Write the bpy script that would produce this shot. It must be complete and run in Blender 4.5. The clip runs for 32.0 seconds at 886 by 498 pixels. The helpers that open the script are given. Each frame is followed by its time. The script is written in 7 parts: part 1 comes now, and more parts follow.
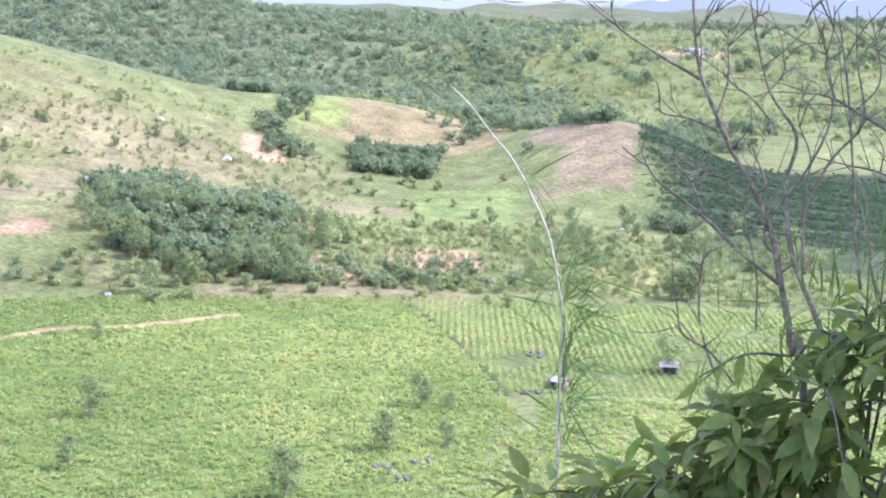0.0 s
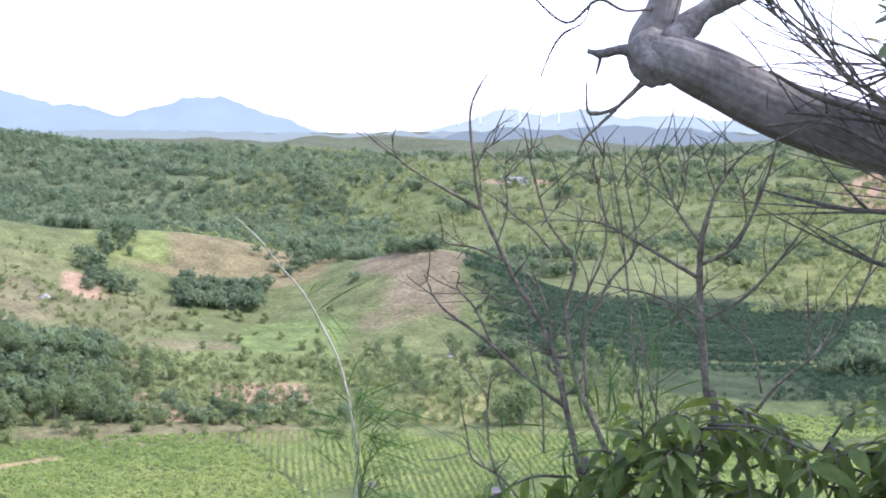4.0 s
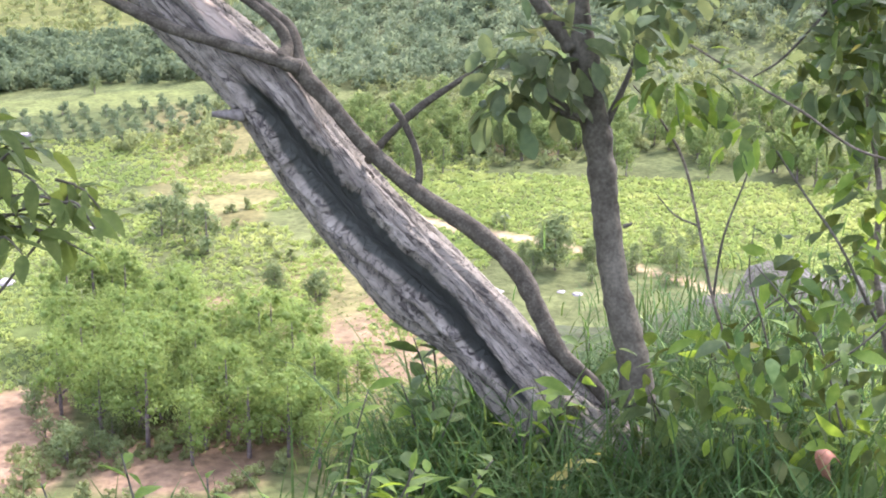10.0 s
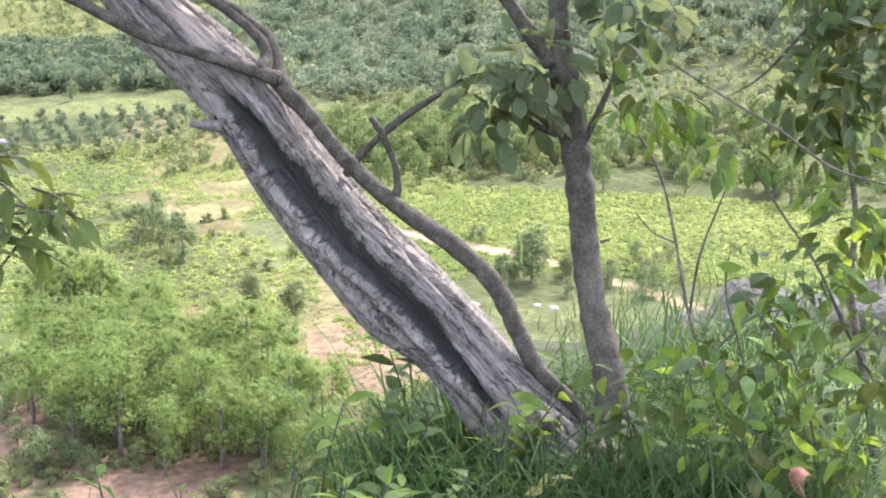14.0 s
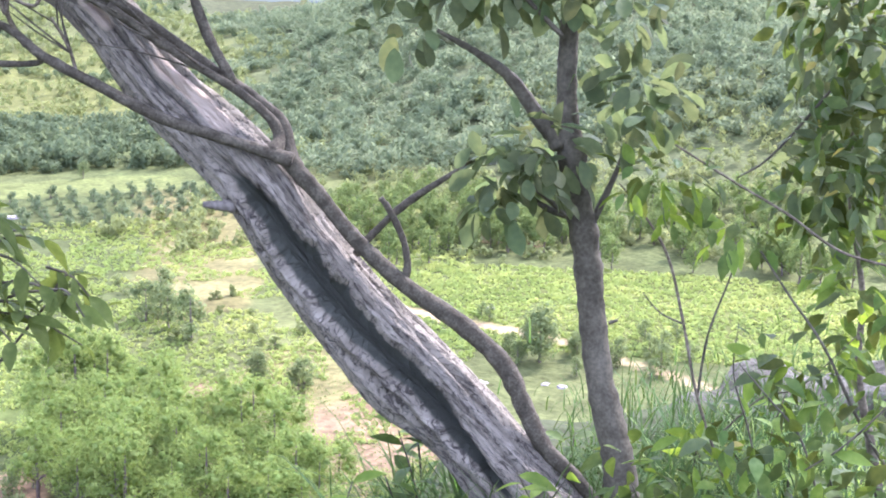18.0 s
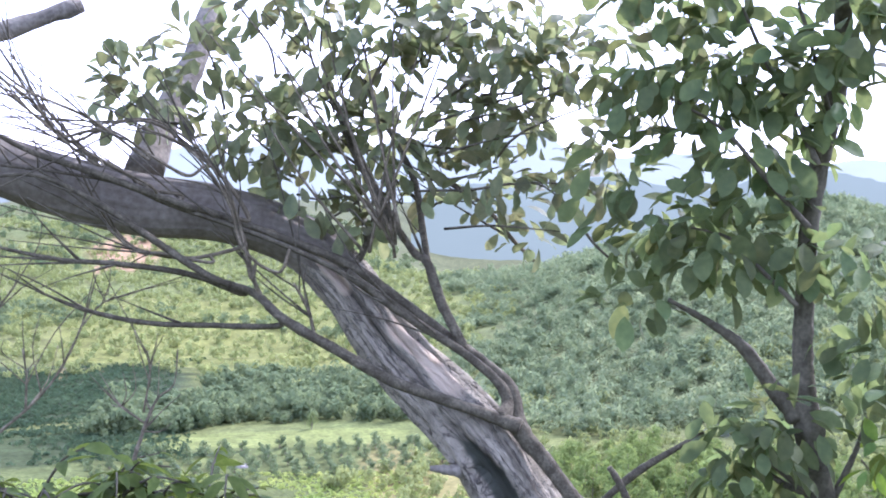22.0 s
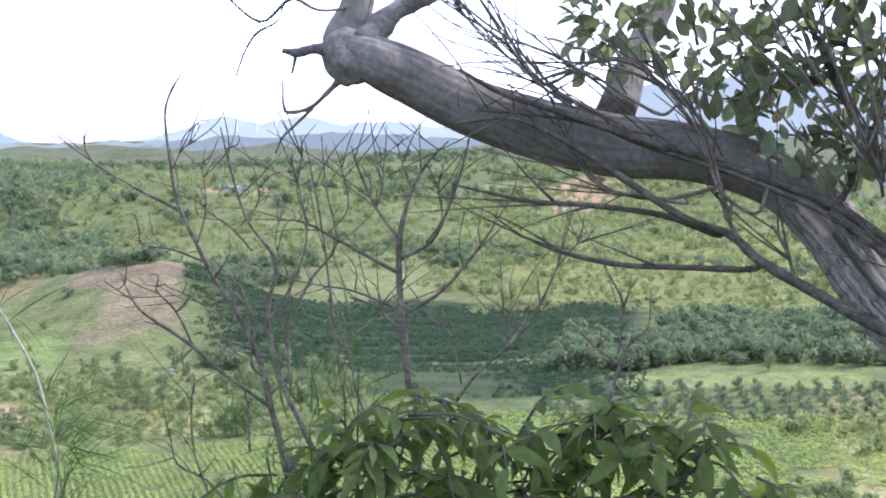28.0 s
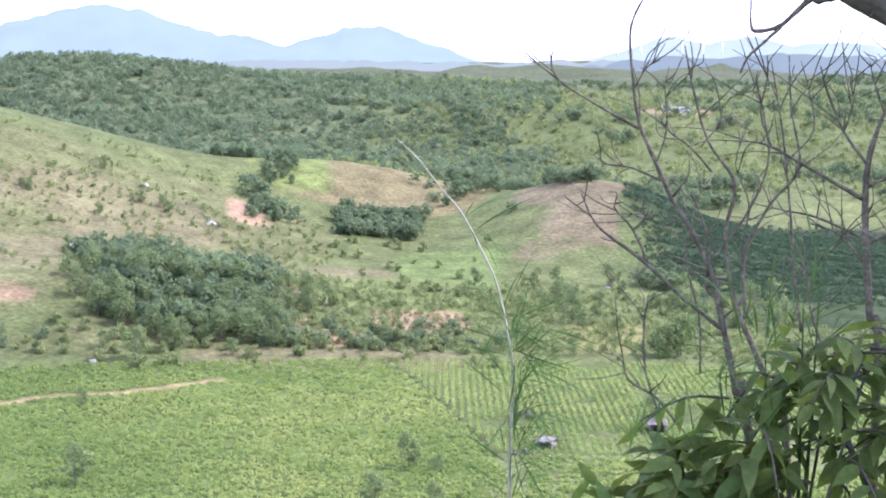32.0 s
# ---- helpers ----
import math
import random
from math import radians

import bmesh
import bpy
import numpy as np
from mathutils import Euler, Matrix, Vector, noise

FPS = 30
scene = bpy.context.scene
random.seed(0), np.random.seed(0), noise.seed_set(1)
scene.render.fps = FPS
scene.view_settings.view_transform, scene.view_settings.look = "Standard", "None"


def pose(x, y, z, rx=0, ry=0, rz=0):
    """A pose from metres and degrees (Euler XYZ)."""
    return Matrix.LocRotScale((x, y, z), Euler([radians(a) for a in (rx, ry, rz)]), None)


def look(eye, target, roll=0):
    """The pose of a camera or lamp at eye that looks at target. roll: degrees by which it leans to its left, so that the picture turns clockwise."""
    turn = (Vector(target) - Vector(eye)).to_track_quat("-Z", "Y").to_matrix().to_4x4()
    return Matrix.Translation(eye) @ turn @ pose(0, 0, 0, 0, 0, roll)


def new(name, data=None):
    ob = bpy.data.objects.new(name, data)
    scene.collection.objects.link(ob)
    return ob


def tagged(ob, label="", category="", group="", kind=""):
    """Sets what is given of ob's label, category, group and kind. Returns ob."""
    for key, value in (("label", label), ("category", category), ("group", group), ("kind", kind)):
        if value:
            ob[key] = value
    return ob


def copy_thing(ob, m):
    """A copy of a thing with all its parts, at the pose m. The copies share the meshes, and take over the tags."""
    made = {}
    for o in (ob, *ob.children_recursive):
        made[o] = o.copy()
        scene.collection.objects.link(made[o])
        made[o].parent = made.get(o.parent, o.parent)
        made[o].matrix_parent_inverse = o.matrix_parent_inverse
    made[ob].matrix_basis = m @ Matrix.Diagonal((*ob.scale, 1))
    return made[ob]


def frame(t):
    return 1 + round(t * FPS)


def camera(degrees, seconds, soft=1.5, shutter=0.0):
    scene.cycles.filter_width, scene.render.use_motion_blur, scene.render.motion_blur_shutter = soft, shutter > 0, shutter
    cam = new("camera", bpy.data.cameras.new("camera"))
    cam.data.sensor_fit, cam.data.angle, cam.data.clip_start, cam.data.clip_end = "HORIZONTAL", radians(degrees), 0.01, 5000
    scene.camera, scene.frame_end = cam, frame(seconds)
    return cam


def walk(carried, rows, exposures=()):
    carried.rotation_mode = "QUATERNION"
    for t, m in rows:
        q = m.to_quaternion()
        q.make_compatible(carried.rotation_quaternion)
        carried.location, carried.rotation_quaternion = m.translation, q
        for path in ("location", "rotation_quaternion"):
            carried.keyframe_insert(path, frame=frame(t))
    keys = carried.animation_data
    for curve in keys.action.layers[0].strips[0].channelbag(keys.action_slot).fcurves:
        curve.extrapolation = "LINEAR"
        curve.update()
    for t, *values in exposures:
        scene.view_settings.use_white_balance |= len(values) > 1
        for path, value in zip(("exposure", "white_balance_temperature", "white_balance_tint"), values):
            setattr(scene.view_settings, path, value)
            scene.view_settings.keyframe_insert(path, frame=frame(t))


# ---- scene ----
SOFT = 1.9
# seconds, stops, kelvin, tint: the clip's camera brightens as it turns towards the sun
EXPOSURES = ((0, 2.64, 5040, 40), (1, 2.25, 5070, 36), (2.5, 2.02, 5070, 35), (5, 2.1, 5070, 35), (6, 2.15, 5120, 36), (7, 2.73, 5170, 40), (9, 2.63, 5420, 38), (12, 2.62, 5470, 38), (17, 2.72, 5270, 40), (19, 2.84, 5120, 41), (20.5, 2.73, 5020, 39), (23, 2.51, 5070, 38), (26.5, 2.14, 5040, 36), (28, 2.09, 5070, 34), (31, 2.18, 5070, 35), (32, 2.22, 5070, 36))
FOV = 36.18
# seconds, place, turn to the left from +y, tilt up, lean
PATH = (
    (0, -0.2087, 0.0623, 1.6246, 25.248, -10.794, 0.717),
    (0.5, -0.1925, 0.0644, 1.6259, 25.901, -8.539, 0.591),
    (1, -0.1544, 0.0700, 1.6300, 24.887, -7.283, 0.888),
    (1.5, -0.1080, 0.0772, 1.6353, 25.094, -6.962, 0.540),
    (2, -0.0532, 0.0785, 1.6398, 22.754, -6.846, 0.519),
    (2.5, -0.0238, 0.0785, 1.6417, 20.178, -6.596, 0.157),
    (4.5, -0.0849, 0.0777, 1.6307, 15.888, -5.066, -0.124),
    (5, -0.0705, 0.0997, 1.6268, 10.927, -6.404, -0.422),
    (5.5, -0.0538, 0.0890, 1.6235, 6.304, -6.245, -0.688),
    (6, -0.0198, 0.0561, 1.6210, 0.736, -7.240, -1.187),
    (6.5, -0.0048, 0.0343, 1.6066, -3.645, -8.396, -1.828),
    (7, 0.0130, 0.0218, 1.5954, -8.364, -10.497, -2.301),
    (7.5, 0.0316, 0.0184, 1.5800, -11.225, -11.899, -2.483),
    (8, 0.0436, -0.0206, 1.5773, -14.212, -13.885, -2.370),
    (8.5, 0.0514, -0.0307, 1.5722, -16.048, -15.115, -2.464),
    (9, 0.0609, -0.0461, 1.5681, -17.742, -16.264, -2.739),
    (9.5, 0.0705, -0.0259, 1.5607, -19.898, -17.062, -1.358),
    (10, 0.0744, -0.0222, 1.5607, -21.982, -16.811, 0.040),
    (10.5, 0.0706, -0.0235, 1.5621, -22.071, -16.673, 0.273),
    (11, 0.0689, -0.0278, 1.5622, -22.163, -16.775, 0.255),
    (11.5, 0.0707, -0.0219, 1.5608, -21.997, -17.261, 0.230),
    (12, 0.0714, -0.0198, 1.5644, -22.648, -16.805, 0.761),
    (12.5, 0.0699, -0.0223, 1.5657, -22.759, -16.684, 0.923),
    (13, 0.0703, -0.0256, 1.5674, -23.078, -16.320, 1.242),
    (13.5, 0.0725, -0.0232, 1.5693, -23.032, -15.933, 1.226),
    (14, 0.0743, -0.0167, 1.5645, -23.001, -16.290, 1.022),
    (14.5, 0.0685, -0.0302, 1.5682, -23.015, -16.171, 1.127),
    (16.5, 0.0632, -0.0369, 1.5695, -23.328, -15.495, 0.790),
    (17, 0.0622, -0.0399, 1.5702, -23.285, -15.351, 0.760),
    (17.5, 0.0620, -0.0439, 1.5736, -23.094, -15.293, 0.965),
    (18, 0.0583, -0.0463, 1.5798, -22.575, -12.999, 1.177),
    (18.5, 0.0571, -0.0377, 1.5894, -21.922, -11.245, 1.337),
    (19, 0.0586, -0.0343, 1.5911, -21.791, -9.353, 1.571),
    (19.5, 0.0570, -0.0319, 1.5986, -20.493, -7.436, 1.559),
    (20, 0.0589, -0.0284, 1.6033, -19.003, -4.895, 1.410),
    (20.5, 0.0630, -0.0230, 1.6056, -17.828, -3.302, 1.376),
    (21, 0.0526, -0.0275, 1.6084, -15.025, -1.945, 1.010),
    (21.5, 0.0511, -0.0306, 1.6083, -14.163, -2.149, 0.862),
    (22, 0.0469, -0.0328, 1.6095, -12.875, -2.359, 1.023),
    (22.5, 0.0385, -0.0424, 1.6099, -12.099, -2.048, 0.885),
    (23, 0.0339, -0.0487, 1.6081, -11.408, -1.936, 0.893),
    (23.5, 0.0297, -0.0264, 1.6000, -9.201, -2.905, 0.696),
    (24, 0.0313, -0.0144, 1.5971, -7.772, -5.310, 0.363),
    (24.5, 0.0293, -0.0139, 1.6018, -7.830, -5.132, 0.534),
    (26.5, 0.0233, -0.0001, 1.6083, -0.481, -4.172, -0.806),
    (27, 0.0117, 0.0263, 1.6119, 1.989, -3.813, -0.434),
    (27.5, 0.0043, 0.0484, 1.6094, 4.290, -4.565, -0.545),
    (28, -0.0079, 0.0757, 1.6068, 6.182, -4.992, -0.477),
    (28.5, -0.0240, 0.0893, 1.6044, 9.665, -5.686, -0.406),
    (29, -0.0345, 0.1019, 1.6015, 12.750, -6.097, -0.317),
    (29.5, -0.0384, 0.0965, 1.6004, 14.070, -6.662, -0.513),
    (30, -0.0419, 0.1014, 1.5987, 15.213, -7.170, -0.476),
    (30.5, -0.0507, 0.1042, 1.5969, 16.656, -7.331, -0.849),
    (31, -0.0582, 0.0964, 1.5960, 19.243, -7.717, -0.959),
    (31.5, -0.0615, 0.0909, 1.5944, 22.165, -7.619, -0.263),
    (32, -0.0661, 0.0566, 1.6024, 24.663, -8.208, -0.155),
)


def eye_pose(x, y, z, turn, tilt, lean):
    return pose(x, y, z, 90, 0, turn) @ pose(0, 0, 0, tilt, 0, 0) @ pose(0, 0, 0, 0, 0, lean)


cam = camera(FOV, 32.0, soft=SOFT)
walk(cam, [(row[0], eye_pose(*row[1:])) for row in PATH], EXPOSURES)

# ---- daylight: a hazy afternoon, the sun ahead to the right ----
SUN_BEARING, SUN_UP = -62.0, 47.0
world = bpy.data.worlds.new("hazy_sky")
scene.world = world
world.use_nodes = True
wn, wl = world.node_tree.nodes, world.node_tree.links
wn.clear()
sky = wn.new("ShaderNodeTexSky")
sky.sky_type, sky.sun_disc = "NISHITA", False
sky.sun_elevation, sky.sun_rotation = radians(SUN_UP), radians(-SUN_BEARING)
sky.air_density, sky.dust_density, sky.ozone_density = 1.0, 2.0, 1.5
sky_back = wn.new("ShaderNodeBackground")
sky_back.inputs["Strength"].default_value = 0.15
sky_out = wn.new("ShaderNodeOutputWorld")
# thin high cloud, uneven over the whole sky
sky_where, cloud, veil, thin = wn.new("ShaderNodeTexCoord"), wn.new("ShaderNodeTexNoise"), wn.new("ShaderNodeMapRange"), wn.new("ShaderNodeMix")
sky_flat = wn.new("ShaderNodeMapping")
sky_flat.inputs["Scale"].default_value = (1, 1, 3.5)
cloud.inputs["Scale"].default_value, cloud.inputs["Detail"].default_value = 3.2, 7
wl.new(sky_where.outputs["Generated"], sky_flat.inputs["Vector"])
wl.new(sky_flat.outputs[0], cloud.inputs["Vector"])
veil.inputs["From Min"].default_value, veil.inputs["From Max"].default_value = 0.38, 0.66
veil.inputs["To Min"].default_value, veil.inputs["To Max"].default_value = 0.30, 0.75
wl.new(cloud.outputs["Fac"], veil.inputs["Value"])
thin.data_type = "RGBA"
thin.inputs[7].default_value = (4.8, 4.87, 5.1, 1)
wl.new(veil.outputs[0], thin.inputs["Factor"])
wl.new(sky.outputs[0], thin.inputs[6])
wl.new(thin.outputs[2], sky_back.inputs["Color"])
wl.new(sky_back.outputs[0], sky_out.inputs["Surface"])
sun = new("sun", bpy.data.lights.new("sun", "SUN"))
sun.data.energy, sun.data.angle, sun.data.color = 1.95, radians(2.5), (1.0, 0.93, 0.80)
b, e = radians(SUN_BEARING), radians(SUN_UP)
sun.matrix_world = look((-math.sin(b) * math.cos(e) * 50, math.cos(b) * math.cos(e) * 50, math.sin(e) * 50), (0, 0, 0))

# ---- materials ----


def material(name, colours, scale, rough=0.8, bump=0.3, fine=6.0, stretch=(1, 1, 1), each=0.0, through_light=0.0, gloss=0.3, depth=0.02, space="Object", ends=(0.33, 0.68)):
    """A surface whose colour wanders between the given colours at two scales, with relief. each: how far single objects differ;
    through_light: the share of light that a leaf lets through."""
    m = bpy.data.materials.new(name)
    m.use_nodes = True
    n, l = m.node_tree.nodes, m.node_tree.links
    bsdf, out = n["Principled BSDF"], n["Material Output"]
    where = n.new("ShaderNodeTexCoord")
    mapping = n.new("ShaderNodeMapping")
    mapping.inputs["Scale"].default_value = stretch
    l.new(where.outputs[space], mapping.inputs["Vector"])
    big, small = n.new("ShaderNodeTexNoise"), n.new("ShaderNodeTexNoise")
    big.inputs["Scale"].default_value, small.inputs["Scale"].default_value = scale, scale * fine
    big.inputs["Detail"].default_value, small.inputs["Detail"].default_value = 4, 6
    for tex in (big, small):
        l.new(mapping.outputs[0], tex.inputs["Vector"])
    mix = n.new("ShaderNodeMath")
    mix.operation = "MULTIPLY_ADD"
    mix.inputs[1].default_value = 0.55
    half = n.new("ShaderNodeMath")
    half.operation = "MULTIPLY"
    half.inputs[1].default_value = 0.45
    l.new(small.outputs["Fac"], half.inputs[0])
    l.new(big.outputs["Fac"], mix.inputs[0])
    l.new(half.outputs[0], mix.inputs[2])
    ramp = n.new("ShaderNodeValToRGB")
    ramp.color_ramp.elements[0].position, ramp.color_ramp.elements[1].position = ends
    ramp.color_ramp.elements[0].color, ramp.color_ramp.elements[-1].color = (*colours[0], 1), (*colours[-1], 1)
    for i, c in enumerate(colours[1:-1]):
        ramp.color_ramp.elements.new(ends[0] + (ends[1] - ends[0]) * (i + 1) / (len(colours) - 1)).color = (*c, 1)
    l.new(mix.outputs[0], ramp.inputs["Fac"])
    tone = ramp.outputs["Color"]
    if each:
        info, hue, geo = n.new("ShaderNodeObjectInfo"), n.new("ShaderNodeHueSaturation"), n.new("ShaderNodeNewGeometry")
        add = n.new("ShaderNodeMath")
        add.operation = "ADD"
        l.new(info.outputs["Random"], add.inputs[0])
        l.new(geo.outputs["Random Per Island"], add.inputs[1])
        span = n.new("ShaderNodeMapRange")
        span.inputs["From Max"].default_value = 2.0
        span.inputs["To Min"].default_value, span.inputs["To Max"].default_value = 1 - each, 1 + each
        l.new(add.outputs[0], span.inputs["Value"])
        turn = n.new("ShaderNodeMapRange")
        turn.inputs["To Min"].default_value, turn.inputs["To Max"].default_value = 0.5 - each * 0.05, 0.5 + each * 0.05
        l.new(geo.outputs["Random Per Island"], turn.inputs["Value"])
        l.new(span.outputs[0], hue.inputs["Value"])
        l.new(turn.outputs[0], hue.inputs["Hue"])
        l.new(tone, hue.inputs["Color"])
        tone = hue.outputs[0]
    l.new(tone, bsdf.inputs["Base Color"])
    bsdf.inputs["Roughness"].default_value = rough
    bsdf.inputs["Specular IOR Level"].default_value = gloss
    if bump:
        relief = n.new("ShaderNodeBump")
        relief.inputs["Strength"].default_value, relief.inputs["Distance"].default_value = bump, depth
        l.new(mix.outputs[0], relief.inputs["Height"])
        l.new(relief.outputs[0], bsdf.inputs["Normal"])
    if through_light:
        glow, blend = n.new("ShaderNodeBsdfTranslucent"), n.new("ShaderNodeMixShader")
        warm = n.new("ShaderNodeHueSaturation")
        warm.inputs["Hue"].default_value, warm.inputs["Saturation"].default_value, warm.inputs["Value"].default_value = 0.48, 1.1, 1.9
        l.new(tone, warm.inputs["Color"])
        l.new(warm.outputs[0], glow.inputs["Color"])
        blend.inputs["Fac"].default_value = through_light
        l.new(bsdf.outputs[0], blend.inputs[1])
        l.new(glow.outputs[0], blend.inputs[2])
        l.new(blend.outputs[0], out.inputs["Surface"])
    return m


BARK = material("grey_fissured_bark", ((0.10, 0.089, 0.058), (0.165, 0.149, 0.098), (0.225, 0.205, 0.138), (0.31, 0.286, 0.195)), 22, 0.92, 0.5, 5, (1, 0.22, 1), gloss=0.12, depth=0.008, space="UV", ends=(0.30, 0.68))
LIMB = material("grey_limb_bark", ((0.06, 0.053, 0.037), (0.13, 0.117, 0.0823), (0.21, 0.192, 0.139)), 14, 0.9, 0.7, 5, gloss=0.15, depth=0.012)
UPPER = material("smooth_grey_limb", ((0.085, 0.074, 0.05), (0.132, 0.118, 0.083), (0.195, 0.177, 0.128)), 7, 0.9, 0.6, 7, gloss=0.12, depth=0.01)
STEM = material("dark_vine_bark", ((0.032, 0.028, 0.016), (0.066, 0.059, 0.035), (0.125, 0.113, 0.071)), 26, 0.9, 1.0, 5, gloss=0.1, depth=0.008)
YOUNG = material("smooth_young_bark", ((0.034, 0.031, 0.017), (0.07, 0.064, 0.037), (0.115, 0.106, 0.064)), 17, 0.85, 0.6, 5, gloss=0.1, depth=0.006)
TWIG = material("dry_grey_twig", ((0.048, 0.041, 0.023), (0.092, 0.079, 0.046), (0.18, 0.157, 0.098)), 22, 0.9, 0.3, 4, gloss=0.08, depth=0.003)
LEAF = material("dark_vine_leaf", ((0.042, 0.068, 0.012), (0.066, 0.098, 0.018), (0.105, 0.138, 0.03)), 9, 0.65, 0.25, 5, each=0.5, through_light=0.32, gloss=0.12, depth=0.003)
BUSH_LEAF = material("soft_green_leaf", ((0.052, 0.077, 0.016), (0.077, 0.106, 0.022), (0.112, 0.14, 0.034)), 9, 0.6, 0.25, 5, each=0.4, through_light=0.45, gloss=0.1, depth=0.003)
FIG_LEAF = material("olive_leaf", ((0.08, 0.098, 0.045), (0.12, 0.138, 0.058), (0.18, 0.19, 0.085)), 9, 0.6, 0.25, 5, each=0.5, through_light=0.42, gloss=0.18, depth=0.003)
YOUNG_LEAF = material("broad_grey_green_leaf", ((0.055, 0.078, 0.03), (0.076, 0.1, 0.036), (0.105, 0.13, 0.048)), 9, 0.65, 0.25, 5, each=0.45, through_light=0.42, gloss=0.1, depth=0.003)
LIME_LEAF = material("sunlit_lime_leaf", ((0.07, 0.12, 0.016), (0.108, 0.165, 0.024), (0.16, 0.21, 0.04)), 9, 0.6, 0.25, 5, each=0.35, through_light=0.45, gloss=0.1, depth=0.003)
YELLOW_LEAF = material("yellowing_leaf", ((0.20, 0.19, 0.035), (0.29, 0.26, 0.05), (0.36, 0.32, 0.08)), 9, 0.5, 0.2, 5, each=0.25, through_light=0.35, depth=0.003)
GRASS = material("green_grass_blade", ((0.028, 0.058, 0.012), (0.046, 0.084, 0.018), (0.09, 0.125, 0.034)), 6, 0.7, 0.1, 5, each=0.4, through_light=0.32, gloss=0.08)
# brighter copy of the green grass, with sunlight put into its colour
LIME_GRASS = material("sunlit_grass", ((0.12, 0.19, 0.035), (0.18, 0.26, 0.05), (0.26, 0.33, 0.08)), 6, 0.6, 0.1, 5, each=0.3, through_light=0.35)
STRAW = material("pale_cane", ((0.17, 0.16, 0.085), (0.25, 0.235, 0.13), (0.32, 0.30, 0.18)), 12, 0.6, 0.1, 4)
CROWN = material("tree_crown", ((0.0988, 0.13, 0.051), (0.125, 0.16, 0.0595), (0.161, 0.19, 0.0723)), 0.35, 0.75, 0, 6, each=0.2, through_light=0.4, gloss=0.03)
ACACIA = material("light_acacia_crown", ((0.105, 0.155, 0.038), (0.142, 0.198, 0.05), (0.19, 0.24, 0.07)), 0.35, 0.7, 0, 6, each=0.18, through_light=0.42, gloss=0.03)
FOREST = material("hillside_forest", ((0.07, 0.098, 0.048), (0.108, 0.141, 0.068), (0.158, 0.19, 0.092)), 0.06, 0.85, 0, 4, each=0.14, through_light=0.42, gloss=0.03)
SCRUB = material("pale_scrub", ((0.115, 0.142, 0.054), (0.15, 0.18, 0.064), (0.195, 0.222, 0.082)), 0.05, 0.8, 0, 5, each=0.12, through_light=0.42, gloss=0.03)
# crop of the hollow: cloud shade is put into its dark base colour
SHADED_CROP = material("cloud_shaded_crop", ((0.028, 0.048, 0.022), (0.04, 0.064, 0.03), (0.058, 0.085, 0.04)), 0.05, 0.75, 0, 9, each=0.25, through_light=0.35, gloss=0.05)
CROP = material("leafy_crop", ((0.125, 0.178, 0.05), (0.166, 0.218, 0.062), (0.226, 0.262, 0.082)), 0.022, 0.65, 0, 9, each=0.1, through_light=0.5, gloss=0.05, ends=(0.36, 0.62))
HEDGE = material("dark_hedge_crown", ((0.068, 0.096, 0.046), (0.098, 0.13, 0.058), (0.135, 0.166, 0.076)), 0.08, 0.8, 0, 5, each=0.15, through_light=0.38, gloss=0.03)
GROVE = material("green_grove_crown", ((0.085, 0.122, 0.036), (0.115, 0.158, 0.046), (0.15, 0.192, 0.062)), 0.3, 0.75, 0, 6, each=0.16, through_light=0.4, gloss=0.03)
TRUNK_FAR = material("brown_trunk", ((0.08, 0.06, 0.045), (0.14, 0.11, 0.085), (0.2, 0.16, 0.13)), 2, 0.9, 0.3)
ROCK = material("weathered_grey_rock", ((0.05, 0.047, 0.029), (0.098, 0.093, 0.06), (0.172, 0.164, 0.112)), 5, 0.95, 1.0, 7, gloss=0.1, depth=0.05)
PALE_ROCK = material("pale_granite_boulder", ((0.22, 0.195, 0.155), (0.31, 0.28, 0.23), (0.40, 0.365, 0.305)), 0.8, 0.9, 0.6, 7, depth=0.1)
DRY = material("dry_brown_leaf", ((0.19, 0.085, 0.04), (0.28, 0.13, 0.065), (0.34, 0.18, 0.10)), 20, 0.8, 0.3, 4, gloss=0.1, depth=0.003)
WALL = material("pale_render", ((0.6, 0.57, 0.53), (0.7, 0.67, 0.63), (0.78, 0.75, 0.71)), 0.7, 0.85, 0.2)
TIN = material("weathered_tin_roof", ((0.12, 0.098, 0.078), (0.18, 0.15, 0.122), (0.26, 0.22, 0.185)), 1.2, 0.6, 0.2)
WOOD = material("weathered_boards", ((0.13, 0.1, 0.075), (0.2, 0.16, 0.12), (0.28, 0.23, 0.18)), 3, 0.9, 0.4, 5, (1, 1, 6))
WHITE = material("white_steel", ((0.72, 0.73, 0.74), (0.78, 0.79, 0.8), (0.82, 0.83, 0.84)), 0.1, 0.5, 0)


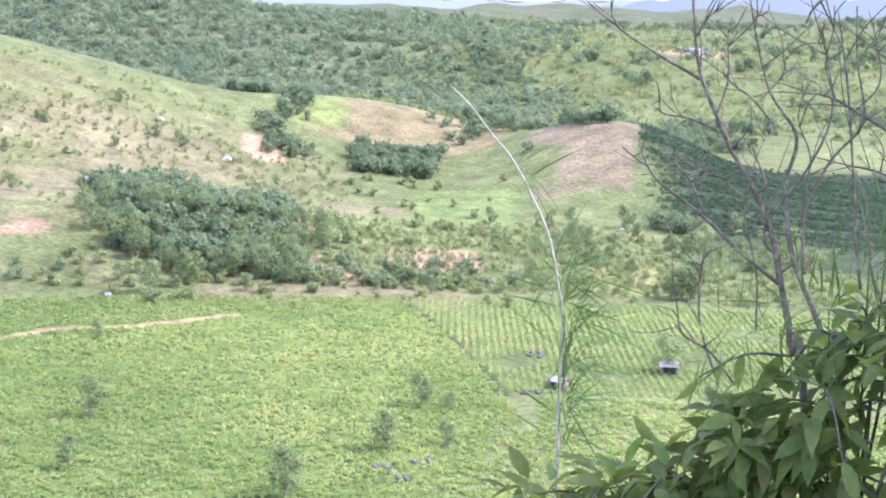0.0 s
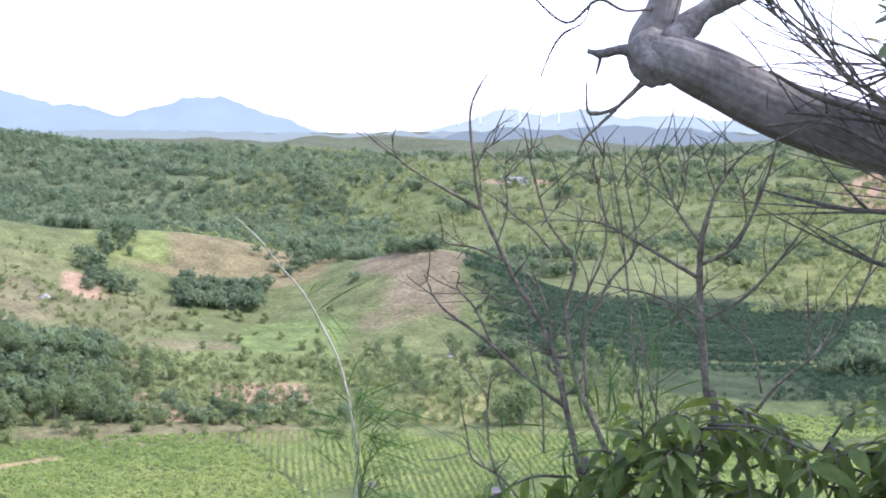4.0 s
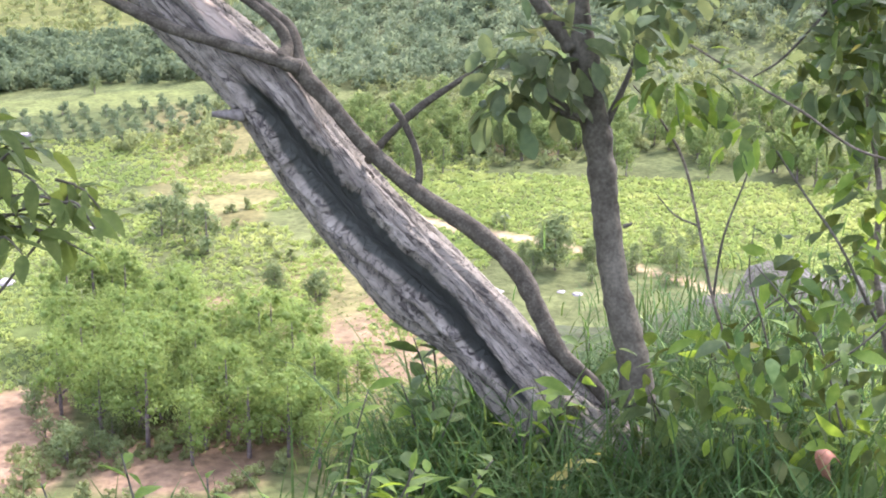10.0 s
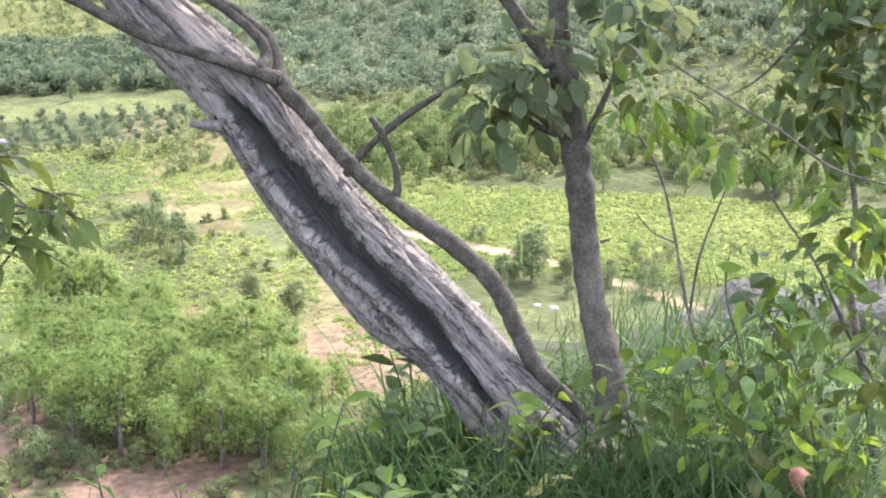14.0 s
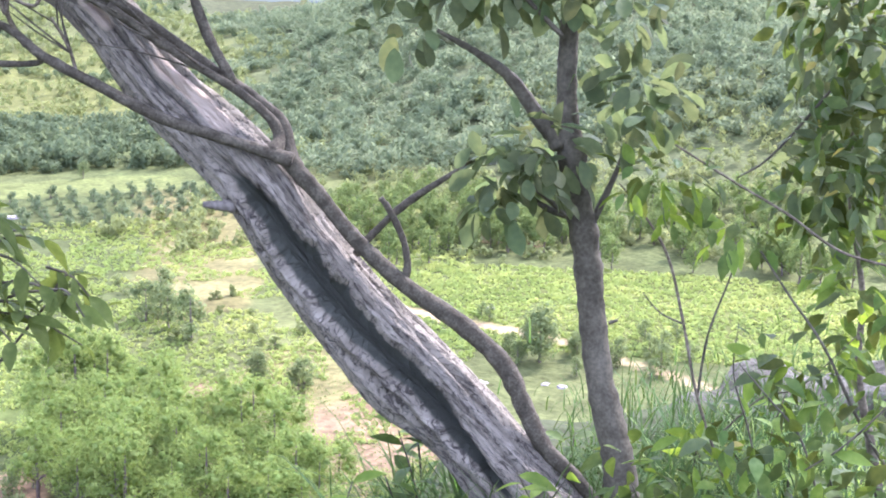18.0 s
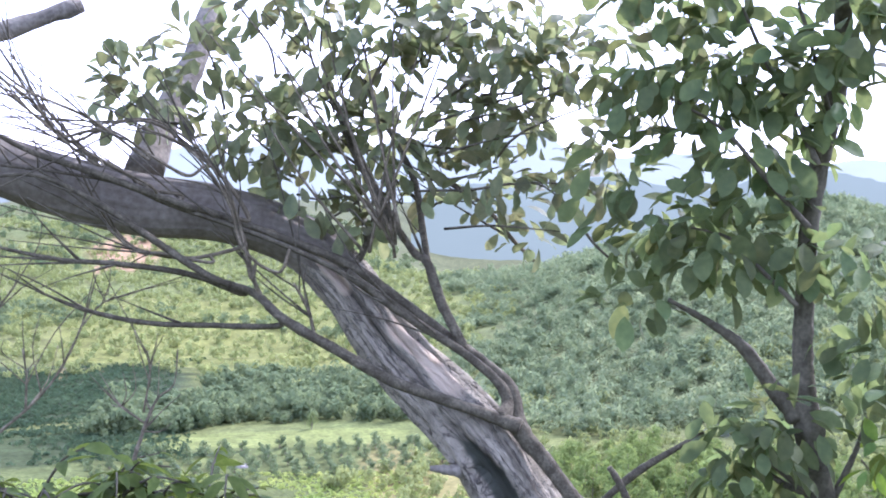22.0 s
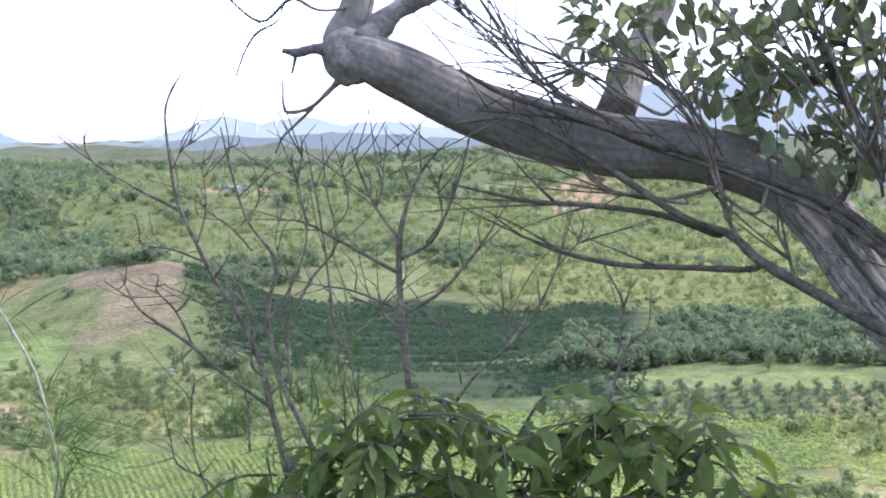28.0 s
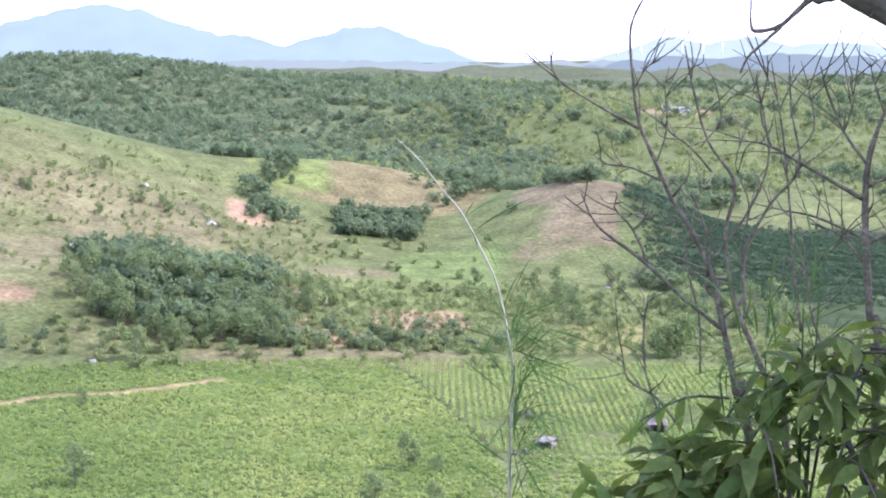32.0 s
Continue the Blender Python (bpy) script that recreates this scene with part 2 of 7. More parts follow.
def land_material():
    """The ground: its plant cover or bare soil, with some painted shade and haze, is stored at the mesh's points,
    broken up here by clumps and grain.
    """
    m = bpy.data.materials.new("land")
    m.use_nodes = True
    n, l = m.node_tree.nodes, m.node_tree.links
    bsdf = n["Principled BSDF"]
    cover, where = n.new("ShaderNodeVertexColor"), n.new("ShaderNodeTexCoord")
    cover.layer_name = "cover"
    tone = cover.outputs["Color"]
    relief = None
    for scale, low, high in ((0.02, 0.74, 1.0), (0.16, 0.74, 1.2), (0.9, 0.68, 1.28)):
        tex, span, mix = n.new("ShaderNodeTexNoise"), n.new("ShaderNodeMapRange"), n.new("ShaderNodeMix")
        tex.inputs["Scale"].default_value, tex.inputs["Detail"].default_value = scale, 5
        l.new(where.outputs["Object"], tex.inputs["Vector"])
        span.inputs["From Min"].default_value, span.inputs["From Max"].default_value = 0.3, 0.7
        span.inputs["To Min"].default_value, span.inputs["To Max"].default_value = low, high
        l.new(tex.outputs["Fac"], span.inputs["Value"])
        mix.data_type, mix.blend_type = "RGBA", "MULTIPLY"
        mix.inputs["Factor"].default_value = 1.0
        l.new(tone, mix.inputs[6])
        l.new(span.outputs[0], mix.inputs[7])
        tone = mix.outputs[2]
        relief = tex
    l.new(tone, bsdf.inputs["Base Color"])
    bsdf.inputs["Roughness"].default_value, bsdf.inputs["Specular IOR Level"].default_value = 0.95, 0.03
    bump = n.new("ShaderNodeBump")
    bump.inputs["Strength"].default_value, bump.inputs["Distance"].default_value = 0.6, 0.5
    l.new(relief.outputs["Fac"], bump.inputs["Height"])
    l.new(bump.outputs[0], bsdf.inputs["Normal"])
    return m


LAND = land_material()


def add_shade_or_wear(m, layer, colour, low, high):
    """Blends a dark tone, rotten heartwood and painted recess shade together, or barked-off wood into a bark where the
    mesh says so.
    """
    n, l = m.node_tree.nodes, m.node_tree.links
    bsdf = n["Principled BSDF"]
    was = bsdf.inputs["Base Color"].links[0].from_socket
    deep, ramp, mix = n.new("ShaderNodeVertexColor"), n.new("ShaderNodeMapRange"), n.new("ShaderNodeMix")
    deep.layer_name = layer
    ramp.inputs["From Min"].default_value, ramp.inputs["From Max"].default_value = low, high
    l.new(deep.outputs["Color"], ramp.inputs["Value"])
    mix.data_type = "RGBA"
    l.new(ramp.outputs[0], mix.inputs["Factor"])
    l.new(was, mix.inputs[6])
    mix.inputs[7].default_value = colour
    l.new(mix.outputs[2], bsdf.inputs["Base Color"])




def add_cracks(m, colour):
    """Long dark fissures and short cross cracks between plates of bark."""
    n, l = m.node_tree.nodes, m.node_tree.links
    bsdf = n["Principled BSDF"]
    where = n.new("ShaderNodeTexCoord")
    for scale, stretch, wide, deep in ((60, (1, 0.07, 1), 0.02, 0.010), (150, (1, 0.16, 1), 0.022, 0.004), (34, (0.6, 0.9, 1), 0.004, 0.003)):
        was, bent = bsdf.inputs["Base Color"].links[0].from_socket, bsdf.inputs["Normal"].links[0].from_socket
        mapping, tex, off, gap, mix, bump = (n.new("ShaderNode" + k) for k in ("Mapping", "TexNoise", "Math", "MapRange", "Mix", "Bump"))
        mapping.inputs["Scale"].default_value = stretch
        l.new(where.outputs["UV"], mapping.inputs["Vector"])
        l.new(mapping.outputs[0], tex.inputs["Vector"])
        tex.inputs["Scale"].default_value, tex.inputs["Detail"].default_value = scale, 5
        off.operation = "SUBTRACT"
        off.inputs[1].default_value = 0.5
        far = n.new("ShaderNodeMath")
        far.operation = "ABSOLUTE"
        l.new(tex.outputs["Fac"], off.inputs[0])
        l.new(off.outputs[0], far.inputs[0])
        gap.inputs["From Min"].default_value, gap.inputs["From Max"].default_value = wide * 0.15, wide
        gap.inputs["To Min"].default_value, gap.inputs["To Max"].default_value = 0.7, 0.0
        l.new(far.outputs[0], gap.inputs["Value"])
        mix.data_type = "RGBA"
        l.new(gap.outputs[0], mix.inputs["Factor"])
        l.new(was, mix.inputs[6])
        mix.inputs[7].default_value = colour
        l.new(mix.outputs[2], bsdf.inputs["Base Color"])
        bump.invert = True
        bump.inputs["Strength"].default_value, bump.inputs["Distance"].default_value = 0.8, deep
        l.new(gap.outputs[0], bump.inputs["Height"])
        l.new(bent, bump.inputs["Normal"])
        l.new(bump.outputs[0], bsdf.inputs["Normal"])


add_cracks(BARK, (0.035, 0.031, 0.025, 1))
# rotten heartwood and the shade of hollow and cracks share this dark colour
add_shade_or_wear(BARK, "hollow", (0.058, 0.062, 0.042, 1), 0.22, 0.36)
add_shade_or_wear(BARK, "bare", (0.36, 0.30, 0.195, 1), 0.35, 0.65)

# ---- the lie of the land: eye at about (0, 0, 1.6), +y ahead, valley floor 58 m below ----
# each hill: bearing (degrees, positive to the left), distance, height, spread across, spread along
HILLS = (
    (40, 960, 38, 230, 170), (50, 450, 50, 90, 70), (27.8, 470, 13, 34, 30), (18, 420, 18.5, 26, 36),
    (-1, 1050, 16, 270, 250), (-28, 640, 51, 76, 130),
    (44, 300, 9, 55, 22), (-12, 330, 2, 60, 25), (-42, 420, 22, 70, 60),
)

def lattice(ix, iy, seed):
    n = (ix * 374761393 + iy * 668265263 + seed * 1442695041) & 0x7FFFFFFF
    n = ((n ^ (n >> 13)) * 1274126177) & 0x7FFFFFFF
    return ((n ^ (n >> 16)) & 0xFFFF) / 65535.0


def value_noise(x, y, size, seed=0):
    """Smooth noise from 0 to 1 over the plan, with features of that size in metres."""
    x, y = np.asarray(x, float) / size, np.asarray(y, float) / size
    ix, iy = np.floor(x).astype(np.int64), np.floor(y).astype(np.int64)
    fx, fy = x - ix, y - iy
    fx, fy = fx * fx * (3 - 2 * fx), fy * fy * (3 - 2 * fy)
    a, b = lattice(ix, iy, seed), lattice(ix + 1, iy, seed)
    c, d = lattice(ix, iy + 1, seed), lattice(ix + 1, iy + 1, seed)
    return (a * (1 - fx) + b * fx) * (1 - fy) + (c * (1 - fx) + d * fx) * fy


def smooth(a, b, v):
    v = np.clip((np.asarray(v, float) - a) / (b - a), 0, 1)
    return v * v * (3 - 2 * v)


def height(x, y):
    """The ground's height at places of the plan."""
    x, y = np.asarray(x, float), np.asarray(y, float)
    d = np.hypot(x, y)
    az = np.degrees(np.arctan2(-x, y))
    z = np.interp(d, (0, 320, 520, 720, 1100, 2000, 4900), (-58, -58, -56.5, -52, -44, -24, -34))
    z = z - 45 * np.exp(-(((az + 16) / 6) ** 4)) * smooth(700, 1100, d) * (1 - smooth(1550, 2200, d))
    for bearing, far, tall, across, along in HILLS:
        b = math.radians(bearing)
        px, py = -math.sin(b) * far, math.cos(b) * far
        dx, dy = x - px, y - py
        u, v = dx * math.cos(b) + dy * math.sin(b), -dx * math.sin(b) + dy * math.cos(b)
        z = z + tall * np.exp(-0.5 * ((u / across) ** 2 + (v / along) ** 2))
    rough = (value_noise(x, y, 90, 1) - 0.5) * 7 + (value_noise(x, y, 31, 2) - 0.5) * 2.4 + (value_noise(x, y, 11, 3) - 0.5) * 0.7
    z = z + rough * (0.18 + 0.82 * smooth(260, 520, d)) * (1 + 0.8 * smooth(700, 1500, d))
    # gullies and folds of the farther slopes
    z = z + (value_noise(x, y, 150, 21) - 0.5) * 15 * smooth(520, 760, d)
    # the spur on which the camera stands
    edge = np.interp(az, (-75, -48, -40, -24, -16, 20, 60, 90), (40, 7.2, 6.4, 5.3, 2.7, 2.5, 3.0, 40))
    top = -0.5 * smooth(2.0, 4.5, d) * (az < 60)
    fall = np.maximum(0, d - edge)
    spur = top - fall * np.interp(fall, (0, 4, 60), (0.5, 0.78, 0.78)) + (value_noise(x, y, 1.3, 5) - 0.5) * 0.12
    spur = np.where(d < 130, spur, -999)
    k = 4.0 * smooth(8, 30, d) + 0.01
    h = np.clip(0.5 + 0.5 * (spur - z) / k, 0, 1)
    return z * (1 - h) + spur * h + k * h * (1 - h)


def spot(bearing, far):
    """A place on the ground, by its bearing to the left of +y and its distance."""
    b = math.radians(bearing)
    x, y = -math.sin(b) * far, math.cos(b) * far
    return Vector((x, y, float(height(x, y))))

# ---- plant cover, bare soil and the hollow's painted cloud shade, as patches: bearing, distance, half-widths, ragged edge, colour ----
PATCHES = []


def patch(bearing, far, wide, deep, ragged, colour):
    PATCHES.append((bearing, far, wide, deep, ragged, colour))


patch(36.3, 201.9, 13.67, 54.2, .03, (0.095, 0.13, 0.045))
patch(16.2, 232.9, 10.41, 24.7, .04, (0.1, 0.128, 0.052))
patch(28.9, 257.4, 6.25, 8.2, .3, (0.14, 0.135, 0.078))
patch(42.8, 300.6, 1.43, 16.5, .4, (0.27, 0.195, 0.14))
patch(40.3, 338.4, 2.58, 10.7, .5, (0.27, 0.195, 0.14))
patch(37.6, 352.1, 7.08, 71.0, .5, (0.125, 0.135, 0.068))
patch(37.7, 373.1, 3.19, 16.5, .8, (0.155, 0.148, 0.088))
patch(42.3, 328.8, 1.53, 19.2, .6, (0.155, 0.148, 0.088))
patch(38.4, 302.3, 1.25, 5.2, .5, (0.155, 0.148, 0.088))
patch(31.6, 281.9, 1.38, 3.2, .3, (0.27, 0.195, 0.14))
patch(29.3, 272.6, 1.15, 6.0, .25, (0.27, 0.195, 0.14))
patch(25.4, 290.6, 2.13, 10.0, .35, (0.27, 0.195, 0.14))
patch(-3, 530, 9, 95, .5, (0.145, 0.165, 0.062))
patch(27.4, 448, 4.3, 28, .25, (0.165, 0.148, 0.085))
patch(28.3, 479, 4.8, 12, .3, (0.165, 0.195, 0.062))
patch(31.2, 452, 1.7, 24, .3, (0.15, 0.182, 0.068))
patch(33.0, 398.4, 0.88, 13.2, .3, (0.27, 0.195, 0.14))
patch(24.3, 348.9, 2.71, 29.3, .25, (0.13, 0.172, 0.066))
patch(18.9, 394, 2.4, 32, .6, (0.17, 0.148, 0.10))
patch(16.1, 378.9, 1.18, 35.3, .3, (0.095, 0.12, 0.052))
patch(17.6, 278.4, 1.91, 15.8, .3, (0.19, 0.195, 0.085))
patch(29.0, 325.4, 2.41, 27.8, .3, (0.14, 0.135, 0.078))
# ground of the hollow, darkened to stand for cloud shade
patch(7.2, 406.6, 9.16, 58.0, .2, (0.036, 0.052, 0.03))
patch(0.3, 801.6, 1.44, 49.5, .35, (0.27, 0.195, 0.14))
patch(2.4, 441.6, 1.41, 12.0, .3, (0.14, 0.135, 0.078))
patch(14.8, 823.4, 1.42, 49.2, .3, (0.27, 0.195, 0.14))
patch(0.8, 325, 0.5, 5, .4, (0.25, 0.2, 0.12))
# near side of the hollow, the same cloud shade in the colour
patch(3.4, 320.6, 4.75, 16.5, .3, (0.036, 0.052, 0.03))
patch(9.0, 322, 5.5, 22, .3, (0.05, 0.07, 0.035))
patch(-5.0, 319.5, 6.32, 9.0, .15, (0.135, 0.165, 0.066))
patch(-12.4, 242, 2.1, 32.8, .6, (0.155, 0.15, 0.07))
patch(-18.0, 158, 6.6, 19.0, .6, (0.235, 0.18, 0.122))
patch(-16.0, 184.0, 2.61, 15.5, .5, (0.19, 0.185, 0.09))
patch(-35.9, 218.0, 12.9, 26.0, .08, (0.135, 0.165, 0.058))
patch(-18.7, 281.0, 0.97, 7.5, .4, (0.27, 0.195, 0.14))
patch(-25.7, 267.8, 1.70, 7.7, .4, (0.27, 0.195, 0.14))
patch(-3.4, 136.0, 2.22, 16.0, .35, (0.27, 0.195, 0.14))
patch(-3.8, 189.2, 1.93, 25.8, .2, (0.135, 0.165, 0.066))
patch(-6.3, 253.0, 4.09, 40.0, .2, (0.095, 0.12, 0.052))
patch(2.5, 174.8, 7.74, 23.3, .1, (0.095, 0.13, 0.045))
patch(-10.0, 127.0, 7.46, 10.5, .8, (0.27, 0.195, 0.14))
patch(25.2, 315.9, 5.44, 19.7, .3, (0.135, 0.165, 0.066))
patch(24.4, 862.2, 1.53, 58.6, .3, (0.14, 0.135, 0.078))
patch(-12.6, 260.5, 2.16, 35.0, .6, (0.19, 0.185, 0.09))
patch(-18.6, 286.7, 0.97, 6.2, .4, (0.27, 0.195, 0.14))


# the dirt roads: two ends by bearing and distance, half-width
ROADS = (((-20.0, 216), (-27.0, 203), 1.7), ((-27.0, 203), (-35.0, 178), 1.7), ((34.0, 243), (40.5, 241), 1.0), ((40.5, 241), (48, 230), 1.2))


def on_road(x, y, grow=1.0, soft=False):
    d, az = np.hypot(x, y), np.degrees(np.arctan2(-x, y))
    wander = (value_noise(x, y, 17, 12) - 0.5) * 5
    out = np.zeros(np.shape(d))
    for (a0, d0), (a1, d1), half in ROADS:
        off = np.abs(d - (d0 + (d1 - d0) * np.clip((az - a0) / (a1 - a0), 0, 1)) - wander)
        inside = (az < max(a0, a1)) & (az > min(a0, a1))
        out = np.maximum(out, (1 - smooth(half * 0.7 * grow, half * 1.3 * grow, off)) * inside)
    return out if soft else out > 0.3


def cover(x, y):
    """Colour of the ground at places of the plan."""
    x, y = np.asarray(x, float), np.asarray(y, float)
    d, az = np.hypot(x, y), np.degrees(np.arctan2(-x, y))
    n1, n2, n3 = value_noise(x, y, 60, 11), value_noise(x, y, 17, 12), value_noise(x, y, 5, 13)
    low, high = np.array((0.085, 0.112, 0.048)), np.array((0.135, 0.155, 0.07))
    f = np.clip(n1 * 0.7 + n2 * 0.5 - 0.1, 0, 1)[..., None]
    c = low * (1 - f) + high * f
    # grey-green tone that grows with distance: haze put into the ground's colour
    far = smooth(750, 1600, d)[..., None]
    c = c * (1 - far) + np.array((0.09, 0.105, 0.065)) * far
    for bearing, dist, wide, deep, ragged, colour in PATCHES:
        wob = (n1 - 0.5) * 1.2 + (n2 - 0.5) * 1.2 + (n3 - 0.5) * 0.5
        r = ((np.abs(az - bearing) / wide) ** 4 + (np.abs(d - dist) / deep) ** 4) ** 0.25 + wob * ragged
        k = (1 - smooth(0.92, 1.02 + 0.25 * ragged, r))[..., None]
        c = c * (1 - k) + np.array(colour) * k * (0.9 + 0.2 * n3[..., None])
    # gap between the two crops, its shade painted as a dark line
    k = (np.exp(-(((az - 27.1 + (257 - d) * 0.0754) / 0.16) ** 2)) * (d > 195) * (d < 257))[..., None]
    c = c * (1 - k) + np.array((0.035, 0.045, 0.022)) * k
    k = on_road(x, y, 1.0, True)[..., None]
    c = c * (1 - k) + np.where(az[..., None] > 0, np.array((0.25, 0.20, 0.12)), np.array((0.40, 0.32, 0.215))) * k
    wood = np.maximum(np.exp(-0.5 * (((az + 29) / 11) ** 2 + ((d - 560) / 190) ** 2)), np.exp(-0.5 * (((az - 38) / 9) ** 2 + ((d - 860) / 170) ** 2)))
    k = smooth(0.25, 0.6, wood)[..., None]
    c = c * (1 - k) + np.array((0.10, 0.125, 0.07)) * k
    c = c * np.array((0.86, 0.81, 0.58))
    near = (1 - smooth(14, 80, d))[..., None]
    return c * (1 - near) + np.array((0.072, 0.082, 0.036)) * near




def ground_sheet():
    cols = np.concatenate((np.arange(-180, -60, 4.0), np.arange(-60, 60, 0.3), np.arange(60, 180, 4.0)))
    rows = np.concatenate((np.geomspace(0.5, 20, 50), np.geomspace(21, 100, 40), np.arange(102, 480, 1.8), np.geomspace(482, 1000, 100), np.geomspace(1012, 4900, 80)))
    a, d = np.meshgrid(np.radians(cols), rows)
    x, y = -np.sin(a) * d, np.cos(a) * d
    z = height(x, y)
    co = np.stack((x, y, z), -1).reshape(-1, 3)
    nr, nc = a.shape
    i = np.arange(nr * nc).reshape(nr, nc)
    nxt = np.roll(i, -1, axis=1)
    quads = np.stack((i[:-1], nxt[:-1], nxt[1:], i[1:]), -1).reshape(-1, 4)
    centre = np.array([[0, 0, float(height(0.0, 0.0))]])
    fan = np.stack((i[0], np.full(nc, nr * nc), nxt[0]), -1)
    me = bpy.data.meshes.new("ground")
    me.vertices.add(len(co) + 1)
    me.vertices.foreach_set("co", np.concatenate((co, centre)).ravel())
    me.loops.add(quads.size + fan.size)
    me.loops.foreach_set("vertex_index", np.concatenate((quads[:, ::-1].ravel(), fan[:, ::-1].ravel())))
    me.polygons.add(len(quads) + len(fan))
    me.polygons.foreach_set("loop_start", np.concatenate((np.arange(len(quads)) * 4, quads.size + np.arange(len(fan)) * 3)))
    me.polygons.foreach_set("use_smooth", np.ones(len(quads) + len(fan), bool))
    me.update(calc_edges=True)
    me.validate()
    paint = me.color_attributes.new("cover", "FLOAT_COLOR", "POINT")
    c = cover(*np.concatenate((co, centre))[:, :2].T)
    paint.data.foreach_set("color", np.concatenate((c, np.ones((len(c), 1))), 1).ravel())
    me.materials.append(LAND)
    return tagged(new("ground", me), "rolling valley of green fields, scrub and bare soil under a stony spur", "ground", kind="structure")


ground_sheet()

# ---- centre lines of the stems near the camera: x, y, z and radius ----
TRUNK = ((2.074, 3.416, -0.418, 0.1761), (1.979, 3.554, -0.303, 0.1628), (1.838, 3.739, -0.105, 0.1401), (1.684, 3.905, 0.087, 0.1406), (1.494, 4.047, 0.293, 0.1406), (1.313, 4.176, 0.548, 0.1312), (1.154, 4.273, 0.805, 0.12), (0.918, 4.459, 1.069, 0.1073), (0.752, 4.56, 1.299, 0.0969), (0.599, 4.648, 1.437, 0.094), (0.344, 4.635, 1.524, 0.0951), (0.019, 4.605, 1.561, 0.104), (-0.347, 4.549, 1.665, 0.0954), (-0.587, 4.479, 1.783, 0.0899), (-0.69, 4.421, 1.832, 0.0797), (-0.81, 4.465, 1.889, 0.0619), (-0.767, 4.499, 2.001, 0.0548), (-0.741, 4.524, 2.131, 0.0495), (-0.713, 4.542, 2.28, 0.0441))

TRUNK_LIMBS = []
TRUNK_LIMBS.append(((-0.725, 4.429, 1.886, 0.0562), (-0.636, 4.461, 1.987, 0.0339), (-0.51, 4.497, 2.053, 0.0322), (-0.345, 4.532, 2.109, 0.0305), (-0.121, 4.559, 2.202, 0.0268)))
TRUNK_LIMBS.append(((0.081, 4.749, 1.659, 0.0693), (0.156, 4.892, 1.862, 0.0531), (0.256, 5.023, 2.073, 0.0484), (0.327, 5.146, 2.293, 0.0455)))
TRUNK_LIMBS.append(((-0.828, 4.412, 1.868, 0.0278), (-0.89, 4.4, 1.871, 0.0167), (-0.943, 4.389, 1.859, 0.0148), (-0.987, 4.379, 1.868, 0.0074)))
TRUNK_LIMBS.append(((-0.943, 4.389, 1.859, 0.0074), (-0.951, 4.389, 1.823, 0.0056), (-0.959, 4.389, 1.792, 0.0037)))
TRUNK_LIMBS.append(((-0.813, 4.42, 1.768, 0.013), (-0.858, 4.413, 1.723, 0.0083), (-0.904, 4.404, 1.683, 0.0074), (-0.966, 4.391, 1.669, 0.0065), (-0.987, 4.386, 1.687, 0.0046), (-0.988, 4.383, 1.769, 0.0028)))
TRUNK_LIMBS.append(((-0.895, 4.406, 1.683, 0.0065), (-0.949, 4.395, 1.632, 0.0056), (-0.994, 4.385, 1.587, 0.0046), (-1.015, 4.38, 1.538, 0.0037)))
TRUNK_LIMBS.append(((-0.965, 4.322, 2.012, 0.003), (-0.99, 4.321, 1.954, 0.0028), (-1.051, 4.309, 1.918, 0.0046), (-1.087, 4.303, 1.865, 0.0037), (-1.119, 4.299, 1.785, 0.0028)))
TRUNK_LIMBS.append(((-0.765, 4.495, 2.01, 0.006), (-0.858, 4.346, 1.989, 0.0046), (-0.944, 4.325, 2.024, 0.0055), (-1.041, 4.309, 1.953, 0.0046), (-1.163, 4.267, 2.057, 0.0037)))
TRUNK_LIMBS.append(((1.091, 4.188, 0.713, 0.0239), (1.03, 4.203, 0.718, 0.0166), (0.987, 4.213, 0.721, 0.0092)))

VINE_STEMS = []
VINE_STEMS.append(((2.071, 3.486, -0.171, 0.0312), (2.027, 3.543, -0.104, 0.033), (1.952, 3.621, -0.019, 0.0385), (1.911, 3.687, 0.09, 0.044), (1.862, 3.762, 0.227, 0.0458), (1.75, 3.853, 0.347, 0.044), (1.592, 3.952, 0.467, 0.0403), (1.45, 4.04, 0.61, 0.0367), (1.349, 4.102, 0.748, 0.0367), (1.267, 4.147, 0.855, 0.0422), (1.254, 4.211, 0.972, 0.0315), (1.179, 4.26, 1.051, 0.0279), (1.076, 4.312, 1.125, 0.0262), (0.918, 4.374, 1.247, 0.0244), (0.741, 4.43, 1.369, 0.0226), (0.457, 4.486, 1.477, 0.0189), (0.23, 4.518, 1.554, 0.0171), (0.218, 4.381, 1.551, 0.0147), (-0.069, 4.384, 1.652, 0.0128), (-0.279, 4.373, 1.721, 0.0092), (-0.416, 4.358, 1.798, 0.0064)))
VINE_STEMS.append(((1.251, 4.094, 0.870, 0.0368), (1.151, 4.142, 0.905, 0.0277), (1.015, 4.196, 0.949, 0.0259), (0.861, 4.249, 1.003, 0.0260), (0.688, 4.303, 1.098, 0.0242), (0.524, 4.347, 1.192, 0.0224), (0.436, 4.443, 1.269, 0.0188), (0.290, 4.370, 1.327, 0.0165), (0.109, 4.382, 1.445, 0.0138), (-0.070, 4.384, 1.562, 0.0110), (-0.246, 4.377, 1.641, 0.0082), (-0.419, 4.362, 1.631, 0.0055)))
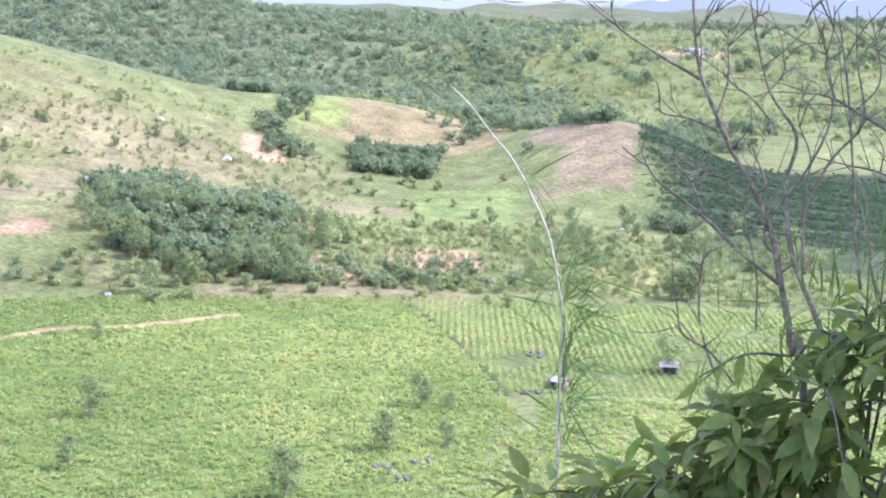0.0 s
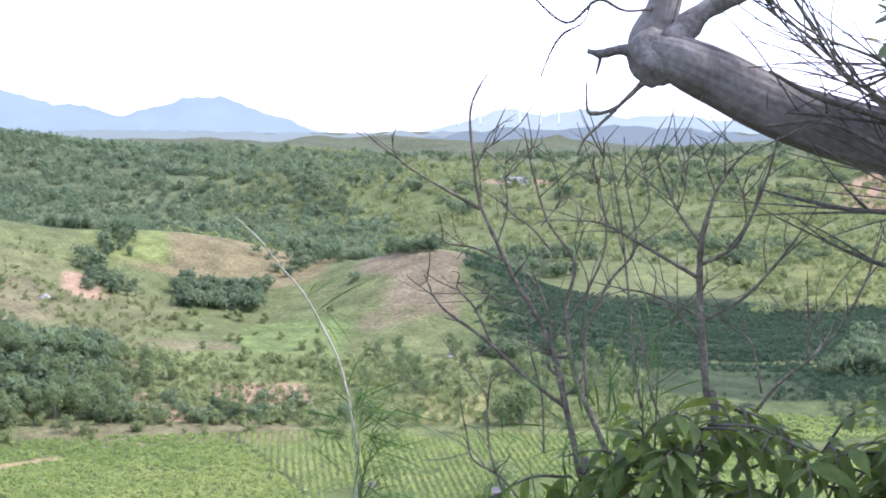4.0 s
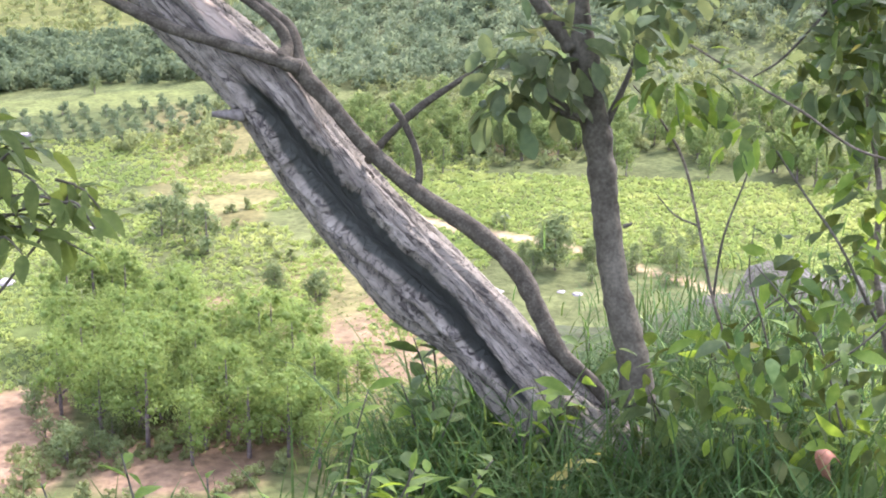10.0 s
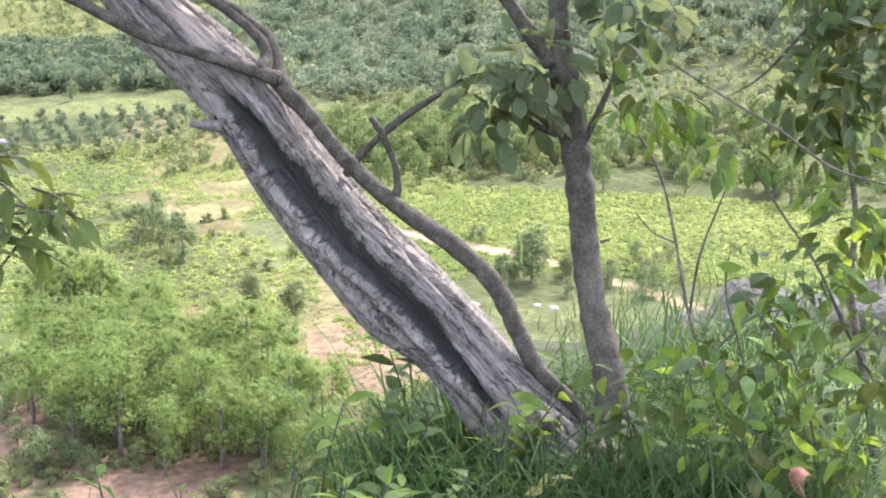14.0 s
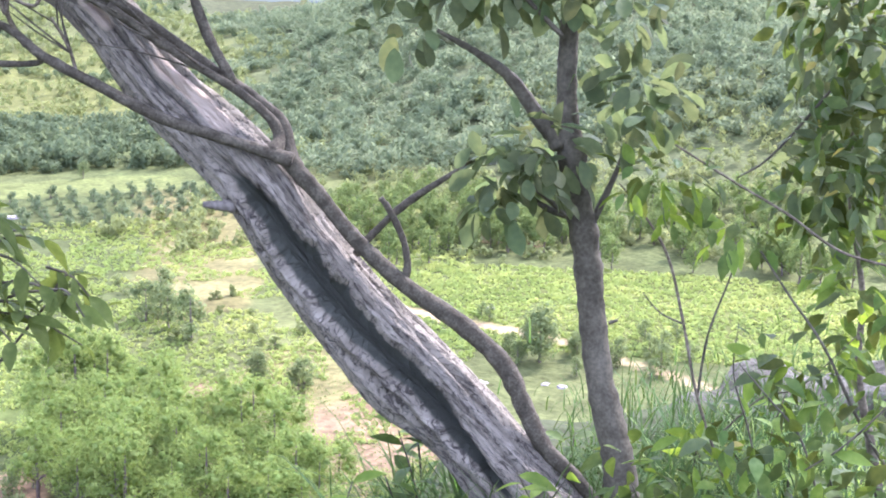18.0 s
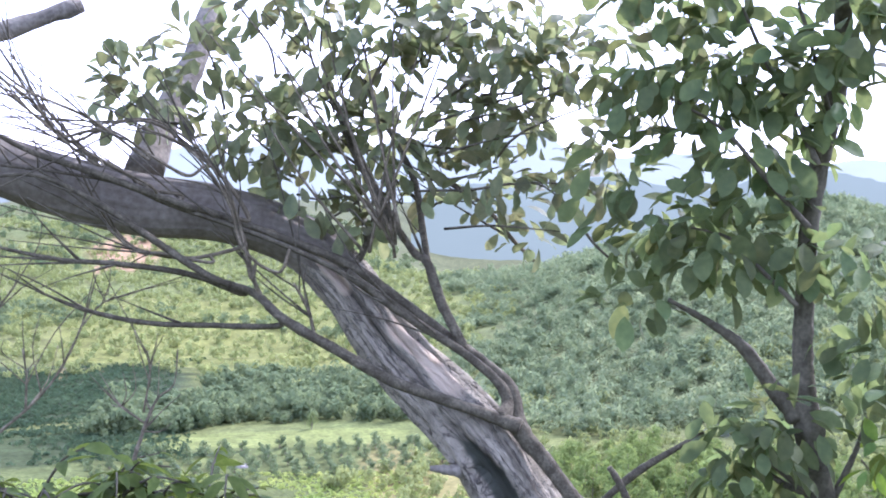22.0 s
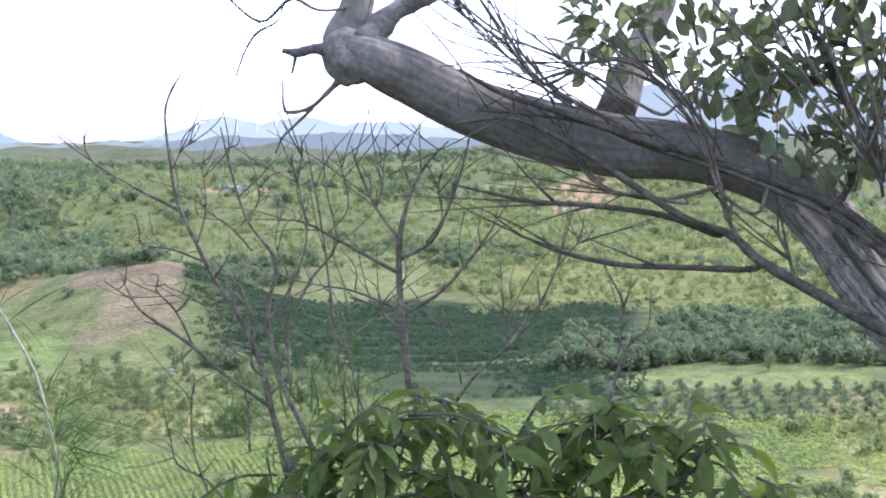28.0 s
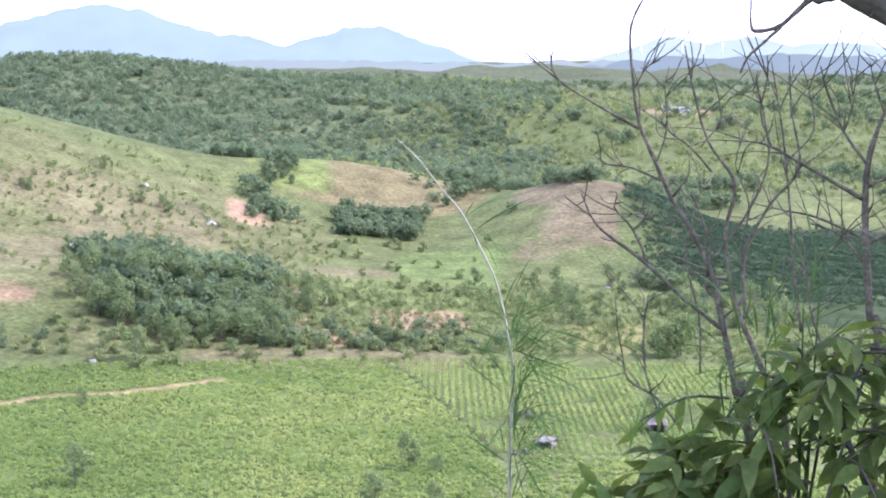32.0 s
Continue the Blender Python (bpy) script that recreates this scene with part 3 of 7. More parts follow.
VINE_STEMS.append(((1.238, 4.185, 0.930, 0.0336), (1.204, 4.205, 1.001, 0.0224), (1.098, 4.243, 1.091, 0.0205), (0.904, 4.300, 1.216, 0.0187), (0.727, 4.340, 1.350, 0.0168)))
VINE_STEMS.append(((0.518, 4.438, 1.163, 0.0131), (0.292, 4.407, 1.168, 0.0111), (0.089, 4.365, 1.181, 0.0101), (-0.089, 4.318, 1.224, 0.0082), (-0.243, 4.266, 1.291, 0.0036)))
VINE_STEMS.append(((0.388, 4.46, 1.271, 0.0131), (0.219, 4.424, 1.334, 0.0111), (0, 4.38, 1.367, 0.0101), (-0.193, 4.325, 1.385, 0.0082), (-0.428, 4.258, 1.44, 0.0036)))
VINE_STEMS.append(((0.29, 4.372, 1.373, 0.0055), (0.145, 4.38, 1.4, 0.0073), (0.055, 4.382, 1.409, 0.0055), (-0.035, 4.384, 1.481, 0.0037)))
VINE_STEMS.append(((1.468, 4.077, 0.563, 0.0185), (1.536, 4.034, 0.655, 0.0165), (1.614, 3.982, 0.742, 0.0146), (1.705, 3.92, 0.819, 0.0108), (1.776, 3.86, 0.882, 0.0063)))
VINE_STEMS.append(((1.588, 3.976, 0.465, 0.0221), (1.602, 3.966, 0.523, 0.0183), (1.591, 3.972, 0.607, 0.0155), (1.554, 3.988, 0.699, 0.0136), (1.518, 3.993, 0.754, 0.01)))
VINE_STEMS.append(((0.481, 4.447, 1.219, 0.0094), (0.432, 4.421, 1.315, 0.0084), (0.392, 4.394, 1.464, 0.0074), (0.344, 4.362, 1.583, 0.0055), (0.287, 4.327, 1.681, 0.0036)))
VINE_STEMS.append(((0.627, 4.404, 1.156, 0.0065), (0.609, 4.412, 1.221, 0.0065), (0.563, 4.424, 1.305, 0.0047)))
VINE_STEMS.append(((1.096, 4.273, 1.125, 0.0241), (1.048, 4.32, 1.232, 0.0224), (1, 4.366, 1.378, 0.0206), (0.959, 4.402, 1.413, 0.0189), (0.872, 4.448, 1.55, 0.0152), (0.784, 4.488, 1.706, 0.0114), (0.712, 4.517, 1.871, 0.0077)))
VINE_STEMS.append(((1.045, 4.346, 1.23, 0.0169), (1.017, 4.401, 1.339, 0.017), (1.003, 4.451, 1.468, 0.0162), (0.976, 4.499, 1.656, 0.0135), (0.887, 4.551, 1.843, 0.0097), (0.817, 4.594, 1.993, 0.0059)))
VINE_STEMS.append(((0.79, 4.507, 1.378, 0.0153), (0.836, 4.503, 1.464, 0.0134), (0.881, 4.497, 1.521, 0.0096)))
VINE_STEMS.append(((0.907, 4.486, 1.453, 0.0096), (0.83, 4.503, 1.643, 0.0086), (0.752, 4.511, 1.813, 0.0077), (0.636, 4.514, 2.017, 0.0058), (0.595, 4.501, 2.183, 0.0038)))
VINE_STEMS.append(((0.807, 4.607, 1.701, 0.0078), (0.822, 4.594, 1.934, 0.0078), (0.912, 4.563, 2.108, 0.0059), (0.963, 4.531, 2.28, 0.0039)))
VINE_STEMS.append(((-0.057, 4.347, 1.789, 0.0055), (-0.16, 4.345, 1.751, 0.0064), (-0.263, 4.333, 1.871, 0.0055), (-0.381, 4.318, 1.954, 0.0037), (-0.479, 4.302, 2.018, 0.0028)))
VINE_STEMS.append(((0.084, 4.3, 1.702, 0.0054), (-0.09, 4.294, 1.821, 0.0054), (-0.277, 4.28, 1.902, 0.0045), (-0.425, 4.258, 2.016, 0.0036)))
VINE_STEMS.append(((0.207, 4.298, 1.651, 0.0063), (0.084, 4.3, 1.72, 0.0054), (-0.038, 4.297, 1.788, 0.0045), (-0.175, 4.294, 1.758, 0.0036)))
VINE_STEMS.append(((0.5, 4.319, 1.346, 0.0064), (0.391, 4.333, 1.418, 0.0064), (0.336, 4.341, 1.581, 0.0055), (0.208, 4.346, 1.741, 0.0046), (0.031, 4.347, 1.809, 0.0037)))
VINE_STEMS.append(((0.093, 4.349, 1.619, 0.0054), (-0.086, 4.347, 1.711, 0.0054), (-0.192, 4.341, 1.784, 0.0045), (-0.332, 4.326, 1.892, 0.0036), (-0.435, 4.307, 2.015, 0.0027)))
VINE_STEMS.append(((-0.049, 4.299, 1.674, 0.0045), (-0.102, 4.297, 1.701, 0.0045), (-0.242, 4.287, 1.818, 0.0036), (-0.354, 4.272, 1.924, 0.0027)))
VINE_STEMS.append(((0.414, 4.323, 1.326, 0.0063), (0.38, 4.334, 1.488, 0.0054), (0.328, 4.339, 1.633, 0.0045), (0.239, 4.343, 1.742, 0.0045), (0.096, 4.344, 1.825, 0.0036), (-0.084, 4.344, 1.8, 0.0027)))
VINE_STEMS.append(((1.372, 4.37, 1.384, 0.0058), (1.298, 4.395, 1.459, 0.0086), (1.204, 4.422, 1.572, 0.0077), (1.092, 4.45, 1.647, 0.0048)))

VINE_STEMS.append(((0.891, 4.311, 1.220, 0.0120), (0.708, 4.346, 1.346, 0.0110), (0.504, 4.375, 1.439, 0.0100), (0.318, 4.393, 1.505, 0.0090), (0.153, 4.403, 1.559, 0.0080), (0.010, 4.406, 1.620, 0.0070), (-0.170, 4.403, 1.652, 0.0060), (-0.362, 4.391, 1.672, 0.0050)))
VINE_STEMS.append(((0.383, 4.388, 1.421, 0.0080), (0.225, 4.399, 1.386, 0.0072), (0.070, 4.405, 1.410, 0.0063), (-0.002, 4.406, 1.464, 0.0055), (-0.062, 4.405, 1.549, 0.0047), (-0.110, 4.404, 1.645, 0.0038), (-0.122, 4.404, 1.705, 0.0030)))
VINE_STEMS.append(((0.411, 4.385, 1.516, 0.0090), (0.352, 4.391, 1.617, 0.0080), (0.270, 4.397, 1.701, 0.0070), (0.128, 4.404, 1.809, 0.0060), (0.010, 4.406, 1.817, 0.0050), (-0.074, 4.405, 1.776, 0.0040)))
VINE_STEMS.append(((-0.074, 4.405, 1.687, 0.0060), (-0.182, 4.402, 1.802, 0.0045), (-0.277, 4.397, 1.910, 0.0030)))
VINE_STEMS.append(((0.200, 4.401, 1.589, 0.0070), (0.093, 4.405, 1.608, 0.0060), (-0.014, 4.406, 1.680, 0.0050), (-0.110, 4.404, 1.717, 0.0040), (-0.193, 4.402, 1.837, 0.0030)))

YOUNG_TREE = []
YOUNG_TREE.append(((2.102, 3.364, -0.127, 0.0591), (2.106, 3.43, 0.019, 0.0502), (2.09, 3.515, 0.199, 0.0448), (2.087, 3.588, 0.402, 0.043), (2.088, 3.642, 0.59, 0.0448), (2.075, 3.691, 0.763, 0.0466), (2.063, 3.724, 0.901, 0.0466), (2.048, 3.743, 1.047, 0.034), (2.055, 3.769, 1.205, 0.0305), (2.067, 3.785, 1.364, 0.0288), (2.079, 3.795, 1.523, 0.0306), (2.101, 3.792, 1.701, 0.0307), (2.131, 3.778, 1.859, 0.0308), (2.157, 3.76, 2.016, 0.0272), (2.129, 3.716, 2.206, 0.0272), (2.122, 3.687, 2.387, 0.0236), (2.093, 3.67, 2.532, 0.0181)))
YOUNG_TREE.append(((2.029, 3.736, 0.942, 0.0322), (1.958, 3.758, 1.029, 0.0249), (1.871, 3.789, 1.151, 0.0195), (1.766, 3.818, 1.229, 0.0123), (1.644, 3.849, 1.297, 0.0061)))
YOUNG_TREE.append(((2.024, 3.672, 0.731, 0.0143), (1.979, 3.699, 0.745, 0.0107), (1.919, 3.738, 0.785, 0.0071)))
YOUNG_TREE.append(((2.102, 3.661, 0.694, 0.0143), (2.15, 3.67, 0.77, 0.0108), (2.201, 3.68, 0.864, 0.0081), (2.252, 3.69, 0.984, 0.0054)))
YOUNG_TREE.append(((2.031, 3.649, 0.729, 0.0124), (1.979, 3.685, 0.77, 0.0089), (1.912, 3.732, 0.837, 0.0062), (1.892, 3.755, 0.905, 0.0035)))
YOUNG_TREE.append(((1.977, 3.661, 1.291, 0.0079), (1.891, 3.712, 1.388, 0.007), (1.802, 3.759, 1.487, 0.0052), (1.695, 3.808, 1.519, 0.0035)))
YOUNG_TREE.append(((2.006, 3.659, 1.526, 0.0105), (1.888, 3.719, 1.675, 0.0079), (1.779, 3.766, 1.81, 0.0061), (1.622, 3.828, 1.911, 0.0044)))
YOUNG_TREE.append(((2.047, 3.693, 1.712, 0.0124), (1.975, 3.722, 1.88, 0.0089), (1.893, 3.75, 2.032, 0.0071), (1.823, 3.763, 2.183, 0.0044)))
YOUNG_TREE.append(((2.101, 3.714, 1.849, 0.0081), (2.047, 3.727, 2.035, 0.0072), (1.99, 3.734, 2.203, 0.0054)))
YOUNG_TREE.append(((1.544, 4.079, 1.401, 0.0037), (1.476, 4.106, 1.472, 0.0046), (1.432, 4.123, 1.562, 0.0037), (1.422, 4.126, 1.671, 0.0028)))
YOUNG_TREE.append(((2.111, 3.53, 0.408, 0.0071), (2.138, 3.518, 0.419, 0.0045)))

BARE_SHRUB = []
BARE_SHRUB.append(((-0.554, 4.345, 0.555, 0.0183), (-0.588, 4.387, 0.765, 0.0165), (-0.617, 4.424, 1.015, 0.0156), (-0.626, 4.44, 1.16, 0.0138), (-0.619, 4.452, 1.286, 0.011), (-0.581, 4.465, 1.421, 0.0073), (-0.525, 4.474, 1.511, 0.0055), (-0.464, 4.481, 1.573, 0.0028)))
BARE_SHRUB.append(((-0.617, 4.423, 1.006, 0.0082), (-0.482, 4.45, 1.089, 0.0073), (-0.361, 4.475, 1.233, 0.0055), (-0.29, 4.487, 1.341, 0.0028)))
BARE_SHRUB.append(((-0.629, 4.438, 1.145, 0.0082), (-0.806, 4.42, 1.246, 0.0073), (-0.932, 4.401, 1.314, 0.0055), (-1.031, 4.38, 1.324, 0.0028)))
BARE_SHRUB.append(((-0.619, 4.444, 1.189, 0.0092), (-0.521, 4.461, 1.247, 0.0082), (-0.461, 4.475, 1.367, 0.0064), (-0.416, 4.484, 1.502, 0.0046), (-0.386, 4.488, 1.626, 0.0028)))
BARE_SHRUB.append(((-0.622, 4.449, 1.25, 0.0073), (-0.701, 4.445, 1.359, 0.0055), (-0.752, 4.442, 1.476, 0.0046), (-0.778, 4.439, 1.561, 0.0028)))
BARE_SHRUB.append(((-0.619, 4.425, 1.024, 0.0064), (-0.767, 4.411, 1.087, 0.0055), (-0.875, 4.394, 1.108, 0.0037), (-0.983, 4.374, 1.132, 0.0018)))
BARE_SHRUB.append(((-0.613, 4.415, 0.943, 0.0064), (-0.694, 4.416, 1.033, 0.0055), (-0.785, 4.406, 1.068, 0.0037)))
BARE_SHRUB.append(((-0.928, 4.244, 0.41, 0.0165), (-0.969, 4.263, 0.514, 0.0156), (-1.002, 4.286, 0.637, 0.0138), (-1.032, 4.302, 0.743, 0.0138), (-1.065, 4.318, 0.869, 0.0119), (-1.122, 4.324, 0.996, 0.011), (-1.211, 4.318, 1.139, 0.0092), (-1.265, 4.314, 1.252, 0.0092), (-1.319, 4.306, 1.377, 0.0073), (-1.34, 4.304, 1.499, 0.0064), (-1.354, 4.301, 1.652, 0.0055), (-1.34, 4.304, 1.724, 0.0046), (-1.313, 4.31, 1.777, 0.0028)))
BARE_SHRUB.append(((-1.319, 4.305, 1.359, 0.0064), (-1.444, 4.269, 1.433, 0.0055), (-1.555, 4.232, 1.506, 0.0046), (-1.588, 4.221, 1.555, 0.0037), (-1.594, 4.219, 1.604, 0.0028)))
BARE_SHRUB.append(((-1.247, 4.314, 1.194, 0.0055), (-1.339, 4.29, 1.235, 0.0046), (-1.426, 4.263, 1.251, 0.0037), (-1.435, 4.264, 1.3, 0.0028)))
BARE_SHRUB.append(((-1.031, 4.299, 0.726, 0.0092), (-1.17, 4.284, 0.83, 0.0082), (-1.27, 4.272, 0.922, 0.0082), (-1.369, 4.253, 0.995, 0.0073), (-1.44, 4.238, 1.054, 0.0055), (-1.49, 4.232, 1.155, 0.0037)))
BARE_SHRUB.append(((-1.27, 4.272, 0.922, 0.0064), (-1.324, 4.272, 1.035, 0.0055), (-1.386, 4.262, 1.108, 0.0046), (-1.354, 4.274, 1.126, 0.0028)))
BARE_SHRUB.append(((-0.813, 4.267, 0.411, 0.0147), (-0.874, 4.293, 0.549, 0.0138), (-0.942, 4.311, 0.69, 0.0119), (-1.007, 4.325, 0.833, 0.011), (-1.041, 4.349, 1.032, 0.0092), (-1.02, 4.372, 1.187, 0.0073), (-1.107, 4.361, 1.32, 0.0055), (-1.156, 4.356, 1.479, 0.0046), (-1.187, 4.35, 1.624, 0.0028)))
BARE_SHRUB.append(((-0.963, 4.322, 0.761, 0.0073), (-0.979, 4.353, 0.96, 0.0073), (-0.911, 4.388, 1.123, 0.0064), (-0.828, 4.416, 1.241, 0.0055), (-0.859, 4.421, 1.423, 0.0037), (-0.872, 4.422, 1.594, 0.0028)))
BARE_SHRUB.append(((-0.792, 4.348, 0.727, 0.0064), (-0.825, 4.375, 0.906, 0.0064), (-0.846, 4.397, 1.086, 0.0055), (-0.875, 4.412, 1.305, 0.0046), (-0.902, 4.414, 1.459, 0.0037), (-0.925, 4.412, 1.577, 0.0018)))
BARE_SHRUB.append(((-0.436, 4.397, 0.733, 0.0082), (-0.368, 4.42, 0.823, 0.0073), (-0.283, 4.438, 0.896, 0.0064), (-0.189, 4.459, 1.004, 0.0055), (-0.112, 4.479, 1.165, 0.0046), (-0.068, 4.493, 1.325, 0.0028)))
BARE_SHRUB.append(((-0.283, 4.438, 0.896, 0.0055), (-0.282, 4.454, 1.002, 0.0046), (-0.296, 4.465, 1.091, 0.0028)))
BARE_SHRUB.append(((-0.115, 4.478, 1.156, 0.0037), (-0.065, 4.485, 1.219, 0.0037), (-0.015, 4.488, 1.255, 0.0018)))
BARE_SHRUB.append(((0.041, 4.406, 0.69, 0.0092), (0.065, 4.421, 0.769, 0.0082), (0.09, 4.434, 0.842, 0.0073), (0.128, 4.446, 0.927, 0.0055), (0.18, 4.451, 0.972, 0.0037), (0.191, 4.465, 1.085, 0.0028)))
BARE_SHRUB.append(((0.09, 4.435, 0.847, 0.0055), (0.014, 4.445, 0.902, 0.0055), (-0.038, 4.454, 0.956, 0.0028)))
BARE_SHRUB.append(((0.084, 4.441, 0.882, 0.0046), (0.103, 4.46, 1.012, 0.0037), (0.094, 4.469, 1.082, 0.0018)))
BARE_SHRUB.append(((-1.045, 4.313, 0.815, 0.0073), (-1.091, 4.31, 0.86, 0.0073), (-1.086, 4.328, 0.96, 0.0064), (-1.106, 4.335, 1.051, 0.0046), (-1.153, 4.336, 1.16, 0.0037)))
BARE_SHRUB.append(((-1.032, 4.306, 0.761, 0.0064), (-0.975, 4.333, 0.833, 0.0055), (-0.988, 4.353, 0.978, 0.0046), (-0.974, 4.375, 1.123, 0.0037), (-1.021, 4.377, 1.251, 0.0028), (-0.987, 4.393, 1.378, 0.0018)))
BARE_SHRUB.append(((-1.076, 4.327, 0.942, 0.0055), (-0.982, 4.369, 1.087, 0.0055), (-0.923, 4.398, 1.25, 0.0046), (-0.942, 4.404, 1.414, 0.0037), (-0.979, 4.4, 1.541, 0.0018)))
BARE_SHRUB.append(((-1.183, 4.181, 0.41, 0.0046), (-1.255, 4.208, 0.585, 0.0046), (-1.271, 4.235, 0.727, 0.0046), (-1.265, 4.258, 0.831, 0.0028)))
BARE_SHRUB.append(((-1.131, 4.195, 0.41, 0.0055), (-1.216, 4.199, 0.506, 0.0055), (-1.306, 4.186, 0.56, 0.0046), (-1.334, 4.201, 0.657, 0.0028)))
BARE_SHRUB.append(((-1.092, 4.358, 1.224, 0.0046), (-1.164, 4.346, 1.306, 0.0046), (-1.217, 4.334, 1.343, 0.0037), (-1.261, 4.324, 1.398, 0.0018)))
BARE_SHRUB.append(((-1.16, 4.326, 1.088, 0.0046), (-1.23, 4.302, 1.052, 0.0037), (-1.292, 4.289, 1.089, 0.0037), (-1.337, 4.278, 1.108, 0.0018)))
BARE_SHRUB.append(((-1.088, 4.253, 0.584, 0.0046), (-1.105, 4.288, 0.762, 0.0046), (-1.156, 4.307, 0.942, 0.0037), (-1.142, 4.331, 1.087, 0.0028), (-1.109, 4.351, 1.196, 0.0018)))
BARE_SHRUB.append(((-0.679, 4.336, 0.587, 0.0055), (-0.758, 4.361, 0.763, 0.0055), (-0.779, 4.377, 0.87, 0.0046), (-0.819, 4.39, 0.996, 0.0028)))
BARE_SHRUB.append(((-1.34, 4.304, 1.481, 0.0037), (-1.304, 4.316, 1.553, 0.0028), (-1.261, 4.329, 1.58, 0.0018)))
BARE_SHRUB.append(((-1.265, 4.313, 1.243, 0.0037), (-1.235, 4.33, 1.362, 0.0037), (-1.244, 4.333, 1.489, 0.0028), (-1.234, 4.337, 1.561, 0.0018)))
BARE_SHRUB.append(((-1.128, 4.355, 1.306, 0.0037), (-1.076, 4.373, 1.378, 0.0028), (-1.067, 4.377, 1.442, 0.0018)))
BARE_SHRUB.append(((-0.581, 4.464, 1.412, 0.0046), (-0.614, 4.463, 1.503, 0.0037), (-0.632, 4.462, 1.574, 0.0018)))
BARE_SHRUB.append(((-0.538, 4.459, 1.241, 0.0046), (-0.487, 4.47, 1.322, 0.0037), (-0.497, 4.474, 1.43, 0.0028), (-0.472, 4.479, 1.484, 0.0018)))
BARE_SHRUB.append(((-0.701, 4.445, 1.35, 0.0037), (-0.675, 4.453, 1.449, 0.0028), (-0.694, 4.452, 1.521, 0.0018)))
BARE_SHRUB.append(((-0.914, 4.404, 1.305, 0.0037), (-0.951, 4.402, 1.414, 0.0037), (-0.934, 4.409, 1.523, 0.0028), (-0.938, 4.409, 1.595, 0.0018)))
BARE_SHRUB.append(((-0.86, 4.412, 1.268, 0.0037), (-0.79, 4.431, 1.359, 0.0037), (-0.809, 4.432, 1.486, 0.0028), (-0.836, 4.429, 1.576, 0.0018)))
BARE_SHRUB.append(((-0.42, 4.409, 0.786, 0.0046), (-0.46, 4.432, 0.946, 0.0046), (-0.533, 4.432, 0.998, 0.0037), (-0.57, 4.435, 1.052, 0.0018)))
BARE_SHRUB.append(((-0.825, 4.374, 0.897, 0.0046), (-0.729, 4.403, 0.978, 0.0037), (-0.677, 4.421, 1.051, 0.0028)))

CANE = []
CANE.append(((-1.716, 4.186, -0.015, 0.0088), (-1.743, 4.252, 0.197, 0.0088), (-1.757, 4.304, 0.379, 0.0078), (-1.768, 4.34, 0.527, 0.0078), (-1.804, 4.36, 0.679, 0.0069), (-1.844, 4.371, 0.813, 0.0059), (-1.901, 4.366, 0.93, 0.0059), (-1.971, 4.353, 1.056, 0.0049), (-2.035, 4.333, 1.135, 0.0039), (-2.111, 4.306, 1.238, 0.0039), (-2.18, 4.277, 1.311, 0.002)))

BUSH_BRANCH = []
BUSH_BRANCH.append(((-0.534, 3.699, 0.119, 0.025), (-0.396, 3.769, 0.258, 0.02), (-0.204, 3.814, 0.342, 0.0167), (-0.082, 3.843, 0.416, 0.0142), (0.042, 3.862, 0.476, 0.0108), (0.194, 3.886, 0.58, 0.0075), (0.299, 3.899, 0.654, 0.005)))
BUSH_BRANCH.append(((-0.204, 3.814, 0.342, 0.0117), (-0.236, 3.853, 0.472, 0.0092), (-0.18, 3.889, 0.592, 0.0067), (-0.075, 3.922, 0.711, 0.0042)))
BUSH_BRANCH.append(((-0.396, 3.769, 0.258, 0.0133), (-0.519, 3.815, 0.441, 0.01), (-0.586, 3.85, 0.602, 0.0075), (-0.547, 3.892, 0.753, 0.0042)))
BUSH_BRANCH.append(((-0.082, 3.843, 0.416, 0.0083), (-0.035, 3.821, 0.345, 0.0067), (0.079, 3.823, 0.351, 0.0042), (0.141, 3.804, 0.3, 0.0025)))
BUSH_BRANCH.append(((-0.322, 3.701, 0.062, 0.0183), (-0.288, 3.782, 0.263, 0.015), (-0.299, 3.831, 0.416, 0.0117), (-0.323, 3.883, 0.605, 0.0075), (-0.297, 3.922, 0.761, 0.0042)))

THICKET_STEMS = []
THICKET_STEMS.append(((2.374, 3.235, -0.028, 0.0072), (2.342, 3.357, 0.194, 0.0081), (2.33, 3.45, 0.427, 0.0081), (2.307, 3.52, 0.612, 0.0072), (2.248, 3.59, 0.745, 0.0054), (2.191, 3.642, 0.829, 0.0036)))
THICKET_STEMS.append(((2.368, 3.397, 0.178, 0.0072), (2.418, 3.434, 0.367, 0.0063), (2.49, 3.441, 0.544, 0.0045), (2.518, 3.447, 0.631, 0.0027)))
THICKET_STEMS.append(((2.328, 3.446, 0.41, 0.0054), (2.272, 3.491, 0.439, 0.0045), (2.232, 3.534, 0.496, 0.0027)))
THICKET_STEMS.append(((2.724, 2.969, 0.672, 0.006), (2.609, 3.076, 0.707, 0.0068), (2.501, 3.186, 0.8, 0.0068), (2.386, 3.287, 0.88, 0.006), (2.238, 3.405, 0.985, 0.0051)))
THICKET_STEMS.append(((2.867, 3.475, 1.147, 0.0084), (2.772, 3.528, 1.001, 0.0075), (2.686, 3.573, 0.889, 0.0066), (2.612, 3.614, 0.831, 0.0038)))
THICKET_STEMS.append(((2.717, 2.854, 0.037, 0.0088), (2.662, 2.987, 0.208, 0.0088), (2.611, 3.11, 0.405, 0.007), (2.546, 3.209, 0.543, 0.0061), (2.488, 3.289, 0.668, 0.0044)))
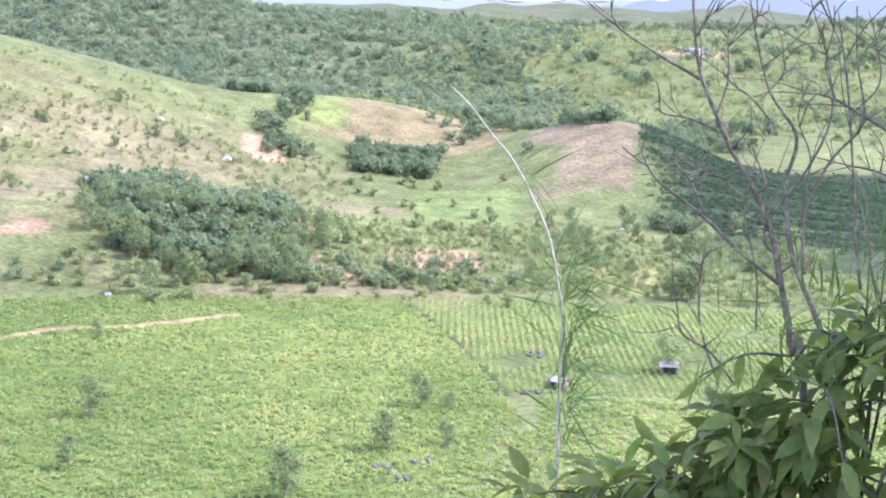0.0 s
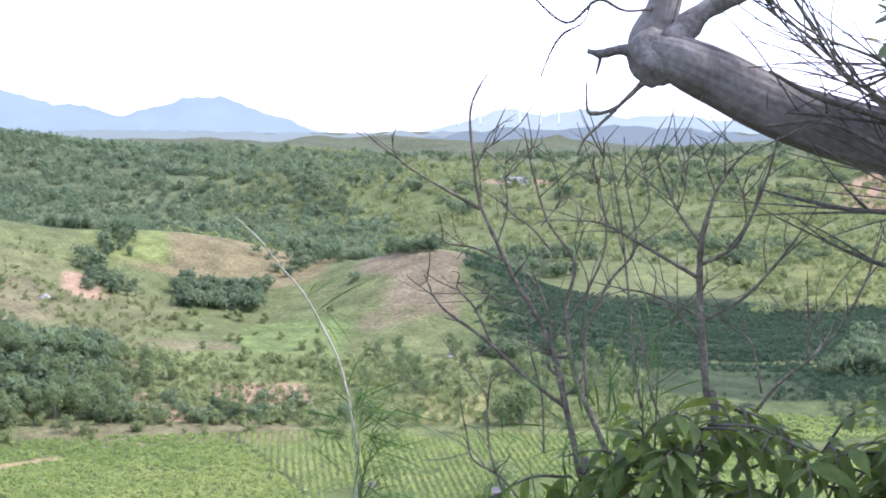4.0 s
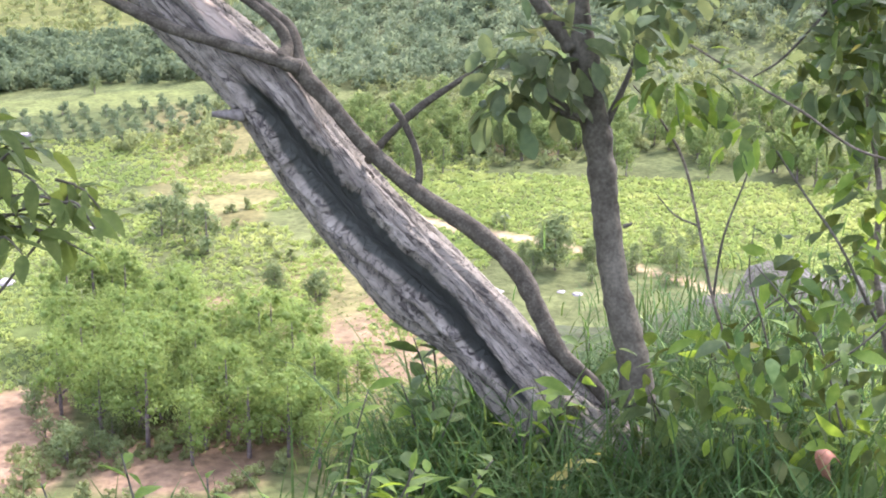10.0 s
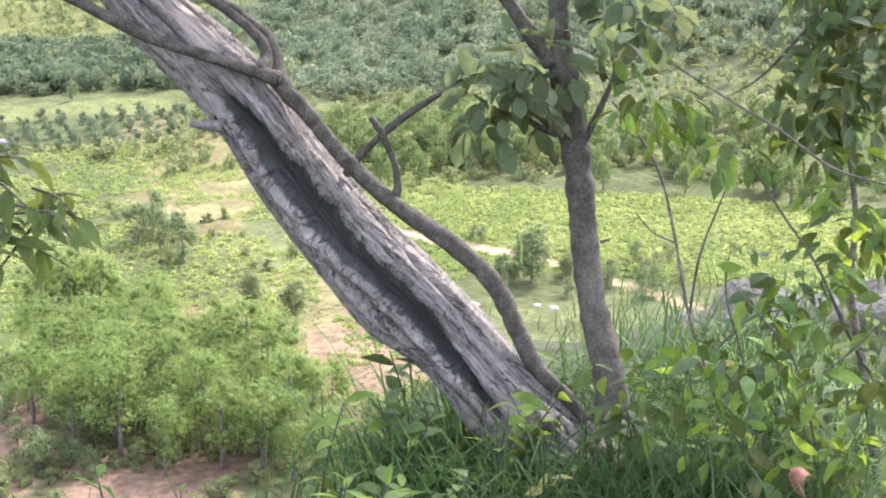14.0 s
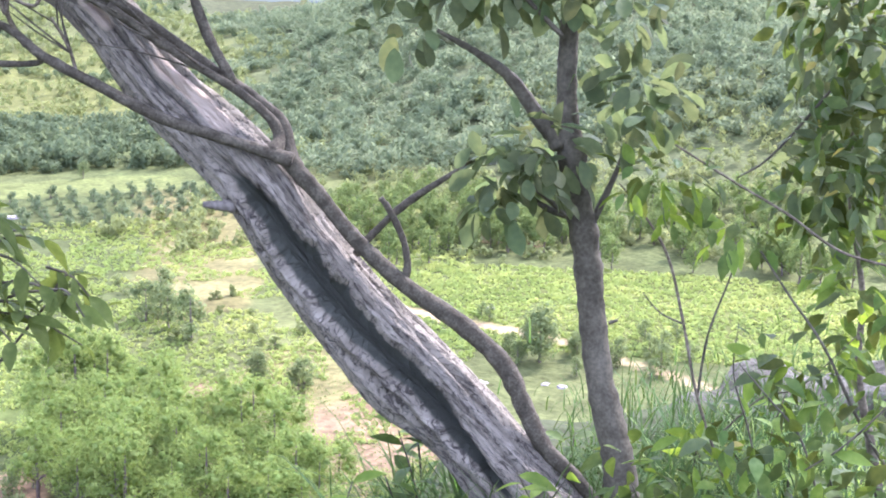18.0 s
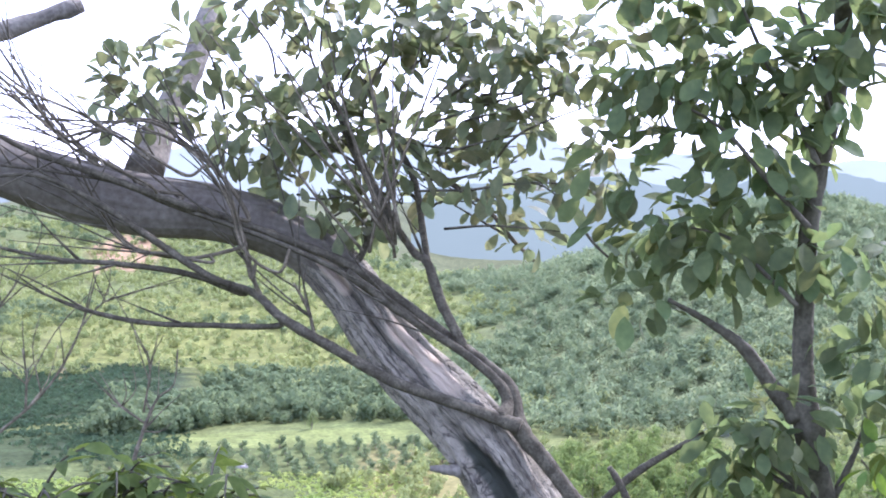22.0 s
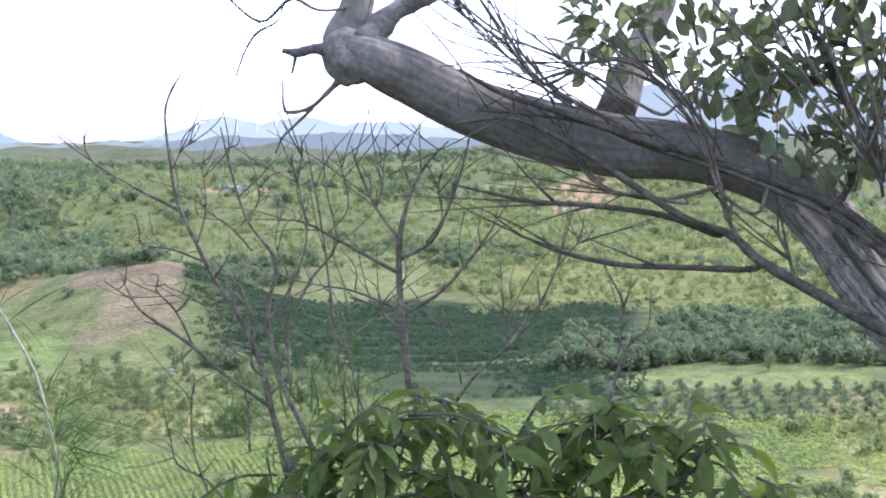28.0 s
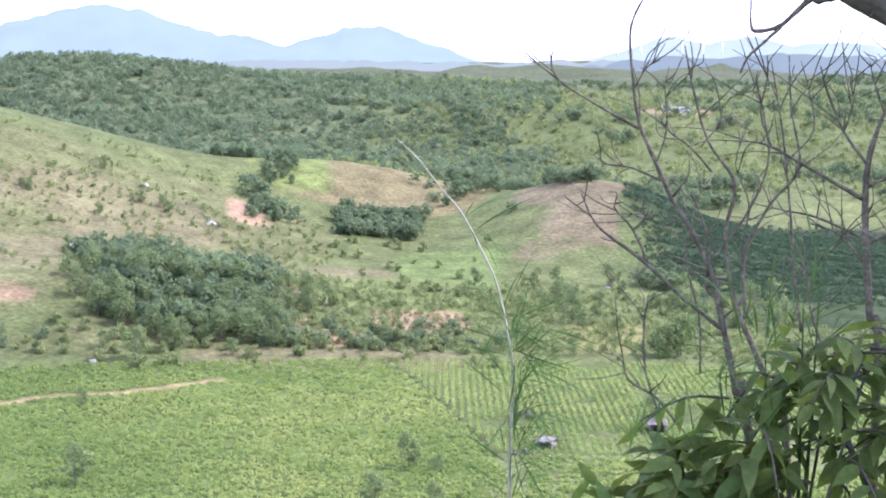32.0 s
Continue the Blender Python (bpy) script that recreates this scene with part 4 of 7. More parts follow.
THICKET_STEMS.append(((3.01, 3.182, -0.461, 0.026), (3.048, 3.321, -0.157, 0.026), (3.051, 3.463, 0.159, 0.022), (3.09, 3.524, 0.418, 0.018), (3.08, 3.623, 0.749, 0.014), (3.097, 3.661, 1.029, 0.01)))
THICKET_STEMS.append(((2.418, 2.79, -0.032, 0.0058), (2.408, 2.916, 0.196, 0.0058), (2.349, 3.011, 0.307, 0.005), (2.294, 3.085, 0.393, 0.0033)))
THICKET_STEMS.append(((2.556, 3.253, -0.255, 0.0056), (2.571, 3.375, 0.008, 0.0056), (2.554, 3.473, 0.209, 0.0047), (2.585, 3.509, 0.369, 0.0028)))
THICKET_STEMS.append(((2.448, 3.359, 0.068, 0.0046), (2.562, 3.325, 0.18, 0.0046), (2.664, 3.265, 0.225, 0.0037), (2.815, 3.207, 0.394, 0.0028)))
THICKET_STEMS.append(((2.562, 2.728, 0.376, 0.0049), (2.445, 2.77, 0.244, 0.0049), (2.339, 2.816, 0.157, 0.0041)))

FIG_LUMPS = []
FIG_LUMPS += (
    (0.05, 4.57, 1.97, 0.18, 0.16, 0.11),
    (0.23, 4.56, 2.05, 0.15, 0.16, 0.12),
    (0.48, 4.56, 1.83, 0.23, 0.16, 0.17),
    (0.61, 4.55, 1.62, 0.17, 0.16, 0.12),
    (0.79, 4.51, 2.05, 0.25, 0.16, 0.15),
    (0.91, 4.50, 1.80, 0.21, 0.16, 0.15),
    (1.03, 4.48, 1.65, 0.17, 0.16, 0.12),
    (1.15, 4.44, 1.90, 0.19, 0.16, 0.17),
    (1.29, 4.42, 1.56, 0.15, 0.16, 0.09),
    (0.49, 4.53, 2.22, 0.23, 0.16, 0.08),
    (1.08, 4.43, 2.20, 0.23, 0.16, 0.12),
    (1.38, 4.36, 2.15, 0.19, 0.16, 0.12),
    (0.71, 4.48, 2.36, 0.48, 0.16, 0.12),
    (1.25, 4.43, 1.71, 0.13, 0.16, 0.10),
)
FIG_LUMPS += (
    (0.77, 4.53, 1.49, 0.10, 0.16, 0.08),
    (0.68, 4.64, 1.82, 0.23, 0.16, 0.17),
    (0.84, 4.62, 1.56, 0.11, 0.16, 0.12),
    (1.30, 4.40, 2.01, 0.27, 0.16, 0.21),
    (1.55, 4.34, 1.67, 0.13, 0.16, 0.12),
    (0.81, 4.49, 2.17, 0.39, 0.16, 0.13),
    (0.07, 4.58, 1.90, 0.17, 0.16, 0.13),
    (0.47, 4.57, 1.84, 0.23, 0.16, 0.17),
)

FIG_LUMPS += (
    (1.24, 4.23, 2.10, 0.16, 0.16, 0.13),
    (1.41, 4.17, 2.01, 0.15, 0.16, 0.13),
    (1.28, 4.21, 1.83, 0.13, 0.16, 0.11),
    (1.48, 4.15, 2.14, 0.15, 0.16, 0.12),
    (1.19, 4.24, 1.65, 0.12, 0.16, 0.10),
    (1.39, 4.18, 1.65, 0.11, 0.16, 0.11),
    (1.55, 4.12, 1.80, 0.13, 0.16, 0.12),
    (1.32, 4.20, 1.46, 0.09, 0.16, 0.07),
    (1.74, 4.05, 2.07, 0.16, 0.16, 0.12),
)

YOUNG_LUMPS = []
YOUNG_LUMPS += (
    (1.63, 3.86, 1.99, 0.25, 0.18, 0.18),
    (1.51, 3.92, 1.69, 0.21, 0.18, 0.14),
    (1.64, 3.87, 1.52, 0.26, 0.18, 0.14),
    (1.80, 3.80, 1.46, 0.25, 0.18, 0.14),
    (1.87, 3.77, 1.75, 0.26, 0.18, 0.19),
    (1.99, 3.69, 1.99, 0.21, 0.18, 0.16),
    (2.07, 3.64, 2.12, 0.16, 0.18, 0.12),
    (1.81, 3.78, 2.02, 0.18, 0.18, 0.16),
    (1.55, 3.90, 1.29, 0.09, 0.18, 0.09),
    (1.94, 3.68, 0.94, 0.16, 0.18, 0.14),
    (1.82, 3.72, 0.85, 0.11, 0.18, 0.12),
    (1.98, 3.72, 1.50, 0.14, 0.18, 0.16),
    (2.18, 3.60, 1.40, 0.11, 0.18, 0.16),
    (1.71, 3.79, 2.27, 0.44, 0.18, 0.12),
)
YOUNG_LUMPS += (
    (2.15, 3.57, 2.23, 0.16, 0.18, 0.16),
    (1.82, 3.75, 0.91, 0.11, 0.18, 0.11),
    (1.79, 3.75, 0.77, 0.07, 0.18, 0.07),
    (1.92, 3.70, 0.84, 0.07, 0.18, 0.11),
    (2.13, 3.61, 1.00, 0.11, 0.18, 0.09),
    (2.21, 3.58, 1.12, 0.14, 0.18, 0.11),
    (2.13, 3.63, 1.22, 0.11, 0.18, 0.11),
    (2.22, 3.57, 1.14, 0.09, 0.18, 0.09),
)

THICKET_LUMPS = []
THICKET_LUMPS += (
    (2.19, 3.41, 0.88, 0.17, 0.20, 0.14),
    (2.42, 3.35, 0.73, 0.14, 0.20, 0.10),
    (2.74, 3.40, 0.83, 0.17, 0.20, 0.20),
    (2.92, 3.40, 0.94, 0.15, 0.20, 0.26),
    (2.84, 3.23, 0.51, 0.15, 0.20, 0.26),
    (2.55, 3.14, 0.35, 0.19, 0.20, 0.12),
    (2.28, 3.01, 0.18, 0.17, 0.20, 0.10),
    (2.47, 2.87, 0.20, 0.18, 0.20, 0.12),
    (2.14, 3.06, 0.09, 0.12, 0.20, 0.10),
    (2.30, 2.89, -0.04, 0.23, 0.20, 0.12),
    (2.49, 2.74, -0.02, 0.15, 0.20, 0.13),
    (2.68, 2.88, 0.31, 0.10, 0.20, 0.20),
    (2.02, 3.13, 0.06, 0.10, 0.20, 0.10),
    (2.90, 3.58, 1.38, 0.17, 0.20, 0.36),
)
THICKET_LUMPS += (
    (2.86, 3.41, 0.88, 0.15, 0.20, 0.28),
    (2.87, 3.73, 1.54, 0.12, 0.20, 0.16),
    (3.03, 3.45, 1.18, 0.15, 0.20, 0.48),
)

BUSH_LUMPS = []
BUSH_LUMPS += (
    (-0.92, 3.83, 0.58, 0.17, 0.20, 0.08),
    (-0.67, 3.91, 0.68, 0.17, 0.20, 0.10),
    (-0.44, 3.96, 0.74, 0.18, 0.20, 0.12),
    (-0.19, 3.98, 0.74, 0.18, 0.20, 0.11),
    (0.05, 3.98, 0.73, 0.18, 0.20, 0.12),
    (0.26, 3.96, 0.70, 0.17, 0.20, 0.11),
    (0.45, 3.92, 0.61, 0.13, 0.20, 0.08),
    (-0.32, 3.92, 0.55, 0.55, 0.20, 0.10),
    (0.08, 3.92, 0.52, 0.33, 0.20, 0.10),
    (-0.54, 3.85, 0.72, 0.18, 0.20, 0.15),
    (-0.23, 3.88, 0.70, 0.30, 0.20, 0.13),
    (0.10, 3.88, 0.69, 0.23, 0.20, 0.15),
    (0.33, 3.87, 0.71, 0.09, 0.20, 0.10),
    (0.49, 3.83, 0.59, 0.06, 0.20, 0.06),
)
BUSH_LUMPS += (
    (-0.57, 3.80, 0.40, 0.25, 0.20, 0.18),
    (-0.31, 3.85, 0.48, 0.23, 0.20, 0.17),
    (-0.40, 3.78, 0.29, 0.27, 0.20, 0.08),
    (0.27, 3.87, 0.53, 0.18, 0.20, 0.13),
    (0.49, 3.85, 0.53, 0.07, 0.20, 0.07),
    (0.02, 3.84, 0.39, 0.15, 0.20, 0.12),
    (-0.30, 3.86, 0.51, 0.22, 0.20, 0.18),
    (-0.95, 3.83, 0.47, 0.15, 0.20, 0.07),
    (-0.82, 3.77, 0.48, 0.15, 0.18, 0.10),
    (-1.02, 3.73, 0.40, 0.14, 0.18, 0.09),
    (-1.18, 3.69, 0.28, 0.14, 0.18, 0.09),
    (-1.36, 3.63, 0.22, 0.13, 0.18, 0.07),
    (-1.56, 3.56, 0.16, 0.12, 0.16, 0.06),
    (-1.10, 3.70, 0.16, 0.22, 0.18, 0.10),
    (-0.78, 3.76, 0.28, 0.22, 0.18, 0.12),
)

NEEDLE_LUMPS = []
NEEDLE_LUMPS += (
    (-0.71, 3.88, 0.92, 0.15, 0.08, 0.10),
    (-0.67, 3.91, 1.02, 0.08, 0.08, 0.08),
    (-0.70, 3.84, 0.70, 0.20, 0.08, 0.15),
    (-0.80, 3.82, 0.77, 0.24, 0.08, 0.18),
    (-1.01, 3.75, 0.69, 0.20, 0.08, 0.15),
)

DRY_LEAF = (2.31, 2.69, -0.14)

# ---- making things ----
def thing(name, base, label, category, group="", kind=""):
    ob = new(name)
    ob.location = base
    ob.empty_display_size = 0.2
    return tagged(ob, label, category, group, kind)


def mesh_of(name, verts, faces, mat, smooth_faces=True):
    me = bpy.data.meshes.new(name)
    me.from_pydata([tuple(map(float, v)) for v in verts], [], [tuple(map(int, f)) for f in faces])
    me.materials.append(mat)
    if smooth_faces:
        me.polygons.foreach_set("use_smooth", np.ones(len(me.polygons), bool))
    return me


def part(name, shape, mat, parent, label="", at=None, smooth_faces=True):
    """One mesh under a thing; shape is (points, faces) in the thing's own space, or a mesh to share."""
    me = shape if isinstance(shape, bpy.types.Mesh) else mesh_of(name, *shape, mat, smooth_faces)
    ob = new(name, me)
    ob.parent = parent
    if at is not None:
        ob.matrix_basis = at
    return tagged(ob, label)


def join(*shapes):
    verts, faces = [], []
    for v, f in shapes:
        n = len(verts)
        verts.extend(v)
        faces.extend(tuple(i + n for i in q) for q in f)
    return verts, faces


def curve_through(points, steps):
    """Catmull-Rom through rows of x, y, z, radius."""
    p = np.array(points, float)
    p = np.vstack((2 * p[0] - p[1], p, 2 * p[-1] - p[-2]))
    out = []
    for i in range(1, len(p) - 2):
        for t in np.linspace(0, 1, steps, endpoint=False):
            a, b, c, d = p[i - 1 : i + 3]
            out.append(0.5 * (2 * b + (c - a) * t + (2 * a - 5 * b + 4 * c - d) * t * t + (3 * b - 3 * c + d - a) * t**3))
    out.append(p[-2])
    out = np.array(out)
    out[:, 3] = np.maximum(out[:, 3], min(r[3] for r in points) * 0.8)
    return out


def tube(points, base=(0, 0, 0), sides=7, steps=4, knots=0.12, seed=0, wander=0.0):
    """A tapered, slightly knotty stem along the points."""
    rng = np.random.default_rng(seed)
    c = curve_through(points, steps)
    if wander:
        k = len(c)
        c[1:-1, :3] += rng.normal(0, 1, (k, 3))[1:-1] * wander
    tang = np.gradient(c[:, :3], axis=0)
    tang /= np.linalg.norm(tang, axis=1)[:, None] + 1e-9
    ref = np.array((0.35, -0.9, 0.25)) if abs(tang[0] @ np.array((0.35, -0.9, 0.25))) < 0.9 else np.array((1.0, 0, 0))
    verts, faces = [], []
    for k in range(len(c)):
        u = ref - tang[k] * (ref @ tang[k])
        u /= np.linalg.norm(u)
        v = np.cross(tang[k], u)
        swell = 1 + rng.normal(0, knots * 0.5)
        for s in range(sides):
            a = 2 * math.pi * s / sides
            r = c[k, 3] * (swell + rng.normal(0, knots * 0.35))
            verts.append(c[k, :3] + (u * math.cos(a) + v * math.sin(a)) * r - base)
    n = len(c)
    for k in range(n - 1):
        for s in range(sides):
            t = (s + 1) % sides
            faces.append((k * sides + s, k * sides + t, (k + 1) * sides + t, (k + 1) * sides + s))
    faces.append(tuple(range(sides))[::-1])
    faces.append(tuple((n - 1) * sides + s for s in range(sides)))
    return verts, faces


def leaf_shape(length, width, fold=0.25, droop=0.25, tip=1.0, profile=(0.62, 1.0, 0.78, 0.30)):
    """A pointed leaf lying along +x from its stalk, folded along the midrib, 12 triangles."""
    verts, faces = [(0, 0, 0)], []
    for t, w in zip((0.18, 0.42, 0.68, 0.88), (*profile[:3], profile[3] * tip)):
        x, z = t * length, -droop * length * t * t
        verts += [(x, -w * width / 2, z + fold * w * width / 2), (x, 0, z), (x, w * width / 2, z + fold * w * width / 2)]
    verts.append((length, 0, -droop * length))
    faces += [(0, 2, 1), (0, 3, 2)]
    for k in range(3):
        a = 1 + 3 * k
        faces += [(a, a + 1, a + 4, a + 3), (a + 1, a + 2, a + 5, a + 4)]
    faces += [(10, 11, 13), (11, 12, 13)]
    return verts, faces


def facing(rng, away, spread=0.8, droop=0.3):
    """A leaf's turn: its stalk points roughly along away, hanging a little."""
    d = Vector(away) + Vector(rng.normal(0, spread, 3))
    d.z -= droop
    x = d.normalized()
    up = Vector(rng.normal(0, 0.45, 3)) + Vector((0, 0, 1))
    y = up.cross(x).normalized()
    return Matrix((x, y, x.cross(y))).transposed().to_4x4()


def scatter(template, places, turns, sizes):
    """Many copies of one small shape in one mesh: arrays of places, z-turns and sizes."""
    v = np.array(template[0], float)
    places, turns, sizes = np.asarray(places, float), np.asarray(turns, float), np.asarray(sizes, float)
    if sizes.ndim == 1:
        sizes = np.repeat(sizes[:, None], 3, 1)
    ca, sa = np.cos(turns)[:, None], np.sin(turns)[:, None]
    sx, sy, sz = (v[None, :, k] * sizes[:, k : k + 1] for k in range(3))
    out = np.stack((sx * ca - sy * sa, sx * sa + sy * ca, sz), -1) + places[:, None, :]
    n = len(v)
    tris = [f for f in template[1]]
    size = {len(f) for f in tris}
    f = np.array(tris)[None] + (np.arange(len(places)) * n)[:, None, None]
    return out.reshape(-1, 3), f.reshape(-1, f.shape[-1]), size.pop()


def big_mesh(name, pieces, mat):
    """Joins the results of scatter() that share a face size."""
    off, vs, fs = 0, [], []
    for v, f, k in pieces:
        vs.append(v)
        fs.append(f + off)
        off += len(v)
    v, f = np.concatenate(vs), np.concatenate(fs)
    k = f.shape[1]
    me = bpy.data.meshes.new(name)
    me.vertices.add(len(v))
    me.vertices.foreach_set("co", v.ravel())
    me.loops.add(f.size)
    me.loops.foreach_set("vertex_index", f.ravel())
    me.polygons.add(len(f))
    me.polygons.foreach_set("loop_start", np.arange(len(f)) * k)
    me.update(calc_edges=True)
    me.materials.append(mat)
    return me


def heart(rng, lumps, flat=0.8, share=0.8):
    """The dense inside of a crown: one uneven 20-sided lump for each row of x, y, z, radius."""
    g = (1 + 5**0.5) / 2
    v = np.array([(-1, g, 0), (1, g, 0), (-1, -g, 0), (1, -g, 0), (0, -1, g), (0, 1, g), (0, -1, -g), (0, 1, -g), (g, 0, -1), (g, 0, 1), (-g, 0, -1), (-g, 0, 1)]) / math.hypot(1, g)
    f = [(0, 11, 5), (0, 5, 1), (0, 1, 7), (0, 7, 10), (0, 10, 11), (1, 5, 9), (5, 11, 4), (11, 10, 2), (10, 7, 6), (7, 1, 8), (3, 9, 4), (3, 4, 2), (3, 2, 6), (3, 6, 8), (3, 8, 9), (4, 9, 5), (2, 4, 11), (6, 2, 10), (8, 6, 7), (9, 8, 1)]
    verts, faces = [], []
    for x, y, z, r in lumps:
        n = len(verts)
        verts += [tuple(q) for q in v * (share * r * rng.uniform(0.75, 1.15, (12, 1))) * np.array((1, 1, flat)) + np.array((x, y, z))]
        faces += [tuple(n + i for i in t) for t in f]
    return verts, faces


def tuft(rng, count, lumps, size, flat=0.8, lift=0.0):
    """A crown as many small leaf sprays (triangles) gathered on uneven lumps. lumps: rows of x, y, z, radius."""
    lumps = np.array(lumps, float)
    w = lumps[:, 3] ** 2
    pick = rng.choice(len(lumps), count, p=w / w.sum())
    d = rng.normal(0, 1, (count, 3))
    d /= np.linalg.norm(d, axis=1)[:, None]
    r = lumps[pick, 3:4] * (0.55 + 0.5 * rng.random((count, 1)) ** 0.6)
    c = lumps[pick, :3] + d * r * np.array((1, 1, flat))
    out = d + rng.normal(0, 0.42, (count, 3)) + np.array((0, 0, 0.15 + lift))
    a = np.cross(out, rng.normal(0, 1, (count, 3)))
    a /= np.linalg.norm(a, axis=1)[:, None]
    b = np.cross(out, a)
    b /= np.linalg.norm(b, axis=1)[:, None]
    s = size * (0.6 + 0.8 * rng.random((count, 1)))
    v = np.stack((c - a * s * 0.5 - b * s * 0.35, c + a * s * 0.5 - b * s * 0.15, c + b * s * 0.5 + a * s * 0.1), 1).reshape(-1, 3)
    return [tuple(q) for q in v], [(3 * i, 3 * i + 1, 3 * i + 2) for i in range(count)]


# ---- the leaning tree on the edge of the spur ----
def leaning_tree():
    base = Vector(TRUNK[0][:3])
    base.z = float(height(base.x, base.y))
    tree = thing("leaning_tree", base, "old leaning tree with grey fissured bark and a long dark hollow", "tree")
    c = curve_through(TRUNK, 22)
    rng = np.random.default_rng(3)
    tang = np.gradient(c[:, :3], axis=0)
    tang /= np.linalg.norm(tang, axis=1)[:, None]
    eye = np.array((0.03, 0.0, 1.6))
    sides, verts, faces, deep, bare = 128, [], [], [], []
    run = np.concatenate(([0], np.cumsum(np.linalg.norm(np.diff(c[:, :3], axis=0), axis=1))))
    for k in range(len(c)):
        s = run[k]
        u = eye - c[k, :3]
        u -= tang[k] * (u @ tang[k])
        u /= np.linalg.norm(u)
        v = np.cross(u, tang[k])
        open_part = smooth(0.30, 0.5, s) * (1 - smooth(1.6, 1.95, s))
        for j in range(sides):
            a = 2 * math.pi * j / sides
            a = a if a < math.pi else a - 2 * math.pi
            twist = a + s * 0.5
            ridge = 0.02 * math.sin(9 * twist + 2 * math.sin(3.1 * s)) + 0.03 * math.sin(17 * twist - 4 * s)
            ridge += 0.035 * noise.noise((math.cos(twist) * 16, math.sin(twist) * 16, s * 9)) + 0.09 * noise.noise((math.cos(twist) * 2.2, math.sin(twist) * 2.2, s * 1.6)) + 0.05 * noise.noise((math.cos(twist) * 7, math.sin(twist) * 7, s * 5))
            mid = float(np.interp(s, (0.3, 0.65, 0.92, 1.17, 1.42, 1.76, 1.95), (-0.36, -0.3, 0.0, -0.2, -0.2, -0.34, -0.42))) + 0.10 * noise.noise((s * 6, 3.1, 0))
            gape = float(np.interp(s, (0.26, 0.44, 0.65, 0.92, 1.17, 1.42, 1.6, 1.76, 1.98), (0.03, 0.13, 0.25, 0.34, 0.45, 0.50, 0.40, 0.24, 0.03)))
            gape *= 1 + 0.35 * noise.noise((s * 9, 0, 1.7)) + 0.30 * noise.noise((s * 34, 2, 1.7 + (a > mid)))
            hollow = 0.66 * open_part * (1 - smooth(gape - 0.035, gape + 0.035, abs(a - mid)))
            rim = 0.09 * open_part * math.exp(-(((a - mid + gape + 0.13 + 0.05 * noise.noise((s * 11, 7, 0))) / 0.085) ** 2)) + 0.05 * open_part * math.exp(-(((a - mid - gape - 0.15) / 0.12) ** 2))
            swell = 0.20 * math.exp(-(((s - 0.93) / 0.13) ** 2)) * smooth(-0.5, -1.1, a) - 0.10 * math.exp(-(((s - 0.66) / 0.12) ** 2)) * smooth(-0.5, -1.1, a)
            slit = -0.30 + 0.08 * noise.noise((s * 13, 4, 4)) + (0.62 if s < 0.9 else 0.9 - 0.3 * (s - 0.9))
            crack = 0.24 * open_part * math.exp(-(((a - mid + gape + 0.33) / (0.05 + 0.04 * noise.noise((s * 8, 1, 9)))) ** 2))
            crack += 0.26 * smooth(0.32, 0.45, s) * (1 - smooth(1.25, 1.4, s)) * math.exp(-(((a - slit) / (0.045 + 0.03 * noise.noise((s * 10, 6, 2)))) ** 2))
            crack += 0.16 * math.exp(-(((a - 1.0 + 0.3 * math.sin(3 * s)) / 0.07) ** 2)) * smooth(0.2, 0.5, s)
            crack += 0.30 * smooth(1.85, 1.95, s) * (1 - smooth(2.5, 2.6, s)) * math.exp(-(((a + 0.05 - 0.25 * noise.noise((s * 6, 3, 8))) / 0.07) ** 2))
            crack += 0.20 * smooth(2.0, 2.1, s) * (1 - smooth(2.4, 2.55, s)) * math.exp(-(((a - 0.42 - 0.15 * noise.noise((s * 7, 5, 8))) / 0.05) ** 2))
            n1 = noise.noise((math.cos(twist) * 5.5, math.sin(twist) * 5.5, s * 1.1))
            n2 = noise.noise((math.cos(twist) * 12 + 5, math.sin(twist) * 12, s * 2.6))
            split = max(0.0, 1 - abs(n1) / 0.07) * 0.05 + max(0.0, 1 - abs(n2) / 0.10) * 0.024
            split *= 1 - 0.75 * float(smooth(2.4, 2.9, s))
            r = c[k, 3] * (1 + ridge * (1 - 0.75 * float(smooth(2.4, 2.9, s))) + rim + swell - hollow - crack - split)
            bare.append(math.exp(-(((a - 0.55 - 0.25 * noise.noise((s * 7, 1, 5))) / 0.36) ** 4) - (((s - 2.08) / 0.2) ** 4)) + 0.8 * math.exp(-(((a + 0.1 - 0.3 * noise.noise((s * 8, 4, 2))) / 0.3) ** 4) - (((s - 2.5) / 0.09) ** 4)))
            # depth of hollow and cracks, which darkens the wood as recess shade would
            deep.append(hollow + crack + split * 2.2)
            verts.append(c[k, :3] + (u * math.cos(a) - v * math.sin(a)) * r - base)
    n = len(c)
    for k in range(n - 1):
        for j in range(sides):
            t = (j + 1) % sides
            faces.append((k * sides + j, k * sides + t, (k + 1) * sides + t, (k + 1) * sides + j))
    faces.append(tuple(range(sides))[::-1])
    faces.append(tuple((n - 1) * sides + j for j in range(sides)))
    ob = part("trunk", (verts, faces), BARK, tree)
    ob.data.materials.append(UPPER)
    for k in range(n - 1):
        for j in range(sides):
            if run[k] + 0.16 * noise.noise((math.cos(j / sides * 6.2832) * 3, math.sin(j / sides * 6.2832) * 3, run[k] * 5)) > 2.56:
                ob.data.polygons[k * sides + j].material_index = 1
    rot_shade = ob.data.color_attributes.new("hollow", "FLOAT_COLOR", "POINT")
    rot_shade.data.foreach_set("color", np.repeat(np.array(deep), 4))
    worn = ob.data.color_attributes.new("bare", "FLOAT_COLOR", "POINT")
